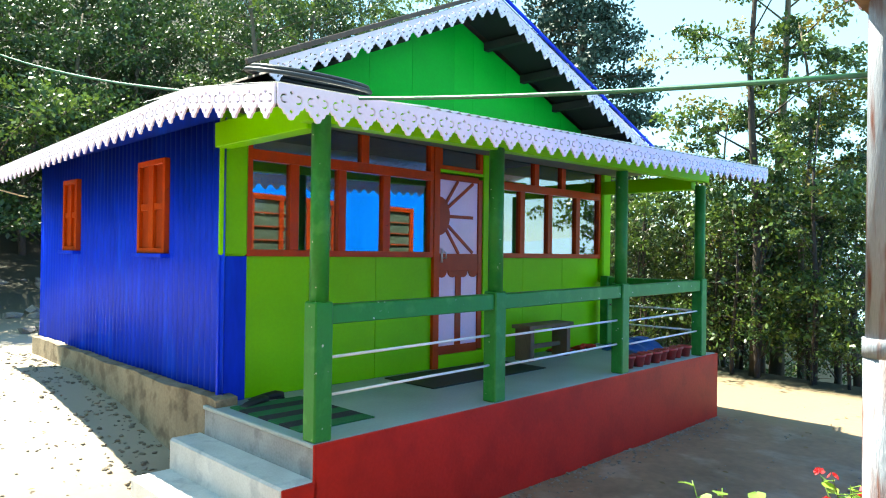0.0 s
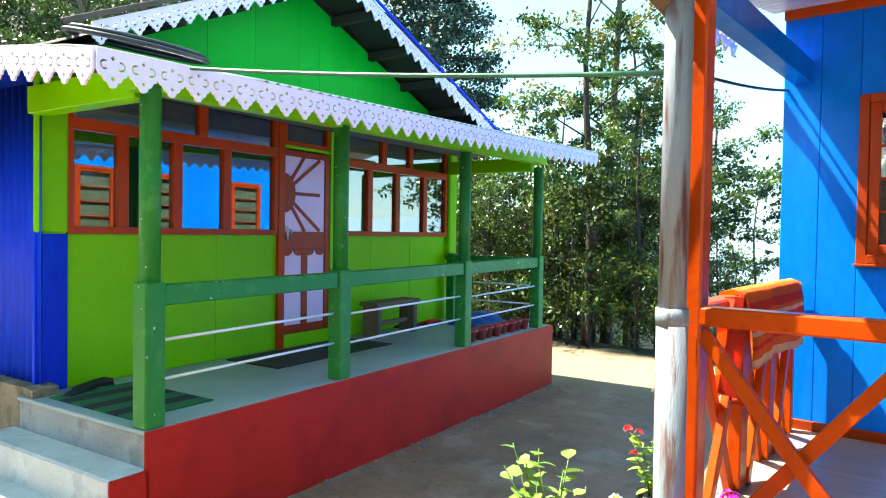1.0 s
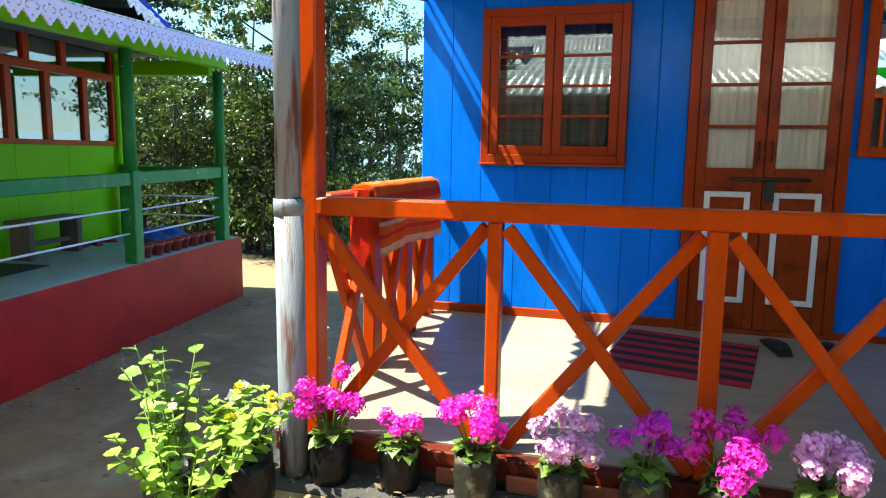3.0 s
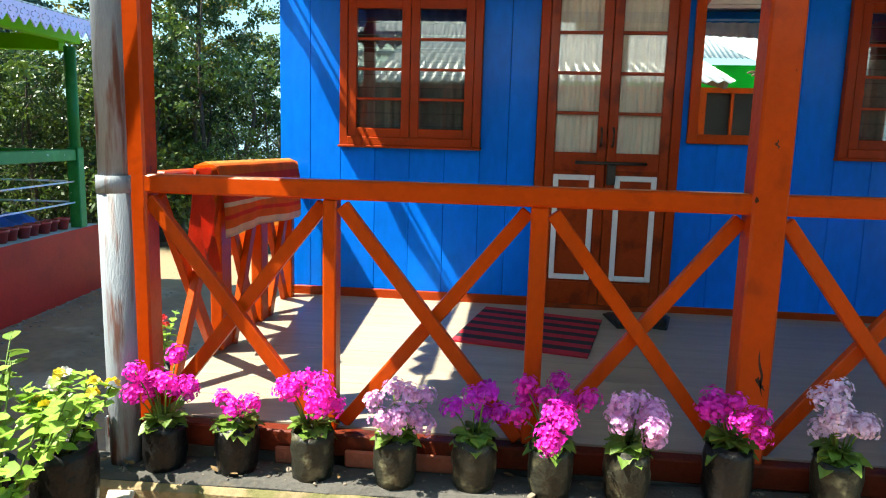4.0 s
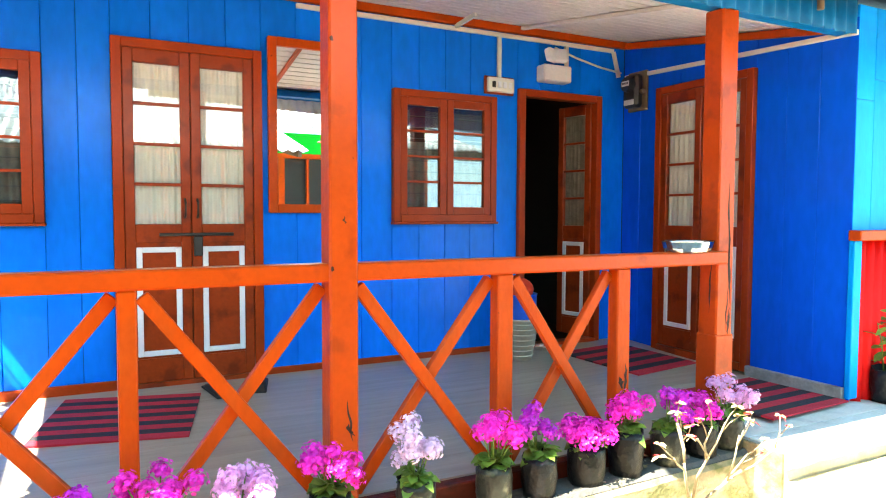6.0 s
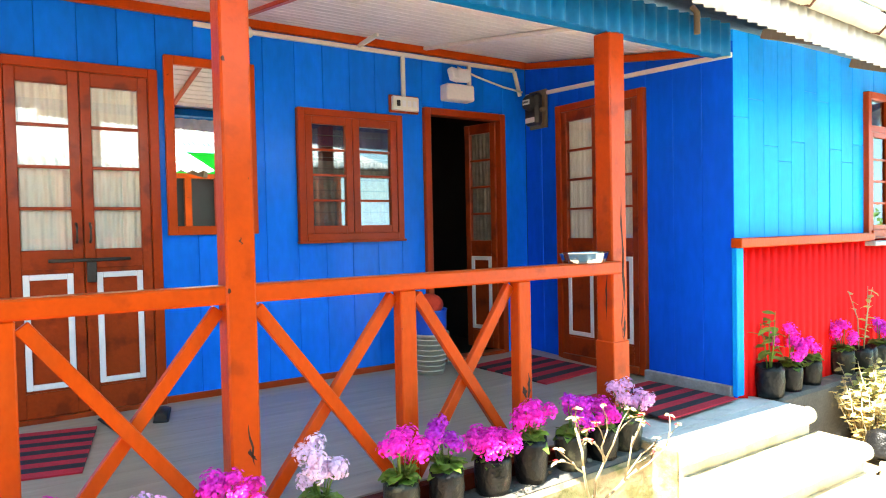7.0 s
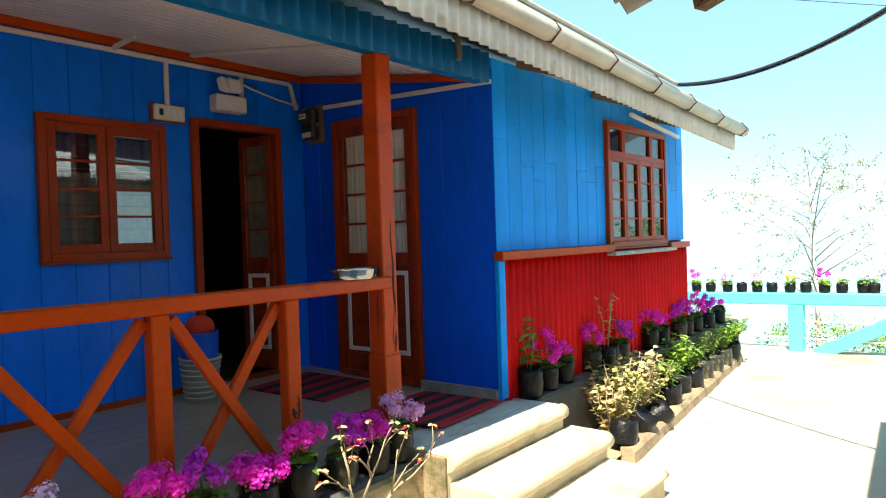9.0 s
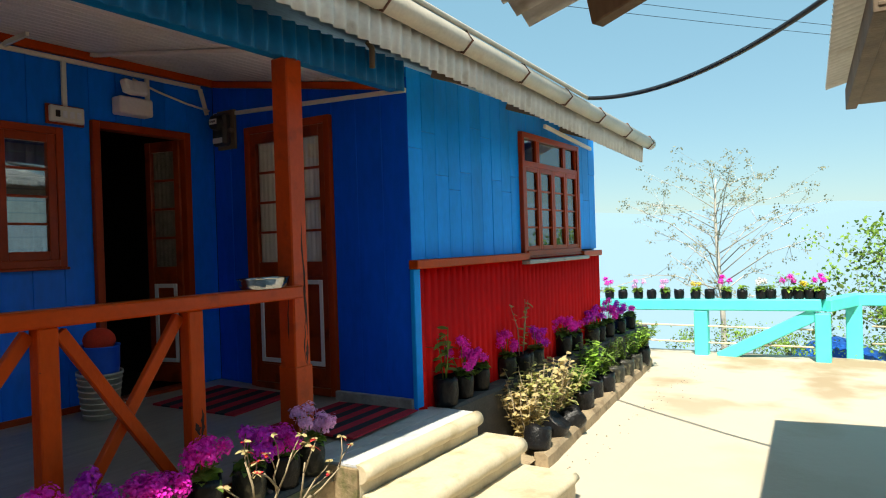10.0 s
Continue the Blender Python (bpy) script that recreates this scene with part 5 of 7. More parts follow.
for x in (0.04, 0.74):
    box("leg", (x, 0.02, 0), (x + 0.07, 0.24, 0.36), OLDWOOD, stool)
box("stretcher", (0.11, 0.11, 0.12), (0.74, 0.15, 0.17), OLDWOOD, stool)


def flower_pot(m, material, label, r=0.075, h=0.13, group="red pots on the veranda edge"):
    t = thing("flower_pot", m, label, "pot", group)
    bm = bmesh.new()
    prof = ((r * 0.7, 0), (r * 0.95, h * 0.8), (r * 1.08, h * 0.8), (r * 1.1, h), (r * 0.98, h), (r * 0.93, h * 0.82))
    rings = [[bm.verts.new((a * math.cos(2 * math.pi * k / 16), a * math.sin(2 * math.pi * k / 16), z)) for k in range(16)] for a, z in prof]
    for p, q in zip(rings, rings[1:]):
        for k in range(16):
            bm.faces.new((p[k], p[(k + 1) % 16], q[(k + 1) % 16], q[k])).smooth = True
    bm.faces.new(rings[0])
    part("pot", bm, material, t)
    bm = bmesh.new()
    bmesh.ops.create_circle(bm, cap_ends=True, segments=16, radius=r * 0.94, matrix=Matrix.Translation((0, 0, h * 0.84)))
    part("soil", bm, SOIL, t)
    return t


pot0 = flower_pot(g_at(3.90, 0.14), TERRA, "red plastic flower pot on the veranda edge")
for k in range(1, 9):
    copy_thing(pot0, g_at(3.90 + 0.185 * k, 0.14 + 0.02 * (k % 2)))
bm = bmesh.new()
for k in range(10):
    cur = [bm.verts.new((0.06 * k, 0.25 * math.sin(j * 0.8 + k * 0.5) * 0.3 + j * 0.1, 0.10 + 0.16 * abs(math.sin(k * 0.45 + 0.3)) * math.sin(math.pi * j / 6) + 0.03 * math.sin(k * 2.1 + j))) for j in range(7)]
    if k:
        for j in range(6):
            bm.faces.new((prev[j], cur[j], cur[j + 1], prev[j + 1])).smooth = True
    prev = cur
bmesh.ops.solidify(bm, geom=bm.faces[:], thickness=0.01)
tp = part("tarpaulin", bm, TARP)
tp.matrix_basis = g_at(5.05, 0.55, FL - 0.1)
tagged(tp, "crumpled blue tarpaulin on the veranda end", "tarpaulin")
coil = thing("hose_coil", g_at(0.45, 0.75, 2.375), "coil of black hose lying on the veranda roof", "hose")
bm = bmesh.new()
for j in range(2):
    r = 0.48 - 0.03 * j
    pts = [(r * math.cos(t) + 0.01 * j, r * 0.8 * math.sin(t), 0.03 * j + r * 0.8 * math.sin(t) * 0.21) for t in [2 * math.pi * k / 36 for k in range(37)]]
    add_tube(bm, pts, 0.017, 6)
part("hose", bm, CABLEB, coil)


# ---- porch things ----
floor_mat("red_mat", FLOOR @ pose(0.97, -0.14, 0, 0, 0, -12) @ pose(0, -0.70, 0), 0.70, 0.70, 5, "red and black striped mat before the double door", MATRED, MATBLACK)
floor_mat("red_mat", FLOOR @ pose(4.30, -1.00, 0, 0, 0, 8), 0.64, 0.72, 4, "red and black striped mat before the side door", MATRED, MATBLACK)
floor_mat("red_mat", FLOOR @ pose(4.27, -2.02, 0.024, -2.0, 0, 3), 0.70, 0.64, 4, "red and black striped mat beside the porch steps", MATRED, MATBLACK)
shoe(FLOOR @ pose(1.76, -0.42, 0.0, 0, 0, 100), "black slipper before the double door", RUBBER, "slipper", "slippers before the door")
shoe(FLOOR @ pose(1.96, -0.40, 0.0, 0, 0, 75), "black slipper before the double door", RUBBER, "slipper", "slippers before the door")


def bucket(m):
    t = thing("bucket", m, "white and blue plastic bucket on the porch floor", "bucket")
    for nm, prof, mt in (("pail", ((0.10, 0), (0.115, 0.10), (0.118, 0.10), (0.135, 0.28), (0.142, 0.28), (0.142, 0.30), (0.128, 0.295), (0.10, 0.02)), GUTTER), ("inner_pail", ((0.10, 0.08), (0.12, 0.32), (0.122, 0.34), (0.122, 0.46), (0.128, 0.47), (0.110, 0.46), (0.09, 0.1)), BUCKETB)):
        bm = bmesh.new()
        rings = [[bm.verts.new((a * math.cos(2 * math.pi * k / 20), a * math.sin(2 * math.pi * k / 20), z)) for k in range(20)] for a, z in prof]
        for p, q in zip(rings, rings[1:]):
            for k in range(20):
                bm.faces.new((p[k], p[(k + 1) % 20], q[(k + 1) % 20], q[k])).smooth = True
        bm.faces.new(rings[0])
        part(nm, bm, mt, t, "" if nm == "pail" else "blue inner bucket")
    for k in range(7):
        z = 0.03 + 0.038 * k
        r = 0.104 + 0.118 * z
        tube("basket_rib", [(r * math.cos(2 * math.pi * j / 20), r * math.sin(2 * math.pi * j / 20), z) for j in range(21)], 0.006, GUTTER, t, "", 5)
    bm = bmesh.new()
    bmesh.ops.create_uvsphere(bm, u_segments=14, v_segments=8, radius=0.10, matrix=Matrix.Translation((0, 0, 0.50)) @ Matrix.Diagonal((1, 1, 0.8, 1)))
    part("mug", bm, CLOTHR, t, "red plastic mug", True)


bucket(FLOOR @ pose(3.84, -0.26, 0.0))
bm = bmesh.new()
add_tube(bm, [(0, 0, 0.035), (0.05, 0, 0.035), (0.16, 0, 0.035), (0.19, 0, 0.035), (0.22, 0, 0.035)], [0.030, 0.035, 0.034, 0.014, 0.013], 12)
bt = part("water_bottle", bm, GLASS_DIM)
bt.matrix_basis = FLOOR @ pose(4.05, -0.12, 0, 0, 0, -20)
tagged(bt, "clear plastic bottle lying on the porch floor", "bottle")
bm = bmesh.new()
prof = ((0.13, 0.0), (0.145, 0.02), (0.155, 0.05), (0.16, 0.055), (0.140, 0.052), (0.118, 0.012), (0.0, 0.008))
rings = [[bm.verts.new((a * math.cos(2 * math.pi * k / 16) * (1 + 0.04 * (k % 2)), 0.55 * a * math.sin(2 * math.pi * k / 16), z)) for k in range(16)] for a, z in prof[:-1]]
for p, q in zip(rings, rings[1:]):
    for k in range(16):
        bm.faces.new((p[k], p[(k + 1) % 16], q[(k + 1) % 16], q[k]))
bm.faces.new(rings[0]); bm.faces.new(rings[-1])
ash = part("glass_ashtray", bm, CUTGLASS)
ash.matrix_basis = pose(3.77, RY, 0.874)
tagged(ash, "faceted clear glass ashtray on the top rail", "ashtray")

# wiring and fixtures
sb = thing("switch_board", pose(3.70, -0.012, 1.95), "cream plastic switch board on the blue wall", "switch")
box("back_plate", (-0.012, -0.012, -0.012), (0.24, 0.008, 0.118), BROWN, sb, "wooden back plate")
box("switch_plate", (0.0, -0.045, 0.0), (0.225, -0.012, 0.106), CREAM, sb, "", 0.006)
for k in range(4):
    box("switch", (0.03 + 0.047 * k, -0.052, 0.03), (0.06 + 0.047 * k, -0.045, 0.075), WHITE if k else DARK, sb, "", 0.003)
el = thing("emergency_light", pose(4.15, -0.012, 2.06), "two-headed emergency light on the blue wall", "lamp")
box("battery_box", (0.0, -0.10, 0.0), (0.26, 0.008, 0.125), CEILW, el, "pinkish battery box", 0.01)
for k, (x, r) in enumerate(((0.07, 25), (0.17, -15))):
    bm = bmesh.new()
    add_box(bm, (-0.055, -0.06, -0.05), (0.055, 0.0, 0.05), 0.012)
    bm.transform(pose(x, -0.05, 0.19, -15, 0, r))
    part("lamp_head", bm, WHITE, el, "white lamp head")
mt = thing("electric_meter", pose(X1 - 0.012, -0.10, 1.90, 0, 0, -90), "dark electric meter on the side wall", "meter")
box("back_board", (-0.015, -0.02, -0.02), (0.185, 0.006, 0.29), OLDWOOD, mt, "dark back board", 0.003)
box("case", (0.005, -0.10, 0.0), (0.165, -0.02, 0.26), IRON, mt, "", 0.022)
bm = bmesh.new()
bmesh.ops.create_cone(bm, cap_ends=True, segments=20, radius1=0.066, radius2=0.055, depth=0.05, matrix=Matrix.Translation((0.085, -0.115, 0.18)) @ Matrix.Rotation(radians(90), 4, "X"))
part("dial_housing", bm, IRON, mt)
box("dial_plate", (0.045, -0.145, 0.165), (0.125, -0.1405, 0.205), CREAM, mt, "pale dial plate", 0)
for k in range(5):
    box("dial_mark", (0.052 + 0.014 * k, -0.147, 0.178), (0.060 + 0.014 * k, -0.1452, 0.194), DARK, mt, "", 0)
box("terminal_cover", (0.03, -0.106, 0.02), (0.14, -0.101, 0.062), CREAM, mt, "", 0.003)
tube("seal_knob", [(0.165, -0.05, 0.12), (0.195, -0.05, 0.12)], 0.020, OLDWOOD, mt, "", 10)
cd = thing("conduit", pose(0, 0, 0), "cream plastic wiring conduit along the porch walls", "conduit")
for a, b in (((2.30, -0.012, 2.375), (4.90, -0.012, 2.375)), ((3.815, -0.013, 2.36), (3.815, -0.013, 2.06)), ((4.43, -0.013, 2.36), (4.43, -0.013, 2.18)), ((4.90, -0.013, 2.37), (4.96, -0.013, 2.17)), ((X1 - 0.012, -0.03, 2.17), (X1 - 0.012, -1.93, 2.10)), ((3.45, -0.012, 2.39), (3.45, -0.3, 2.402))):
    beam("channel", a, b, 0.022, 0.03, CREAM, cd, "", 0.002, (0, 0, 1) if abs(a[2] - b[2]) < 0.1 else (1, 0, 0))
tube("wire", [(4.3, -0.04, 2.33), (4.5, -0.05, 2.27), (4.75, -0.05, 2.22), (4.96, -0.04, 2.20)], 0.008, CREAM, cd, "", 6)
lh = thing("lamp_holder", pose(2.62, -0.02, 2.36), "white batten lamp holder on the porch wall", "lamp")
tube("holder", [(0, 0.0, 0), (0, -0.06, 0)], 0.035, WHITE, lh)
tube("socket", [(0, -0.06, 0), (0.0, -0.10, -0.03)], 0.024, CREAM, lh)
hk = tube("fascia_hook", [(4.62, -1.94, 2.32), (4.62, -1.97, 2.28), (4.62, -1.97, 2.16)], 0.018, OLDWOOD)
tagged(hk, "dark wooden peg on the blue fascia", "peg")
cw = thing("wing_conduit", pose(0, 0, 0), "cream conduit under the wing eave", "conduit")
beam("channel", (7.15, YW - 0.06, 2.13), (8.35, YW - 0.06, 2.04), 0.03, 0.035, CREAM, cw)

# cables
def cable(name, a, b, sag, r, material, label, seg=6):
    a, b = Vector(a), Vector(b)
    pts = [a.lerp(b, k / 30) - Vector((0, 0, 4 * sag * (k / 30) * (1 - k / 30))) for k in range(31)]
    return tagged(tube(name, pts, r, material, None, "", seg), label, "cable")


cable("green_cable", (-0.30, -1.99, 1.70), (-8.0, -3.70, 3.16), 0.235, 0.010, CABLEG, "long green cable slung from the porch corner")
cable("black_cable", (-0.30, -1.87, 1.74), (-0.36, 0.0, 2.0), 0.02, 0.008, CABLEB, "black cable from the pipe to the blue house")
cable("side_cable", (-8.6, -3.3, 1.7), (-20, -6, 4.5), 0.3, 0.010, CLOTHW, "pale cable running off behind the green house")
cable("gutter_hose", (3.6, -2.63, 2.315), (6.5, -2.65, 2.188), 0.0, 0.016, GUTTER, "pale hose lying along the gutter")
cable("hanging_hose", (6.5, -2.65, 2.188), (4.95, -4.85, 2.48), 0.22, 0.016, CABLEB, "black hose sagging across to the other roof")
for dz in (0, 0.6):
    cable("power_line", (6.0, 30.0, 14 + dz), (60.0, -10.0, 13.5 + dz), 0.5, 0.02, CABLEB, "thin power line against the sky", 4)

# ---- neighbouring roofs over the path ----
nr = thing("neighbour_eave", pose(0, 0, 0), "low zinc eave across the path, lengthened out of view to shade the porch", "roof", kind="structure")
nd = Vector((0.06, 2.2, -0.62))
# only the corner shows; the rest is added to block skylight from the porch
corrugated("eave_sheet", (-0.88, -8.05, 2.896), (1, 0.12, 0), nd, 4.2, nd.length * 1.8, ZINC, nr, "", 0.12, 0.016)
beam("rafter", (3.36, -3.81, 1.775), (3.05, -4.75, 1.995), 0.055, 0.10, OLDWOOD, nr, "dark old rafter")
# unseen posts and plate, added to carry the sheet
for x, y in ((-0.75, -7.9), (3.15, -7.45)):
    box("post", (x - 0.05, y - 0.05, -0.95), (x + 0.05, y + 0.05, 2.78), OLDWOOD, nr, "old timber post", 0.005)
beam("wall_plate", (-0.85, -7.91, 2.80), (3.25, -7.44, 2.80), 0.09, 0.10, OLDWOOD, nr, "old timber plate")
nr2 = thing("neighbour_roof", pose(0, 0, 0), "corrugated zinc roof corner beside the path", "roof", kind="structure")
nd2 = Vector((0, 3.6, -0.95))
corrugated("roof_sheet", (4.15, -8.03, 2.92), (1, 0.065, 0), nd2, 2.1, nd2.length, ZINC, nr2, "", 0.075, 0.010)
beam("rafter", (6.20, -4.42, 1.92), (6.20, -7.9, 2.82), 0.06, 0.10, OLDWOOD, nr2, "dark old rafter")
beam("rafter", (5.0, -4.52, 1.92), (5.0, -7.9, 2.80), 0.06, 0.10, OLDWOOD, nr2, "dark old rafter")
beam("eave_beam", (6.27, -4.43, 1.895), (4.15, -4.57, 1.895), 0.06, 0.13, OLDWOOD, nr2, "dark weathered eave beam")
for k in range(6):
    y = -4.62 - 0.20 * k
    beam("soffit_board", (6.25, y + 0.10, 1.86 + 0.052 * k), (4.15, y - 0.03, 1.86 + 0.052 * k), 0.19, 0.018, OLDWOOD, nr2, "dark soffit board")
lt = thing("lean_to_roof", pose(0, 0, 0), "pale green corrugated lean-to roof on timber posts", "roof", kind="structure")
corrugated("roof_sheet", (-4.3, -9.0, 2.95), (1, 0, 0), (0, 1.2, -0.85), 6.0, 1.47, ZINCG, lt, "", 0.09, 0.014)
for x in (-4.2, -1.3, 1.6):
    box("post", (x, -7.95, -0.9), (x + 0.09, -7.86, 2.14), OLDWOOD, lt, "old timber post", 0.005)
box("lintel", (-4.3, -7.95, 2.06), (1.7, -7.87, 2.14), OLDWOOD, lt, "old timber plate", 0.005)
nh = thing("neighbour_house", pose(0, 0, 0), "green house with brown windows across the path", "house")
box("wall", (-4.0, -9.0, -0.9), (7.5, -8.8, 0.95), BROWN, nh, "red-brown lower wall", 0)
box("upper_wall", (-4.0, -9.0, 2.2), (7.5, -8.8, 2.6), GABLE, nh, "bright green upper wall", 0)
corrugated("roof_sheet", (-4.3, -11.0, 3.9), (1, 0, 0), (0, 2.4, -1.2), 12.1, 2.7, ZINC, nh, "pale zinc roof", 0.09, 0.012)
for k in range(11):
    x = -4.0 + 1.045 * k
    w = new("window")
    w.parent = nh
    # solid black panes stand in for unlit rooms
    box("pane", (x + 0.06, -8.90, 1.0), (x + 0.985, -8.88, 2.14), DARK, w, "", 0)
    bm = bmesh.new()
    for lo, hi in (((x, -8.95, 0.95), (x + 0.06, -8.78, 2.2)), ((x + 0.985, -8.95, 0.95), (x + 1.045, -8.78, 2.2)), ((x + 0.06, -8.95, 2.11), (x + 0.985, -8.78, 2.2)), ((x + 0.06, -8.95, 0.95), (x + 0.985, -8.78, 1.04)), ((x + 0.50, -8.93, 1.04), (x + 0.545, -8.80, 2.11))):
        add_box(bm, lo, hi)
    part("window_frame", bm, ORANGE, w)

# ---- far railing with pots ----
FX = 10.9
fr = thing("far_railing", pose(FX, 0, 0), "turquoise painted cement railing at the end of the yard", "railing")
beam("top_rail", (0, 0.6, 0.10), (0, -3.98, 0.172), 0.18, 0.15, TURQ, fr, "", 0.015)
for y in (-0.4, -2.56, -3.99):
    box("post", (-0.085, y - 0.085, -0.75), (0.085, y + 0.085, 0.07), TURQ, fr, "", 0.012)
beam("diagonal", (0.0, -2.78, -0.56), (0.0, -3.92, 0.06), 0.10, 0.16, TURQ, fr, "", 0.01)
for z in (-0.14, -0.36):
    tube("rod", [(0, -4.0, z), (0, 0.6, z)], 0.012, CLOTHW, fr, "thin pinkish rod", 6)
box("base_kerb", (-0.25, -4.4, -0.85), (0.25, 0.6, -0.545), STEPM, fr, "pale cement kerb", 0.02)
fr2 = thing("side_railing", pose(0, 0, 0), "turquoise painted cement railing turning the yard corner", "railing")
beam("top_rail", (FX + 0.0, -4.02, 0.165), (FX + 0.50, -4.32, 0.205), 0.16, 0.15, TURQ, fr2, "", 0.01)
beam("top_rail", (FX + 0.5, -4.30, 0.205), (FX + 0.7, -8.0, 0.205), 0.16, 0.15, TURQ, fr2, "", 0.01)
box("post", (FX + 0.42, -4.40, -0.75), (FX + 0.58, -4.22, 0.15), TURQ, fr2, "", 0.01)
for z in (-0.14, -0.36):
    tube("rod", [(FX + 0.55, -4.5, z), (FX + 0.7, -8, z)], 0.012, CLOTHW, fr2, "thin pinkish rod", 6)
bm = bmesh.new()
for i in range(13):
    cur = [bm.verts.new((11.4 + 0.16 * i, -4.7 + 0.16 * j, -0.75 + 0.32 * math.sin(math.pi * i / 12) * math.sin(math.pi * j / 8) + 0.03 * math.sin(i * 1.7 + j * 2.3))) for j in range(9)]
    if i:
        for j in range(8):
            bm.faces.new((prev[j], cur[j], cur[j + 1], prev[j + 1])).smooth = True
    prev = cur
bmesh.ops.solidify(bm, geom=bm.faces[:], thickness=0.01)
tagged(part("blue_tarpaulin", bm, TARP), "blue tarpaulin heaped beyond the far railing", "tarpaulin")


PALEBOARD = mat("pale_weathered_board", (0.50, 0.46, 0.40), 0.8, 0.2, 5, 60, 0.4, stretch=(1, 0.3, 1))


# ---- plants ----
def leaf_faces(bm, base, direction, length, width, index=0, curl=0.25, roll=0.0):
    """One pointed oval leaf of six faces, bent along its length."""
    d = Vector(direction).normalized()
    side = d.cross(Vector((0, 0, 1)))
    side = (side if side.length > 0.05 else Vector((1, 0, 0))).normalized()
    nrm = side.cross(d)
    side = side * math.cos(roll) + nrm * math.sin(roll)
    prev = None
    for k, w in ((0.0, 0.10), (0.35, 0.85), (0.7, 0.9), (1.0, 0.12)):
        c = Vector(base) + d * length * k - Vector((0, 0, curl * length * k * k))
        cur = (bm.verts.new(c - side * width * w / 2 + nrm * width * 0.10), bm.verts.new(c), bm.verts.new(c + side * width * w / 2 + nrm * width * 0.10))
        if prev:
            for q in (0, 1):
                f = bm.faces.new((prev[q], prev[q + 1], cur[q + 1], cur[q]))
                f.material_index, f.smooth = index, True
        prev = cur


def floret(bm, c, n, r, index=0, petals=5, spin=0.0):
    """A small open flower of flat petals."""
    n = Vector(n).normalized()
    x = n.cross(Vector((0.2, 0.9, 0.3))).normalized()
    y = n.cross(x)
    mid = bm.verts.new(Vector(c) - n * r * 0.25)
    for k in range(petals):
        a = 2 * math.pi * k / petals + spin
        h = math.pi / petals * 0.92
        p = [bm.verts.new(Vector(c) + r * (math.cos(t) * x + math.sin(t) * y) * s + n * r * e) for t, s, e in ((a - h, 0.8, 0), (a, 1.0, 0.12), (a + h, 0.8, 0))]
        bm.faces.new((mid, p[0], p[1], p[2])).material_index = index


def poly_bag(r, h, rng):
    bm = bmesh.new()
    rings = []
    for k in range(7):
        z = h * k / 6
        f = 0.90 + 0.12 * math.sin(math.pi * k / 7)
        rings.append([bm.verts.new(((r * f * (1 + rng.uniform(-0.05, 0.05))) * math.cos(2 * math.pi * j / 18), (r * f * (1 + rng.uniform(-0.05, 0.05))) * math.sin(2 * math.pi * j / 18), z + (rng.uniform(-0.012, 0.012) if k == 6 else 0))) for j in range(18)])
    rings.append([bm.verts.new((v.co.x * 0.90, v.co.y * 0.90, h - 0.03)) for v in rings[-1]])
    for p, q in zip(rings, rings[1:]):
        for j in range(18):
            bm.faces.new((p[j], p[(j + 1) % 18], q[(j + 1) % 18], q[j])).smooth = True
    bm.faces.new(rings[0])
    bm.faces.new(rings[-1])
    return bm


def primula(name, seed, petal, bag, label, heads=7, spread=0.10, height=0.22, r=0.075, h=0.17, leafm=None, group="potted flowers along the porch", low=False):
    """A bagged primula: rosette of leaves, thin stalks and round heads of small flowers."""
    rng = random.Random(seed)
    t = thing(name, pose(0, 0, 0), label, "potted plant", group)
    part("bag", poly_bag(r, h, rng), bag, t, "crumpled poly bag pot")
    bm = bmesh.new()
    for i in range(44):
        a, el = rng.uniform(0, 2 * math.pi), rng.uniform(-0.15, 0.9)
        leaf_faces(bm, (0.02 * math.cos(a), 0.02 * math.sin(a), h - 0.01 + rng.uniform(0, 0.04)), (math.cos(a), math.sin(a), el), rng.uniform(0.04, 0.08), rng.uniform(0.04, 0.062), 0, rng.uniform(0.2, 0.7), rng.uniform(-0.4, 0.4))
    tagged(part("foliage", bm, leafm or LEAF_P, t, "green leaf rosette"), kind="stuff")
    bs, bf = bmesh.new(), bmesh.new()
    for i in range(heads):
        a, q = rng.uniform(0, 2 * math.pi), spread * math.sqrt(rng.uniform(0.02, 1))
        c = Vector((q * math.cos(a), q * math.sin(a), h + height * (0.55 + 0.5 * rng.random() - (0.35 * q / spread))))
        add_tube(bs, [(0.01 * math.cos(a), 0.01 * math.sin(a), h - 0.02), (c.x * 0.6, c.y * 0.6, h + (c.z - h) * 0.6), c], 0.0028, 5)
        for k in range(84):
            n = Vector((rng.gauss(0, 1), rng.gauss(0, 1), rng.gauss(0.35, 0.9))).normalized()
            floret(bf, c + n * rng.uniform(0.016, 0.046), n + Vector((0, 0, 0.2)), rng.uniform(0.007, 0.0105), 0, 5, rng.uniform(0, 2))
    tagged(part("stalkwork", bs, LEAF_P, t, "thin green stalks"), kind="stuff")
    tagged(part("blossom", bf, petal, t, "round clusters of small flowers"), kind="stuff")
    return t


def place(proto, m, first=[]):
    if proto.name not in first:
        first.append(proto.name)
        proto.matrix_basis = m
        return proto
    return copy_thing(proto, m)


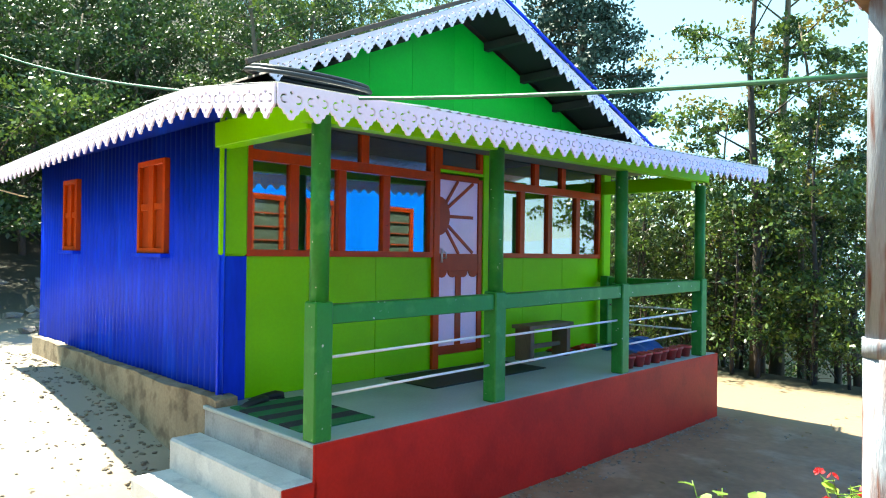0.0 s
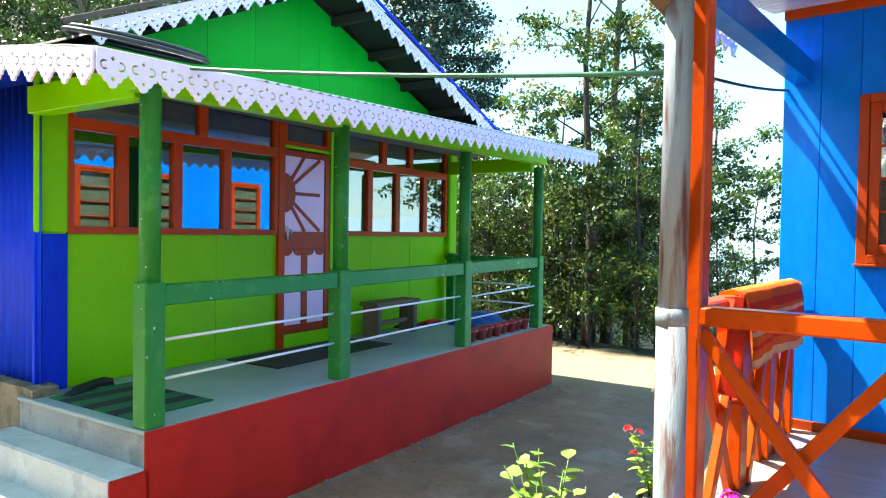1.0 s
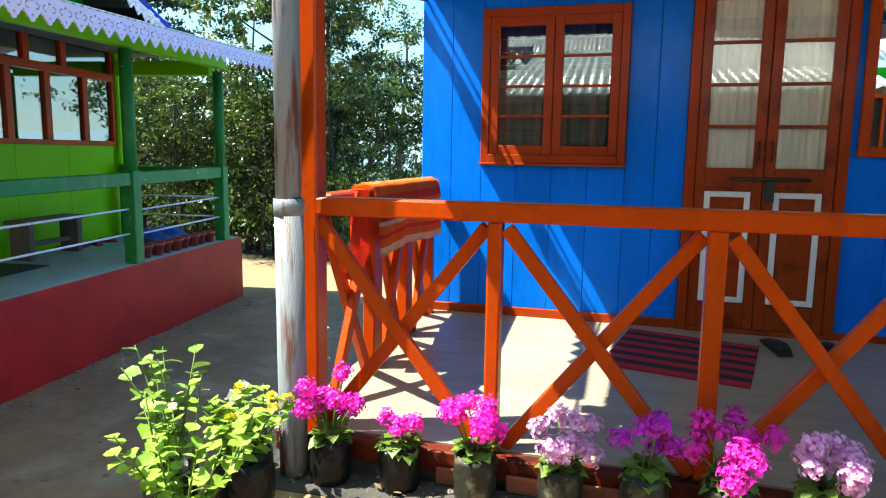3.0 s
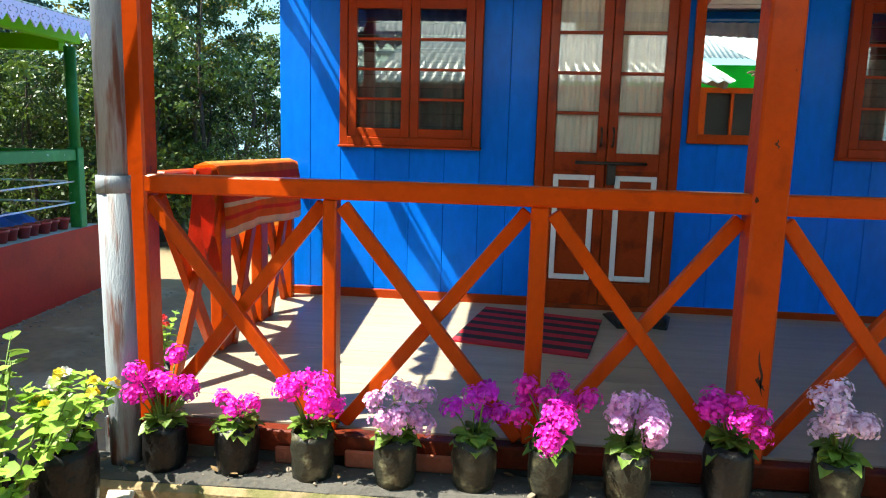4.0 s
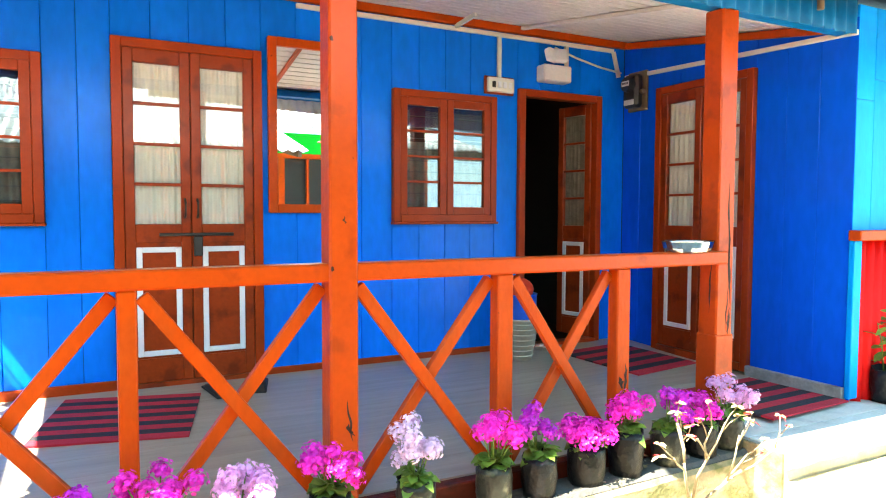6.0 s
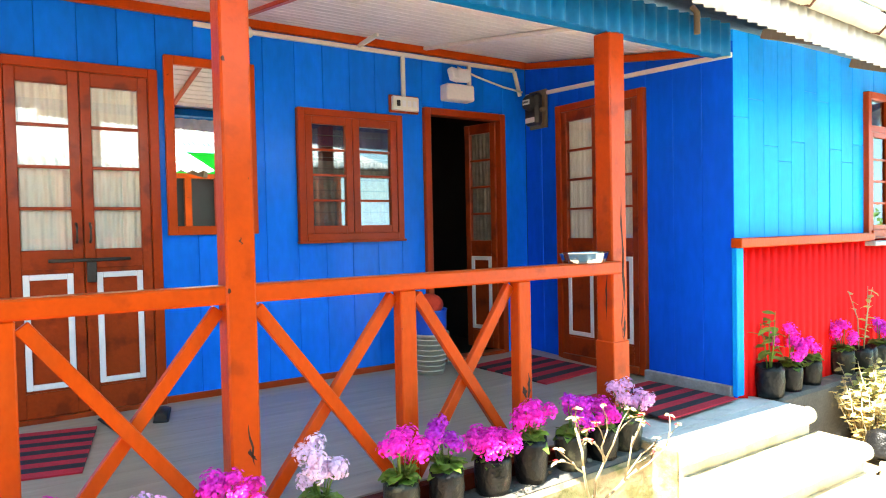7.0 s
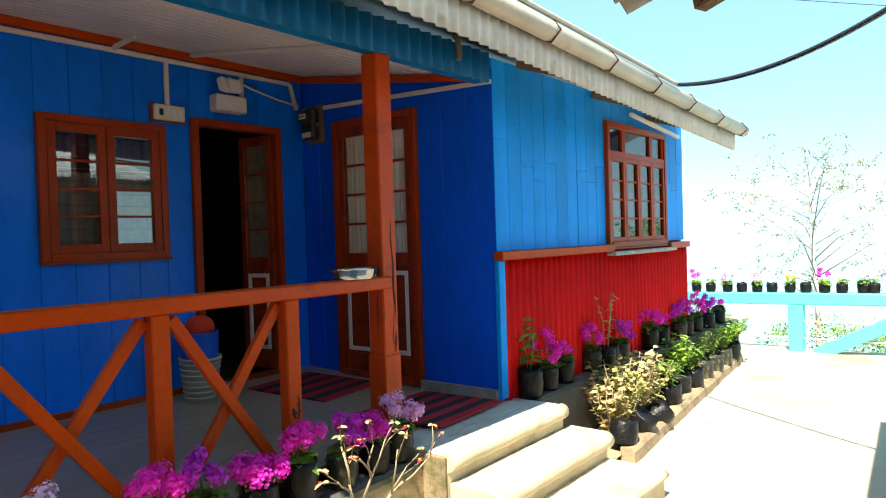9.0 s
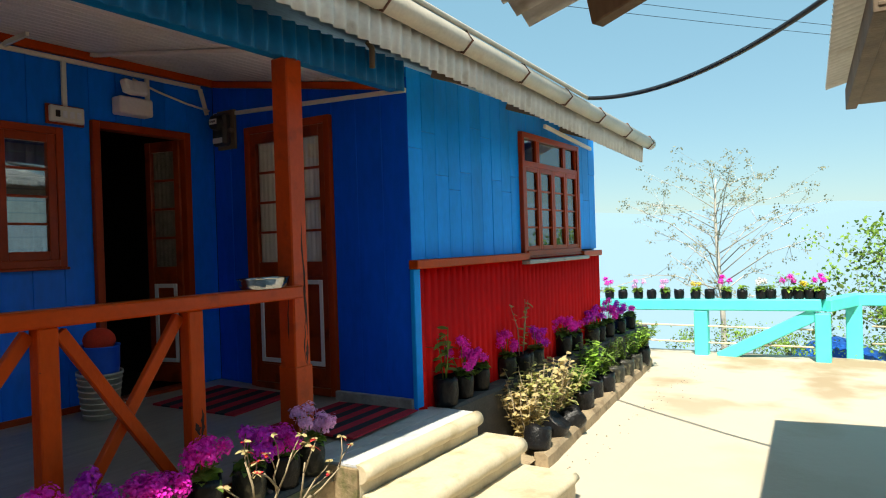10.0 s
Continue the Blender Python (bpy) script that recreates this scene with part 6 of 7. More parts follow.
PR = {
    "m1": primula("potted_primula", 1, MAGENTA, BLACK, "magenta primula in a black poly bag", 12, 0.13, 0.26),
    "m2": primula("potted_primula", 2, MAGENTA, GREYBAG, "magenta primula in a dusty poly bag", 9, 0.10, 0.24),
    "m3": primula("potted_primula", 3, MAGENTA, GREYBAG, "wide magenta primula in a dusty poly bag", 15, 0.19, 0.25),
    "m4": primula("potted_primula", 14, MAGENTA, BLACK, "deep magenta primula in a tall black poly bag", 9, 0.10, 0.17, 0.078, 0.20),
    "m5": primula("potted_primula", 15, MAGENTA, BLACK, "broad magenta primula in a black poly bag", 13, 0.11, 0.12, 0.082, 0.17),
    "p3": primula("potted_primula", 16, WHITISH, GREYBAG, "whitish lilac primula in a dusty poly bag", 10, 0.085, 0.23),
    "v1": primula("potted_primula", 4, PURPLEP, BLACK, "violet primula in a black poly bag", 8, 0.10, 0.20),
    "v2": primula("potted_primula", 5, PURPLEP, GREYBAG, "violet primula in a dusty poly bag", 6, 0.10, 0.19),
    "p1": primula("potted_primula", 6, PINKP, GREYBAG, "pale pink primula in a dusty poly bag", 11, 0.10, 0.19),
    "p2": primula("potted_primula", 7, PINKP, GREYBAG, "lilac pink primula in a dusty poly bag", 10, 0.115, 0.17),
    "s1": primula("potted_primula", 8, MAGENTA, BLACK, "sparse magenta primula in a black poly bag", 3, 0.07, 0.15),
}
row = ((-0.085, "m1"), (0.182, "s1"), (0.462, "m2"), (0.758, "p2"), (1.03, "v2"), (1.288, "m3"), (1.538, "p1"), (1.863, "m4"), (2.205, "p3"), (2.55, "m2"), (2.765, "v1"), (3.02, "m5"), (3.24, "m4"), (3.49, "v2"), (3.715, "m5"), (3.905, "p2"))
rng = random.Random(11)
for x, k in row:
    place(PR[k], pose(x, -2.035 + rng.uniform(-0.012, 0.012), ledge_z(x) - 0.002, 0, 0, rng.uniform(0, 360)))
# along the wing wall
for i, (x, k) in enumerate(((5.47, "m1"), (5.74, "s1"), (6.22, "m2"), (6.70, "v2"), (7.38, "m4"), (7.70, "m5"), (8.12, "v2"), (8.36, "v1"), (8.70, "m1"), (9.02, "v1"), (9.45, "s1"))):
    place(PR[k], pose(x, -2.035 + 0.015 * (i % 3), -0.024, 0, 0, 47 * i))
for x in (6.48,):
    b = part("empty_bag", poly_bag(0.075, 0.17, random.Random(int(x * 100))), BLACK)
    b.matrix_basis = pose(x, -2.04, -0.022)
    tagged(b, "black poly bag of bare soil on the wing plinth", "bag", "bags on the plinth")


def leafy(name, seed, leafm, bag, label, stems=7, height=0.35, spread=0.12, leaves=11, size=0.07, r=0.09, h=0.2, stemm=None, tips=None, group="", width=0.8):
    """A bagged plant of several leafy stems."""
    rng = random.Random(seed)
    t = thing(name, pose(0, 0, 0), label, "potted plant", group)
    if bag:
        part("bag", poly_bag(r, h, rng), bag, t, "crumpled poly bag pot")
    bs, bl, bt = bmesh.new(), bmesh.new(), bmesh.new()
    for i in range(stems):
        a, q = rng.uniform(0, 2 * math.pi), spread * rng.uniform(0.3, 1)
        tip = Vector((q * math.cos(a), q * math.sin(a), h + height * rng.uniform(0.6, 1.0)))
        base = Vector((0.02 * math.cos(a), 0.02 * math.sin(a), h - 0.03 if bag else 0))
        mid = base.lerp(tip, 0.5) + Vector((rng.uniform(-0.03, 0.03), rng.uniform(-0.03, 0.03), 0.02))
        add_tube(bs, [base, mid, tip], [0.005, 0.004, 0.002], 5)
        for k in range(leaves):
            s = (k + 1.5) / (leaves + 1)
            p = base.lerp(mid, s * 2) if s < 0.5 else mid.lerp(tip, s * 2 - 1)
            b = rng.uniform(0, 2 * math.pi)
            leaf_faces(bl, p, (math.cos(b), math.sin(b), rng.uniform(-0.1, 0.7)), size * rng.uniform(0.6, 1.1), size * width * rng.uniform(0.6, 1.0), 0, rng.uniform(0.1, 0.5), rng.uniform(-0.6, 0.6))
        if tips and i % 2 == 0:
            for k in range(4):
                n = Vector((rng.gauss(0, 1), rng.gauss(0, 1), 1)).normalized()
                floret(bt, tip + n * 0.018, n, 0.019, 0, 5, rng.uniform(0, 2))
    tagged(part("stemwork", bs, stemm or LEAF_P, t, "thin stems"), kind="stuff")
    tagged(part("foliage", bl, leafm, t), kind="stuff")
    if tips:
        tagged(part("blossom", bt, tips, t, "small open flowers"), kind="stuff")
    else:
        bt.free()
    return t


leafy("geranium", 21, LEAF_L, BLACK, "yellow-green geranium in a black poly bag", 14, 0.46, 0.26, 12, 0.060, 0.11, 0.24, group="plants at the porch corner", width=1.1).matrix_basis = pose(-0.36, -2.52, -0.38)
leafy("geranium", 22, LEAF_P, BLACK, "green pelargonium with rounded leaves by the pipe", 9, 0.46, 0.18, 10, 0.065, 0.10, 0.22, group="plants at the porch corner", width=1.1).matrix_basis = pose(-0.62, -2.24, -0.33)
leafy("pansy", 23, LEAF_L, BLACK, "pansy with yellow and white flowers in a black bag", 12, 0.20, 0.15, 9, 0.065, 0.10, 0.24, tips=YELLOWP, group="plants at the porch corner", width=0.9).matrix_basis = pose(-0.27, -2.32, -0.21)
leafy("white_pansy", 24, LEAF_L, BLACK, "small plant with white flowers beside the pipe", 6, 0.16, 0.08, 7, 0.055, 0.08, 0.22, tips=WHITEP, group="plants at the porch corner").matrix_basis = pose(-0.38, -2.13, -0.19)
leafy("ground_herb", 25, LEAF_P, None, "low green herbs growing at the foot of the ledge", 26, 0.32, 0.42, 8, 0.05, 0.1, 0.0, group="plants at the porch corner").matrix_basis = pose(-0.35, -2.75, -0.80)
leafy("leafy_plant", 26, LEAF_L, None, "yellow-green leafy plant growing before the ledge", 14, 0.42, 0.20, 9, 0.085, 0.1, 0.0, width=0.35).matrix_basis = pose(3.05, -2.56, -0.60)
leafy("red_flower_plant", 27, LEAF_L, BLACK, "leafy plant with red flowers behind the end railing", 9, 0.34, 0.15, 8, 0.07, 0.09, 0.2, tips=REDP).matrix_basis = pose(-0.75, -0.9, -0.42)
for k, (a, b, w) in enumerate((((-0.36, -2.16, -0.22), (-0.26, -2.66, -0.76), 0.10), ((-0.18, -2.16, -0.21), (-0.12, -2.62, -0.74), 0.09))):
    tagged(beam("loose_board", a, b, w, 0.02, PALEBOARD, None, "", 0.004), "pale weathered board leaning on the pot ledge", "board", "loose boards")
bare = thing("bare_shrub", pose(3.22, -2.40, -0.55), "bare pale shrub with a few cream leaves and red bracts", "shrub")
rng = random.Random(31)
bs, bl, br = bmesh.new(), bmesh.new(), bmesh.new()
def branch(p, d, length, r, depth):
    q = p + d * length
    m = p.lerp(q, 0.5) + Vector((rng.uniform(-1, 1), rng.uniform(-1, 1), rng.uniform(-0.3, 0.6))) * length * 0.10
    add_tube(bs, [p, m, q], [r, r * 0.85, r * 0.65], 6)
    if depth == 0:
        for k in range(5):
            a = rng.uniform(0, 6.28)
            leaf_faces(bl if rng.random() < 0.75 else br, q, (math.cos(a), math.sin(a), rng.uniform(-0.2, 0.8)), rng.uniform(0.018, 0.036), 0.016, 0, 0.4, rng.uniform(-0.8, 0.8))
        return
    for k in range(3 if depth > 1 else 2):
        nd = (d + Vector((rng.uniform(-0.8, 0.8), rng.uniform(-0.6, 0.6), rng.uniform(-0.25, 0.7)))).normalized()
        branch(m.lerp(q, rng.uniform(0.3, 1.0)), nd, length * rng.uniform(0.5, 0.72), r * 0.62, depth - 1)
branch(Vector((0, 0, 0)), Vector((0.12, 0.0, 1)).normalized(), 0.48, 0.012, 3)
tagged(part("branchwork", bs, TWIG, bare), kind="stuff")
tagged(part("foliage", bl, LEAF_DRY, bare, "cream dry leaves"), kind="stuff")
tagged(part("bract", br, REDP, bare, "red bracts"), kind="stuff")

DRYBROWN = mat("dry_brown_leaf", (0.20, 0.12, 0.05), 0.8, 0.35, 12, 60, 0.1)
LEAF_DL = mat("dry_green_leaf", (0.36, 0.36, 0.12), 0.6, 0.3, 12, 60, 0.1, translucent=0.3)
# planting bed of the wing
leafy("rubber_plant", 41, LEAF_P, BLACK, "young broad-leaved plant in a black poly bag", 3, 0.40, 0.13, 7, 0.13, 0.085, 0.19, width=0.45).matrix_basis = pose(5.24, -2.035, -0.024)
leafy("thin_shrub", 47, LEAF_DL, BLACK, "thin straggling shrub in a black bag by the red wall", 3, 0.52, 0.14, 6, 0.07, 0.075, 0.17, stemm=TWIG).matrix_basis = pose(6.40, -2.045, -0.024)
for i, (x, y, n, hh, sp) in enumerate(((5.92, -2.30, 30, 0.50, 0.20), (6.18, -2.25, 38, 0.58, 0.24), (6.48, -2.24, 38, 0.60, 0.26), (6.84, -2.22, 28, 0.50, 0.22))):
    leafy("dry_shrub", 42 + i, LEAF_DRY if i % 2 == 0 else LEAF_DL, None, "dry cream-leaved shrub in the planting bed", n, hh, sp, 14, 0.062, stemm=TWIG, width=0.95, h=0.0, group="dry shrubs by the wing").matrix_basis = pose(x, y, -0.47)
for i, (nm, x, y, mt_, bag, n, hh, sp, sz, wd, lab) in enumerate((
        ("bedding_plant", 7.55, -2.20, LEAF_L, BLACK, 18, 0.36, 0.20, 0.065, 0.8, "bright yellow-green plant in the planting bed"),
        ("bedding_plant", 7.10, -2.27, LEAF_P, BLACK, 24, 0.20, 0.16, 0.10, 0.16, "feathery bright green plant in a black bag"),
        ("bedding_plant", 7.85, -2.22, LEAF_P, BLACK, 12, 0.22, 0.14, 0.06, 0.5, "green plant in a black bag on the planting bed"),
        ("bedding_plant", 8.30, -2.17, LEAF_P, GREYBAG, 20, 0.30, 0.16, 0.065, 0.22, "feathery green plant in a grey bag"),
        ("bedding_plant", 8.72, -2.15, LEAF_P, GREYBAG, 16, 0.26, 0.15, 0.06, 0.3, "green plant in a large grey bag"),
        ("bedding_plant", 9.12, -2.13, LEAF_L, GREYBAG, 30, 0.32, 0.28, 0.055, 0.8, "round yellow-green shrub in a grey bag"),
        ("bedding_plant", 9.55, -2.10, LEAF_L, BLACK, 30, 0.32, 0.28, 0.055, 0.8, "round yellow-green shrub in a black bag"))):
    leafy(nm, 140 + i, mt_, bag, lab, n, hh, sp, 13, sz, 0.13, 0.22, group="plants in the bed", width=wd).matrix_basis = pose(x, y, -0.475)
for i, (x, y, tilt) in enumerate(((6.18, -2.36, 35), (6.52, -2.35, 60), (5.80, -2.44, 20))):
    b = part("empty_bag", poly_bag(0.10, 0.17, random.Random(50 + i)), BLACK)
    b.matrix_basis = pose(x, y, -0.44, tilt, 8, 40 * i)
    tagged(b, "crumpled black poly bag on the planting bed", "bag", "empty bags")
# pots on the far railing
FP = [primula("railing_flower", 60, MAGENTA, BLACK, "magenta flower in a black bag on the turquoise rail", 3, 0.08, 0.20, 0.065, 0.12, LEAF_L, "pots on the far railing"),
      primula("railing_flower", 61, PINKP, BLACK, "pink flower in a black bag on the turquoise rail", 3, 0.08, 0.17, 0.065, 0.12, LEAF_L, "pots on the far railing"),
      primula("railing_flower", 62, YELLOWP, BLACK, "yellow flower in a black bag on the turquoise rail", 2, 0.07, 0.12, 0.065, 0.12, LEAF_L, "pots on the far railing"),
      leafy("railing_plant", 63, LEAF_L, BLACK, "small green plant in a black bag on the turquoise rail", 5, 0.07, 0.06, 8, 0.05, 0.065, 0.12, group="pots on the far railing")]
FP.append(tagged(part("railing_bag", poly_bag(0.065, 0.13, random.Random(64)), BLACK), "black poly bag of bare soil on the turquoise rail", "bag", "pots on the far railing"))
FP.append(primula("railing_flower", 65, WHITEP, BLACK, "white flower in a black bag on the turquoise rail", 4, 0.09, 0.14, 0.065, 0.12, LEAF_L, "pots on the far railing"))
for i, (y, k) in enumerate(((-1.30, 0), (-1.49, 3), (-1.71, 1), (-1.90, 4), (-2.09, 1), (-2.27, 4), (-2.49, 2), (-2.67, 4), (-2.88, 0), (-3.075, 3), (-3.30, 5), (-3.41, 3), (-3.60, 0), (-3.73, 2), (-3.855, 3), (-3.97, 0))):
    place(FP[k], pose(FX + 0.01 * (i % 3), y, 0.174 + 0.0157 * (0.6 - y), 0, 0, 40 * i))


# ---- loose stones ----
def gravel(name, spots, label):
    """Many small rough stones lying on the ground."""
    bm = bmesh.new()
    rg = random.Random(name)
    for x, y, r in spots:
        z = ground_z(x, y)
        got = bmesh.ops.create_icosphere(bm, subdivisions=1, radius=r, matrix=Matrix.Translation((x, y, z + r * 0.2)) @ Matrix.Rotation(rg.uniform(0, 6), 4, "Z") @ Matrix.Diagonal((1.2, 0.9, 0.6, 1)))
        for v in got["verts"]:
            v.co += Vector((rg.uniform(-1, 1), rg.uniform(-1, 1), rg.uniform(-1, 1))) * r * 0.25
    return tagged(part(name, bm, GRAVEL), label, "gravel", kind="stuff")


rg = random.Random(9)
spots = []
for i in range(420):
    p = GM @ Vector((6.0 * rg.random(), -0.03 - 0.32 * rg.random() ** 2.2, 0))
    spots.append((p.x, p.y, rg.uniform(0.006, 0.022)))
for i in range(260):
    spots.append((rg.uniform(-4.2, -0.6), rg.uniform(-2.2, 6.0), rg.uniform(0.004, 0.012)))
for i in range(260):
    p = GM @ Vector((-0.02 - 0.5 * rg.random() ** 1.6, 1.4 + 4.7 * rg.random(), 0))
    spots.append((p.x, p.y, rg.uniform(0.006, 0.028)))
gravel("yard_gravel", spots, "grey grit and small stones on the yard")
spots = [(rg.uniform(-9.5, -3.9), rg.uniform(-4.6, -2.75), rg.uniform(0.004, 0.013)) for i in range(420)]
spots += [(rg.uniform(-15, -11), rg.uniform(-3, 1), rg.uniform(0.05, 0.22)) for i in range(120)]
gravel("bank_stones", spots, "pale stones and rubble beside the green house")
spots = [(rg.uniform(5.4, 10.2), -2.72 + 0.03 * rg.gauss(0, 3), rg.uniform(0.003, 0.008)) for i in range(90)]
ledge_rng = random.Random(14)
bm = bmesh.new()
for i in range(190):
    r = ledge_rng.uniform(0.003, 0.009) if i > 8 else ledge_rng.uniform(0.012, 0.02)
    p = Matrix.Translation((lx := ledge_rng.uniform(-0.45, 3.9), ledge_rng.uniform(-2.11, -1.97), ledge_z(lx) + r * 0.35)) @ Matrix.Rotation(ledge_rng.uniform(0, 6), 4, "Z") @ Matrix.Diagonal((1.3, 0.9, 0.6, 1))
    got = bmesh.ops.create_icosphere(bm, subdivisions=1, radius=r, matrix=p)
    for v in got["verts"]:
        v.co += Vector((ledge_rng.uniform(-1, 1), ledge_rng.uniform(-1, 1), ledge_rng.uniform(-1, 1))) * r * 0.3
tagged(part("ledge_rubble", bm, GRAVEL), "small crumbs and stones on the pot ledge", "rubble", kind="stuff")
bm = bmesh.new()
for i in range(45):
    a = ledge_rng.uniform(0, 6.28)
    leaf_faces(bm, (lx := ledge_rng.uniform(-0.45, 3.9), ledge_rng.uniform(-2.11, -1.97), ledge_z(lx) + 0.012 + ledge_rng.uniform(0, 0.008)), (math.cos(a), math.sin(a), ledge_rng.uniform(-0.05, 0.3)), ledge_rng.uniform(0.02, 0.05), ledge_rng.uniform(0.012, 0.022), 0, 0.2, ledge_rng.uniform(-0.5, 0.5))
for i in range(230):
    a = ledge_rng.uniform(0, 6.28)
    if i < 70:
        x, y = ledge_rng.uniform(-9.5, -3.4), ledge_rng.uniform(-4.2, -2.5)
    else:
        x, y = ledge_rng.uniform(-3.0, -0.6), ledge_rng.uniform(-2.6, 5.5)
    leaf_faces(bm, (x, y, ground_z(x, y) + 0.012), (math.cos(a), math.sin(a), ledge_rng.uniform(0.0, 0.3)), ledge_rng.uniform(0.03, 0.07), ledge_rng.uniform(0.015, 0.03), 0, 0.2, ledge_rng.uniform(-0.5, 0.5))
tagged(part("leaf_litter", bm, DRYBROWN), "scattered dry brown leaves on ledge and yard", "leaf litter", kind="stuff")
gravel("path_grit", spots, "brown grit along the planting bed kerb")

# ---- trees ----
def leaf_cloud(centres, per, radius, size, rng_np, flat=0.6):
    """Vertices and quads of many small leaves round branch ends."""
    c = np.repeat(np.asarray(centres, float), per, 0)
    n = len(c)
    off = rng_np.normal(0, 1, (n, 3)) * radius * 0.5
    off[:, 2] *= flat
    c = c + off
    a = rng_np.normal(0, 1, (n, 3)); a[:, 2] -= 0.4
    a /= np.linalg.norm(a, axis=1)[:, None]
    b = np.cross(a, rng_np.normal(0, 1, (n, 3)))
    b /= np.linalg.norm(b, axis=1)[:, None] + 1e-9
    L = size * rng_np.uniform(0.6, 1.2, n)[:, None]
    w = L * 0.30
    v = np.stack([c, c + a * L * 0.5 + b * w, c + a * L, c + a * L * 0.5 - b * w], 1).reshape(-1, 3)
    f = np.arange(4 * n).reshape(-1, 4)
    return v, f


def tree(name, seed, height, spread, leafm, label, leaves=5000, size=0.13, trunk=0.14, first=0.3, limbs=15, conifer=False, second=None, bark=None, category="tree", droop=0.0, clump=0.30):
    rng, rn = random.Random(seed), np.random.RandomState(seed)
    t = thing(name, pose(0, 0, 0), label, category)
    bm = bmesh.new()
    pts = [Vector((0.12 * math.sin(k * 0.9 + seed) * k / 6, 0.12 * math.cos(k * 0.7 + seed) * k / 6, height * k / 8)) for k in range(9)]
    add_tube(bm, pts, [trunk * (1 - 0.9 * k / 8) + 0.012 for k in range(9)], 9)
    tips = []
    for i in range(limbs):
        s = first + (0.98 - first) * (i + rng.random() * 0.6) / limbs
        k = min(7, int(s * 8))
        p = pts[k].lerp(pts[k + 1], s * 8 - k)
        a = i * 2.4 + rng.uniform(-0.4, 0.4)
        reach = spread * ((1 - s) * 1.0 + 0.05 if conifer else (0.35 + 0.9 * math.sin(math.pi * min(1, (s - first) / (1 - first) * 0.85 + 0.12)))) * rng.uniform(0.7, 1.15)
        up = rng.uniform(-0.15, 0.1) if conifer else rng.uniform(0.15, 0.75) - droop
        q = p + Vector((math.cos(a), math.sin(a), up)) * reach
        m = p.lerp(q, 0.5) + Vector((0, 0, 0.08 * reach))
        r = trunk * 0.34 * (1 - 0.7 * s)
        add_tube(bm, [p, m, q], [r, r * 0.65, r * 0.25], 5)
        tips += [q, m.lerp(q, 0.5), m]
        for j in range(3):
            e = m.lerp(q, rng.uniform(0.1, 1)) + Vector((rng.uniform(-1, 1), rng.uniform(-1, 1), rng.uniform(-0.4, 0.8))) * reach * (0.2 if conifer else 0.42)
            add_tube(bm, [m.lerp(q, 0.4), e], [r * 0.4, r * 0.12], 4, 0, False)
            tips.append(e)
    part("trunk", bm, bark or BARK, t)
    per = max(4, leaves // len(tips))
    v, f = leaf_cloud(tips, per, clump * spread * 0.5, size, rn)
    me = bpy.data.meshes.new("crown")
    me.from_pydata(v.tolist(), [], f.tolist())
    me.materials.append(leafm)
    if second:
        me.materials.append(second)
        pick = (rn.uniform(0, 1, len(f) // per + 1) < 0.4).repeat(per)[: len(f)]
        me.polygons.foreach_set("material_index", pick.astype(np.int32))
    c = new("crown", me)
    c.parent = t
    return t


DARKBARK = mat("dark_brown_bark", (0.045, 0.033, 0.025), 0.9, 0.3, 6, 40, 0.8, stretch=(1, 1, 0.3))
T = {
    "a": tree("broadleaf_tree", 1, 8.5, 1.9, LEAF_D, "tall broadleaf tree with glossy dark leaves behind the yard", 9500, 0.105, 0.13, 0.22, 24, second=LEAF_M),
    "b": tree("broadleaf_tree", 2, 9.5, 1.7, LEAF_M, "tall tree with yellowing leaves behind the yard", 10500, 0.105, 0.12, 0.18, 28, second=LEAF_Y),
    "c": tree("broadleaf_tree", 3, 6.5, 2.0, LEAF_D, "bushy dark green tree behind the yard", 9500, 0.11, 0.11, 0.12, 24, second=LEAF_D),
    "k": tree("conifer", 4, 12.0, 2.3, LEAF_C, "dark conifer standing beyond the yard", 48000, 0.11, 0.18, 0.08, 150, True, clump=0.22),
    "u": tree("understorey_bush", 5, 2.6, 1.5, LEAF_D, "leafy bush at the edge of the yard", 5200, 0.085, 0.05, 0.04, 16, second=LEAF_M, category="bush"),
    "v": tree("thin_sapling", 9, 3.2, 0.75, LEAF_M, "thin dark-stemmed sapling at the edge of the yard", 1300, 0.085, 0.030, 0.10, 22, second=LEAF_D, bark=DARKBARK, category="sapling", clump=0.5),
    "w": tree("slender_tree", 16, 8.6, 1.3, LEAF_D, "slender dark-trunked tree at the yard edge", 6500, 0.095, 0.085, 0.30, 16, second=LEAF_M, bark=DARKBARK),
    "s": tree("slender_tree", 6, 8.0, 1.1, LEAF_D, "slender tree with a thin crown at the slope", 2600, 0.14, 0.07, 0.35, 12, second=LEAF_M),
}
placed = {}


def put_tree(k, x, y, s=1.0, rz=0.0, sink=0.1):
    z = ground_z(x, y) - sink
    m = pose(x, y, z, 0, 0, rz)
    if k not in placed:
        placed[k] = T[k]
        T[k].matrix_basis = m @ Matrix.Scale(s, 4)
        return T[k]
    c = copy_thing(T[k], m)
    c.scale = (s, s, s)
    return c


rng = random.Random(77)
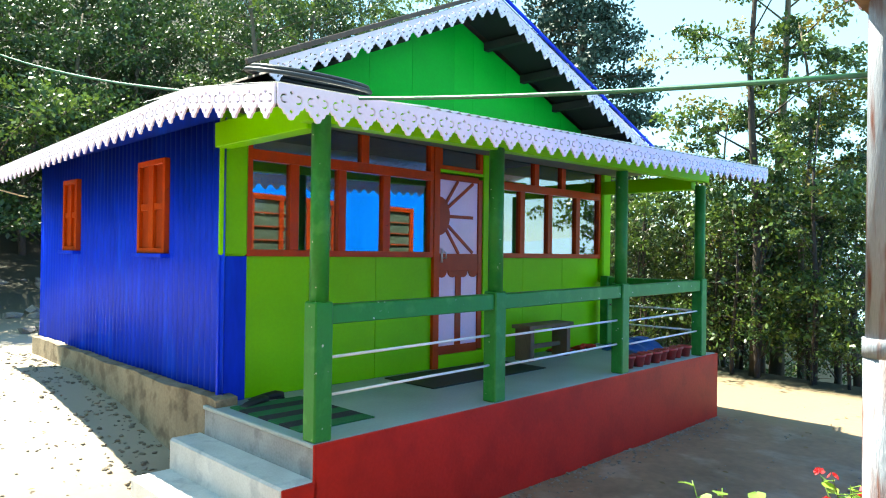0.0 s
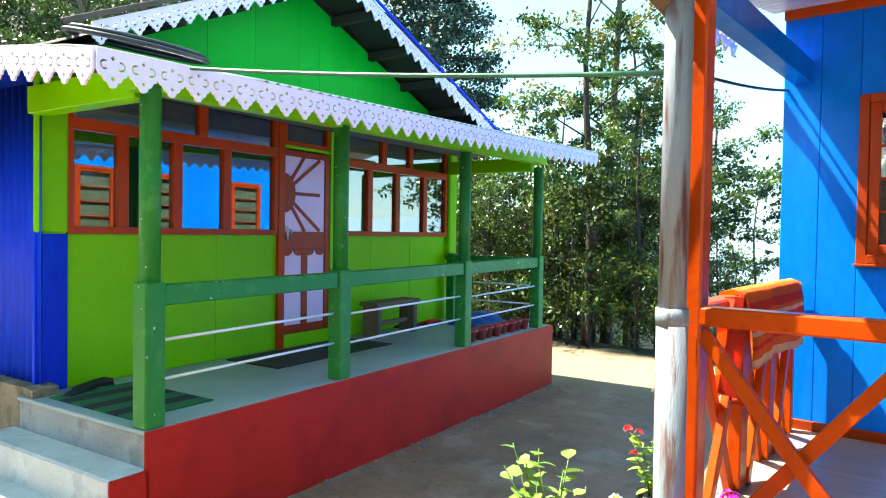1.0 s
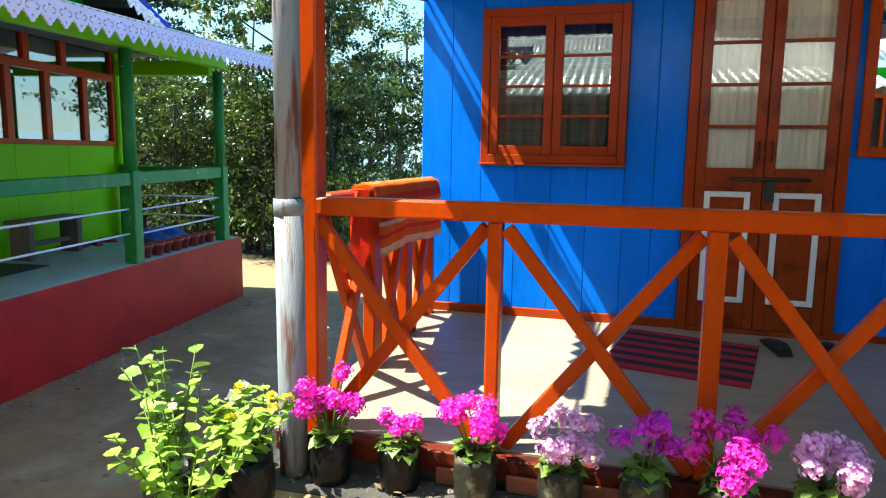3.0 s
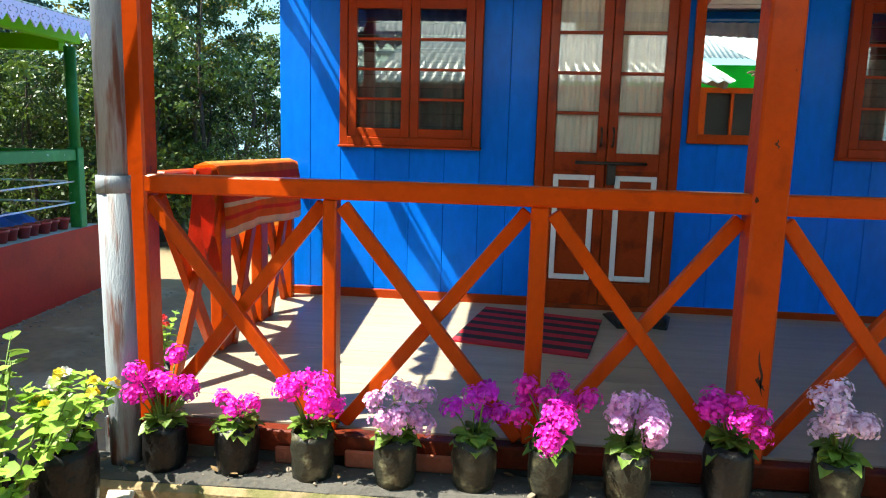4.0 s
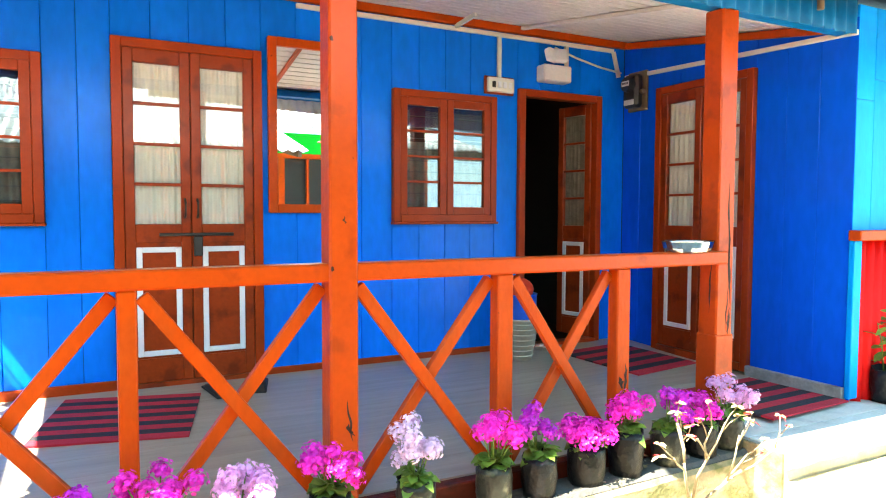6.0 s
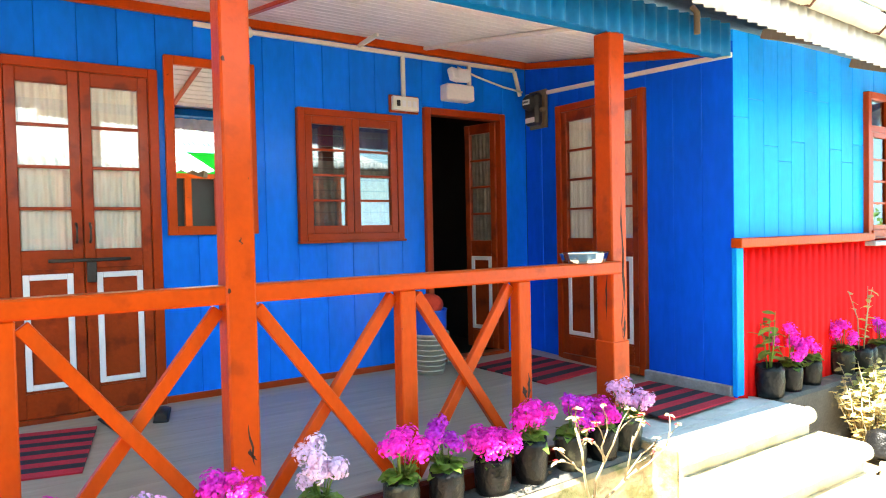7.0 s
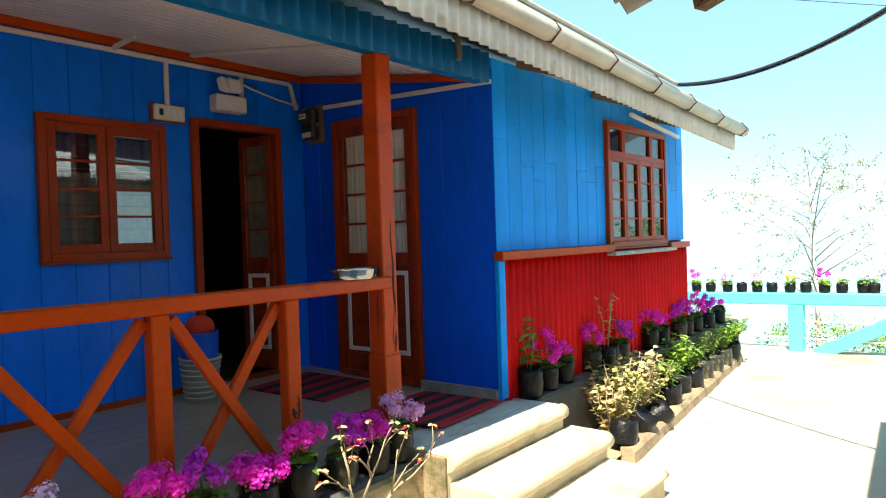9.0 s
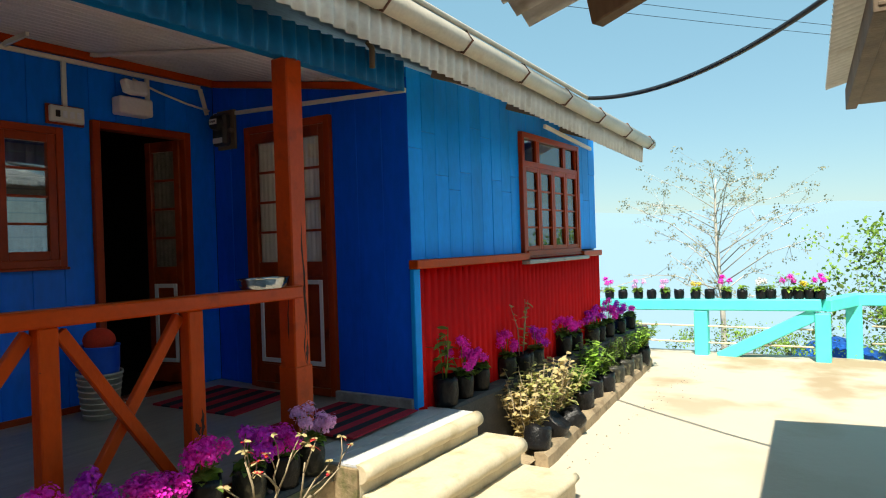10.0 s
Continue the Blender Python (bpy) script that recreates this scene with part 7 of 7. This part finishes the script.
# slope behind the yard, seen between the two houses
for k, x, y, s in (("b", -5.6, 8.6, 1.0), ("a", -9.0, 11.2, 0.48), ("a", -6.6, 12.0, 0.8), ("k", -16.0, 15.0, 1.75), ("c", -10.6, 13.0, 0.62), ("w", -5.18, 6.9, 1.0), ("w", -7.37, 6.9, 0.45), ("w", -4.27, 7.0, 0.55), ("s", -6.3, 7.9, 0.62), ("s", -7.4, 8.4, 0.5), ("s", -4.9, 8.0, 0.8), ("s", -3.6, 8.3, 0.5), ("s", -2.8, 8.8, 0.42), ("c", -8.6, 14.8, 0.75), ("c", -13.5, 17.5, 0.6), ("a", -5.2, 13.5, 0.9), ("c", -12.0, 16.0, 0.8), ("a", -14.5, 19.0, 0.7), ("c", -11.0, 18.5, 0.75), ("c", -16.5, 20.0, 0.8)):
    put_tree(k, x, y, s, rng.uniform(0, 360))
for i in range(13):
    put_tree("v", -7.6 + i * 0.42 + rng.uniform(-0.15, 0.15), 6.65 + rng.uniform(0.0, 0.9), rng.uniform(0.75, 1.15) if i < 8 else rng.uniform(0.45, 0.7), rng.uniform(0, 360))
for i in range(15):
    x = -10.0 + i * 0.42 + rng.uniform(-0.2, 0.2)
    put_tree("u" if i % 3 else "v", x, 7.6 + rng.uniform(0.0, 2.4), rng.uniform(0.8, 1.3), rng.uniform(0, 360))
# hill behind the green house
for i in range(62):
    x = -15.0 - 15 * rng.random() ** 1.2
    y = -9.5 + 26 * (i + rng.random()) / 62
    put_tree(rng.choice("ccacc"), x, y, rng.uniform(0.8, 1.15), rng.uniform(0, 360))
for i in range(22):
    put_tree("u", -14.0 - 3 * rng.random(), -9 + 22 * (i + rng.random()) / 22, rng.uniform(1.0, 1.6), rng.uniform(0, 360))
# beyond the far railing
LEAF_PALE = mat("pale_young_leaf", (0.36, 0.36, 0.24), 0.6, 0.2, 4, 40, 0.0, translucent=0.4)
T["p"] = tree("bare_tree", 8, 6.7, 2.2, LEAF_PALE, "thin pale tree with few leaves beyond the railing", 3000, 0.075, 0.10, 0.42, 34, second=LEAF_PALE, bark=PALEBOARD, clump=0.13)
T["p"].matrix_basis = pose(22.0, -0.85, -4.0)
T["g"] = tree("garden_bush", 12, 2.2, 1.2, LEAF_L, "sparse yellow-green bush below the far railing", 4200, 0.045, 0.030, 0.05, 16, second=LEAF_M, category="bush")
for x, y, s in ((12.6, -2.85, 0.95), (12.7, -3.4, 1.0), (12.5, -3.9, 0.85), (13.2, -4.6, 0.95), (13.8, -5.7, 1.5), (14.2, -6.3, 1.75), (13.0, -6.5, 1.6), (14.4, -5.75, 1.95)):
    put_tree("g", x, y, s, rng.uniform(0, 360), 0.15)

# distant ridges, their haze put in as pale blue colour and glow
HAZE = bpy.data.materials.new("painted_haze_glow")
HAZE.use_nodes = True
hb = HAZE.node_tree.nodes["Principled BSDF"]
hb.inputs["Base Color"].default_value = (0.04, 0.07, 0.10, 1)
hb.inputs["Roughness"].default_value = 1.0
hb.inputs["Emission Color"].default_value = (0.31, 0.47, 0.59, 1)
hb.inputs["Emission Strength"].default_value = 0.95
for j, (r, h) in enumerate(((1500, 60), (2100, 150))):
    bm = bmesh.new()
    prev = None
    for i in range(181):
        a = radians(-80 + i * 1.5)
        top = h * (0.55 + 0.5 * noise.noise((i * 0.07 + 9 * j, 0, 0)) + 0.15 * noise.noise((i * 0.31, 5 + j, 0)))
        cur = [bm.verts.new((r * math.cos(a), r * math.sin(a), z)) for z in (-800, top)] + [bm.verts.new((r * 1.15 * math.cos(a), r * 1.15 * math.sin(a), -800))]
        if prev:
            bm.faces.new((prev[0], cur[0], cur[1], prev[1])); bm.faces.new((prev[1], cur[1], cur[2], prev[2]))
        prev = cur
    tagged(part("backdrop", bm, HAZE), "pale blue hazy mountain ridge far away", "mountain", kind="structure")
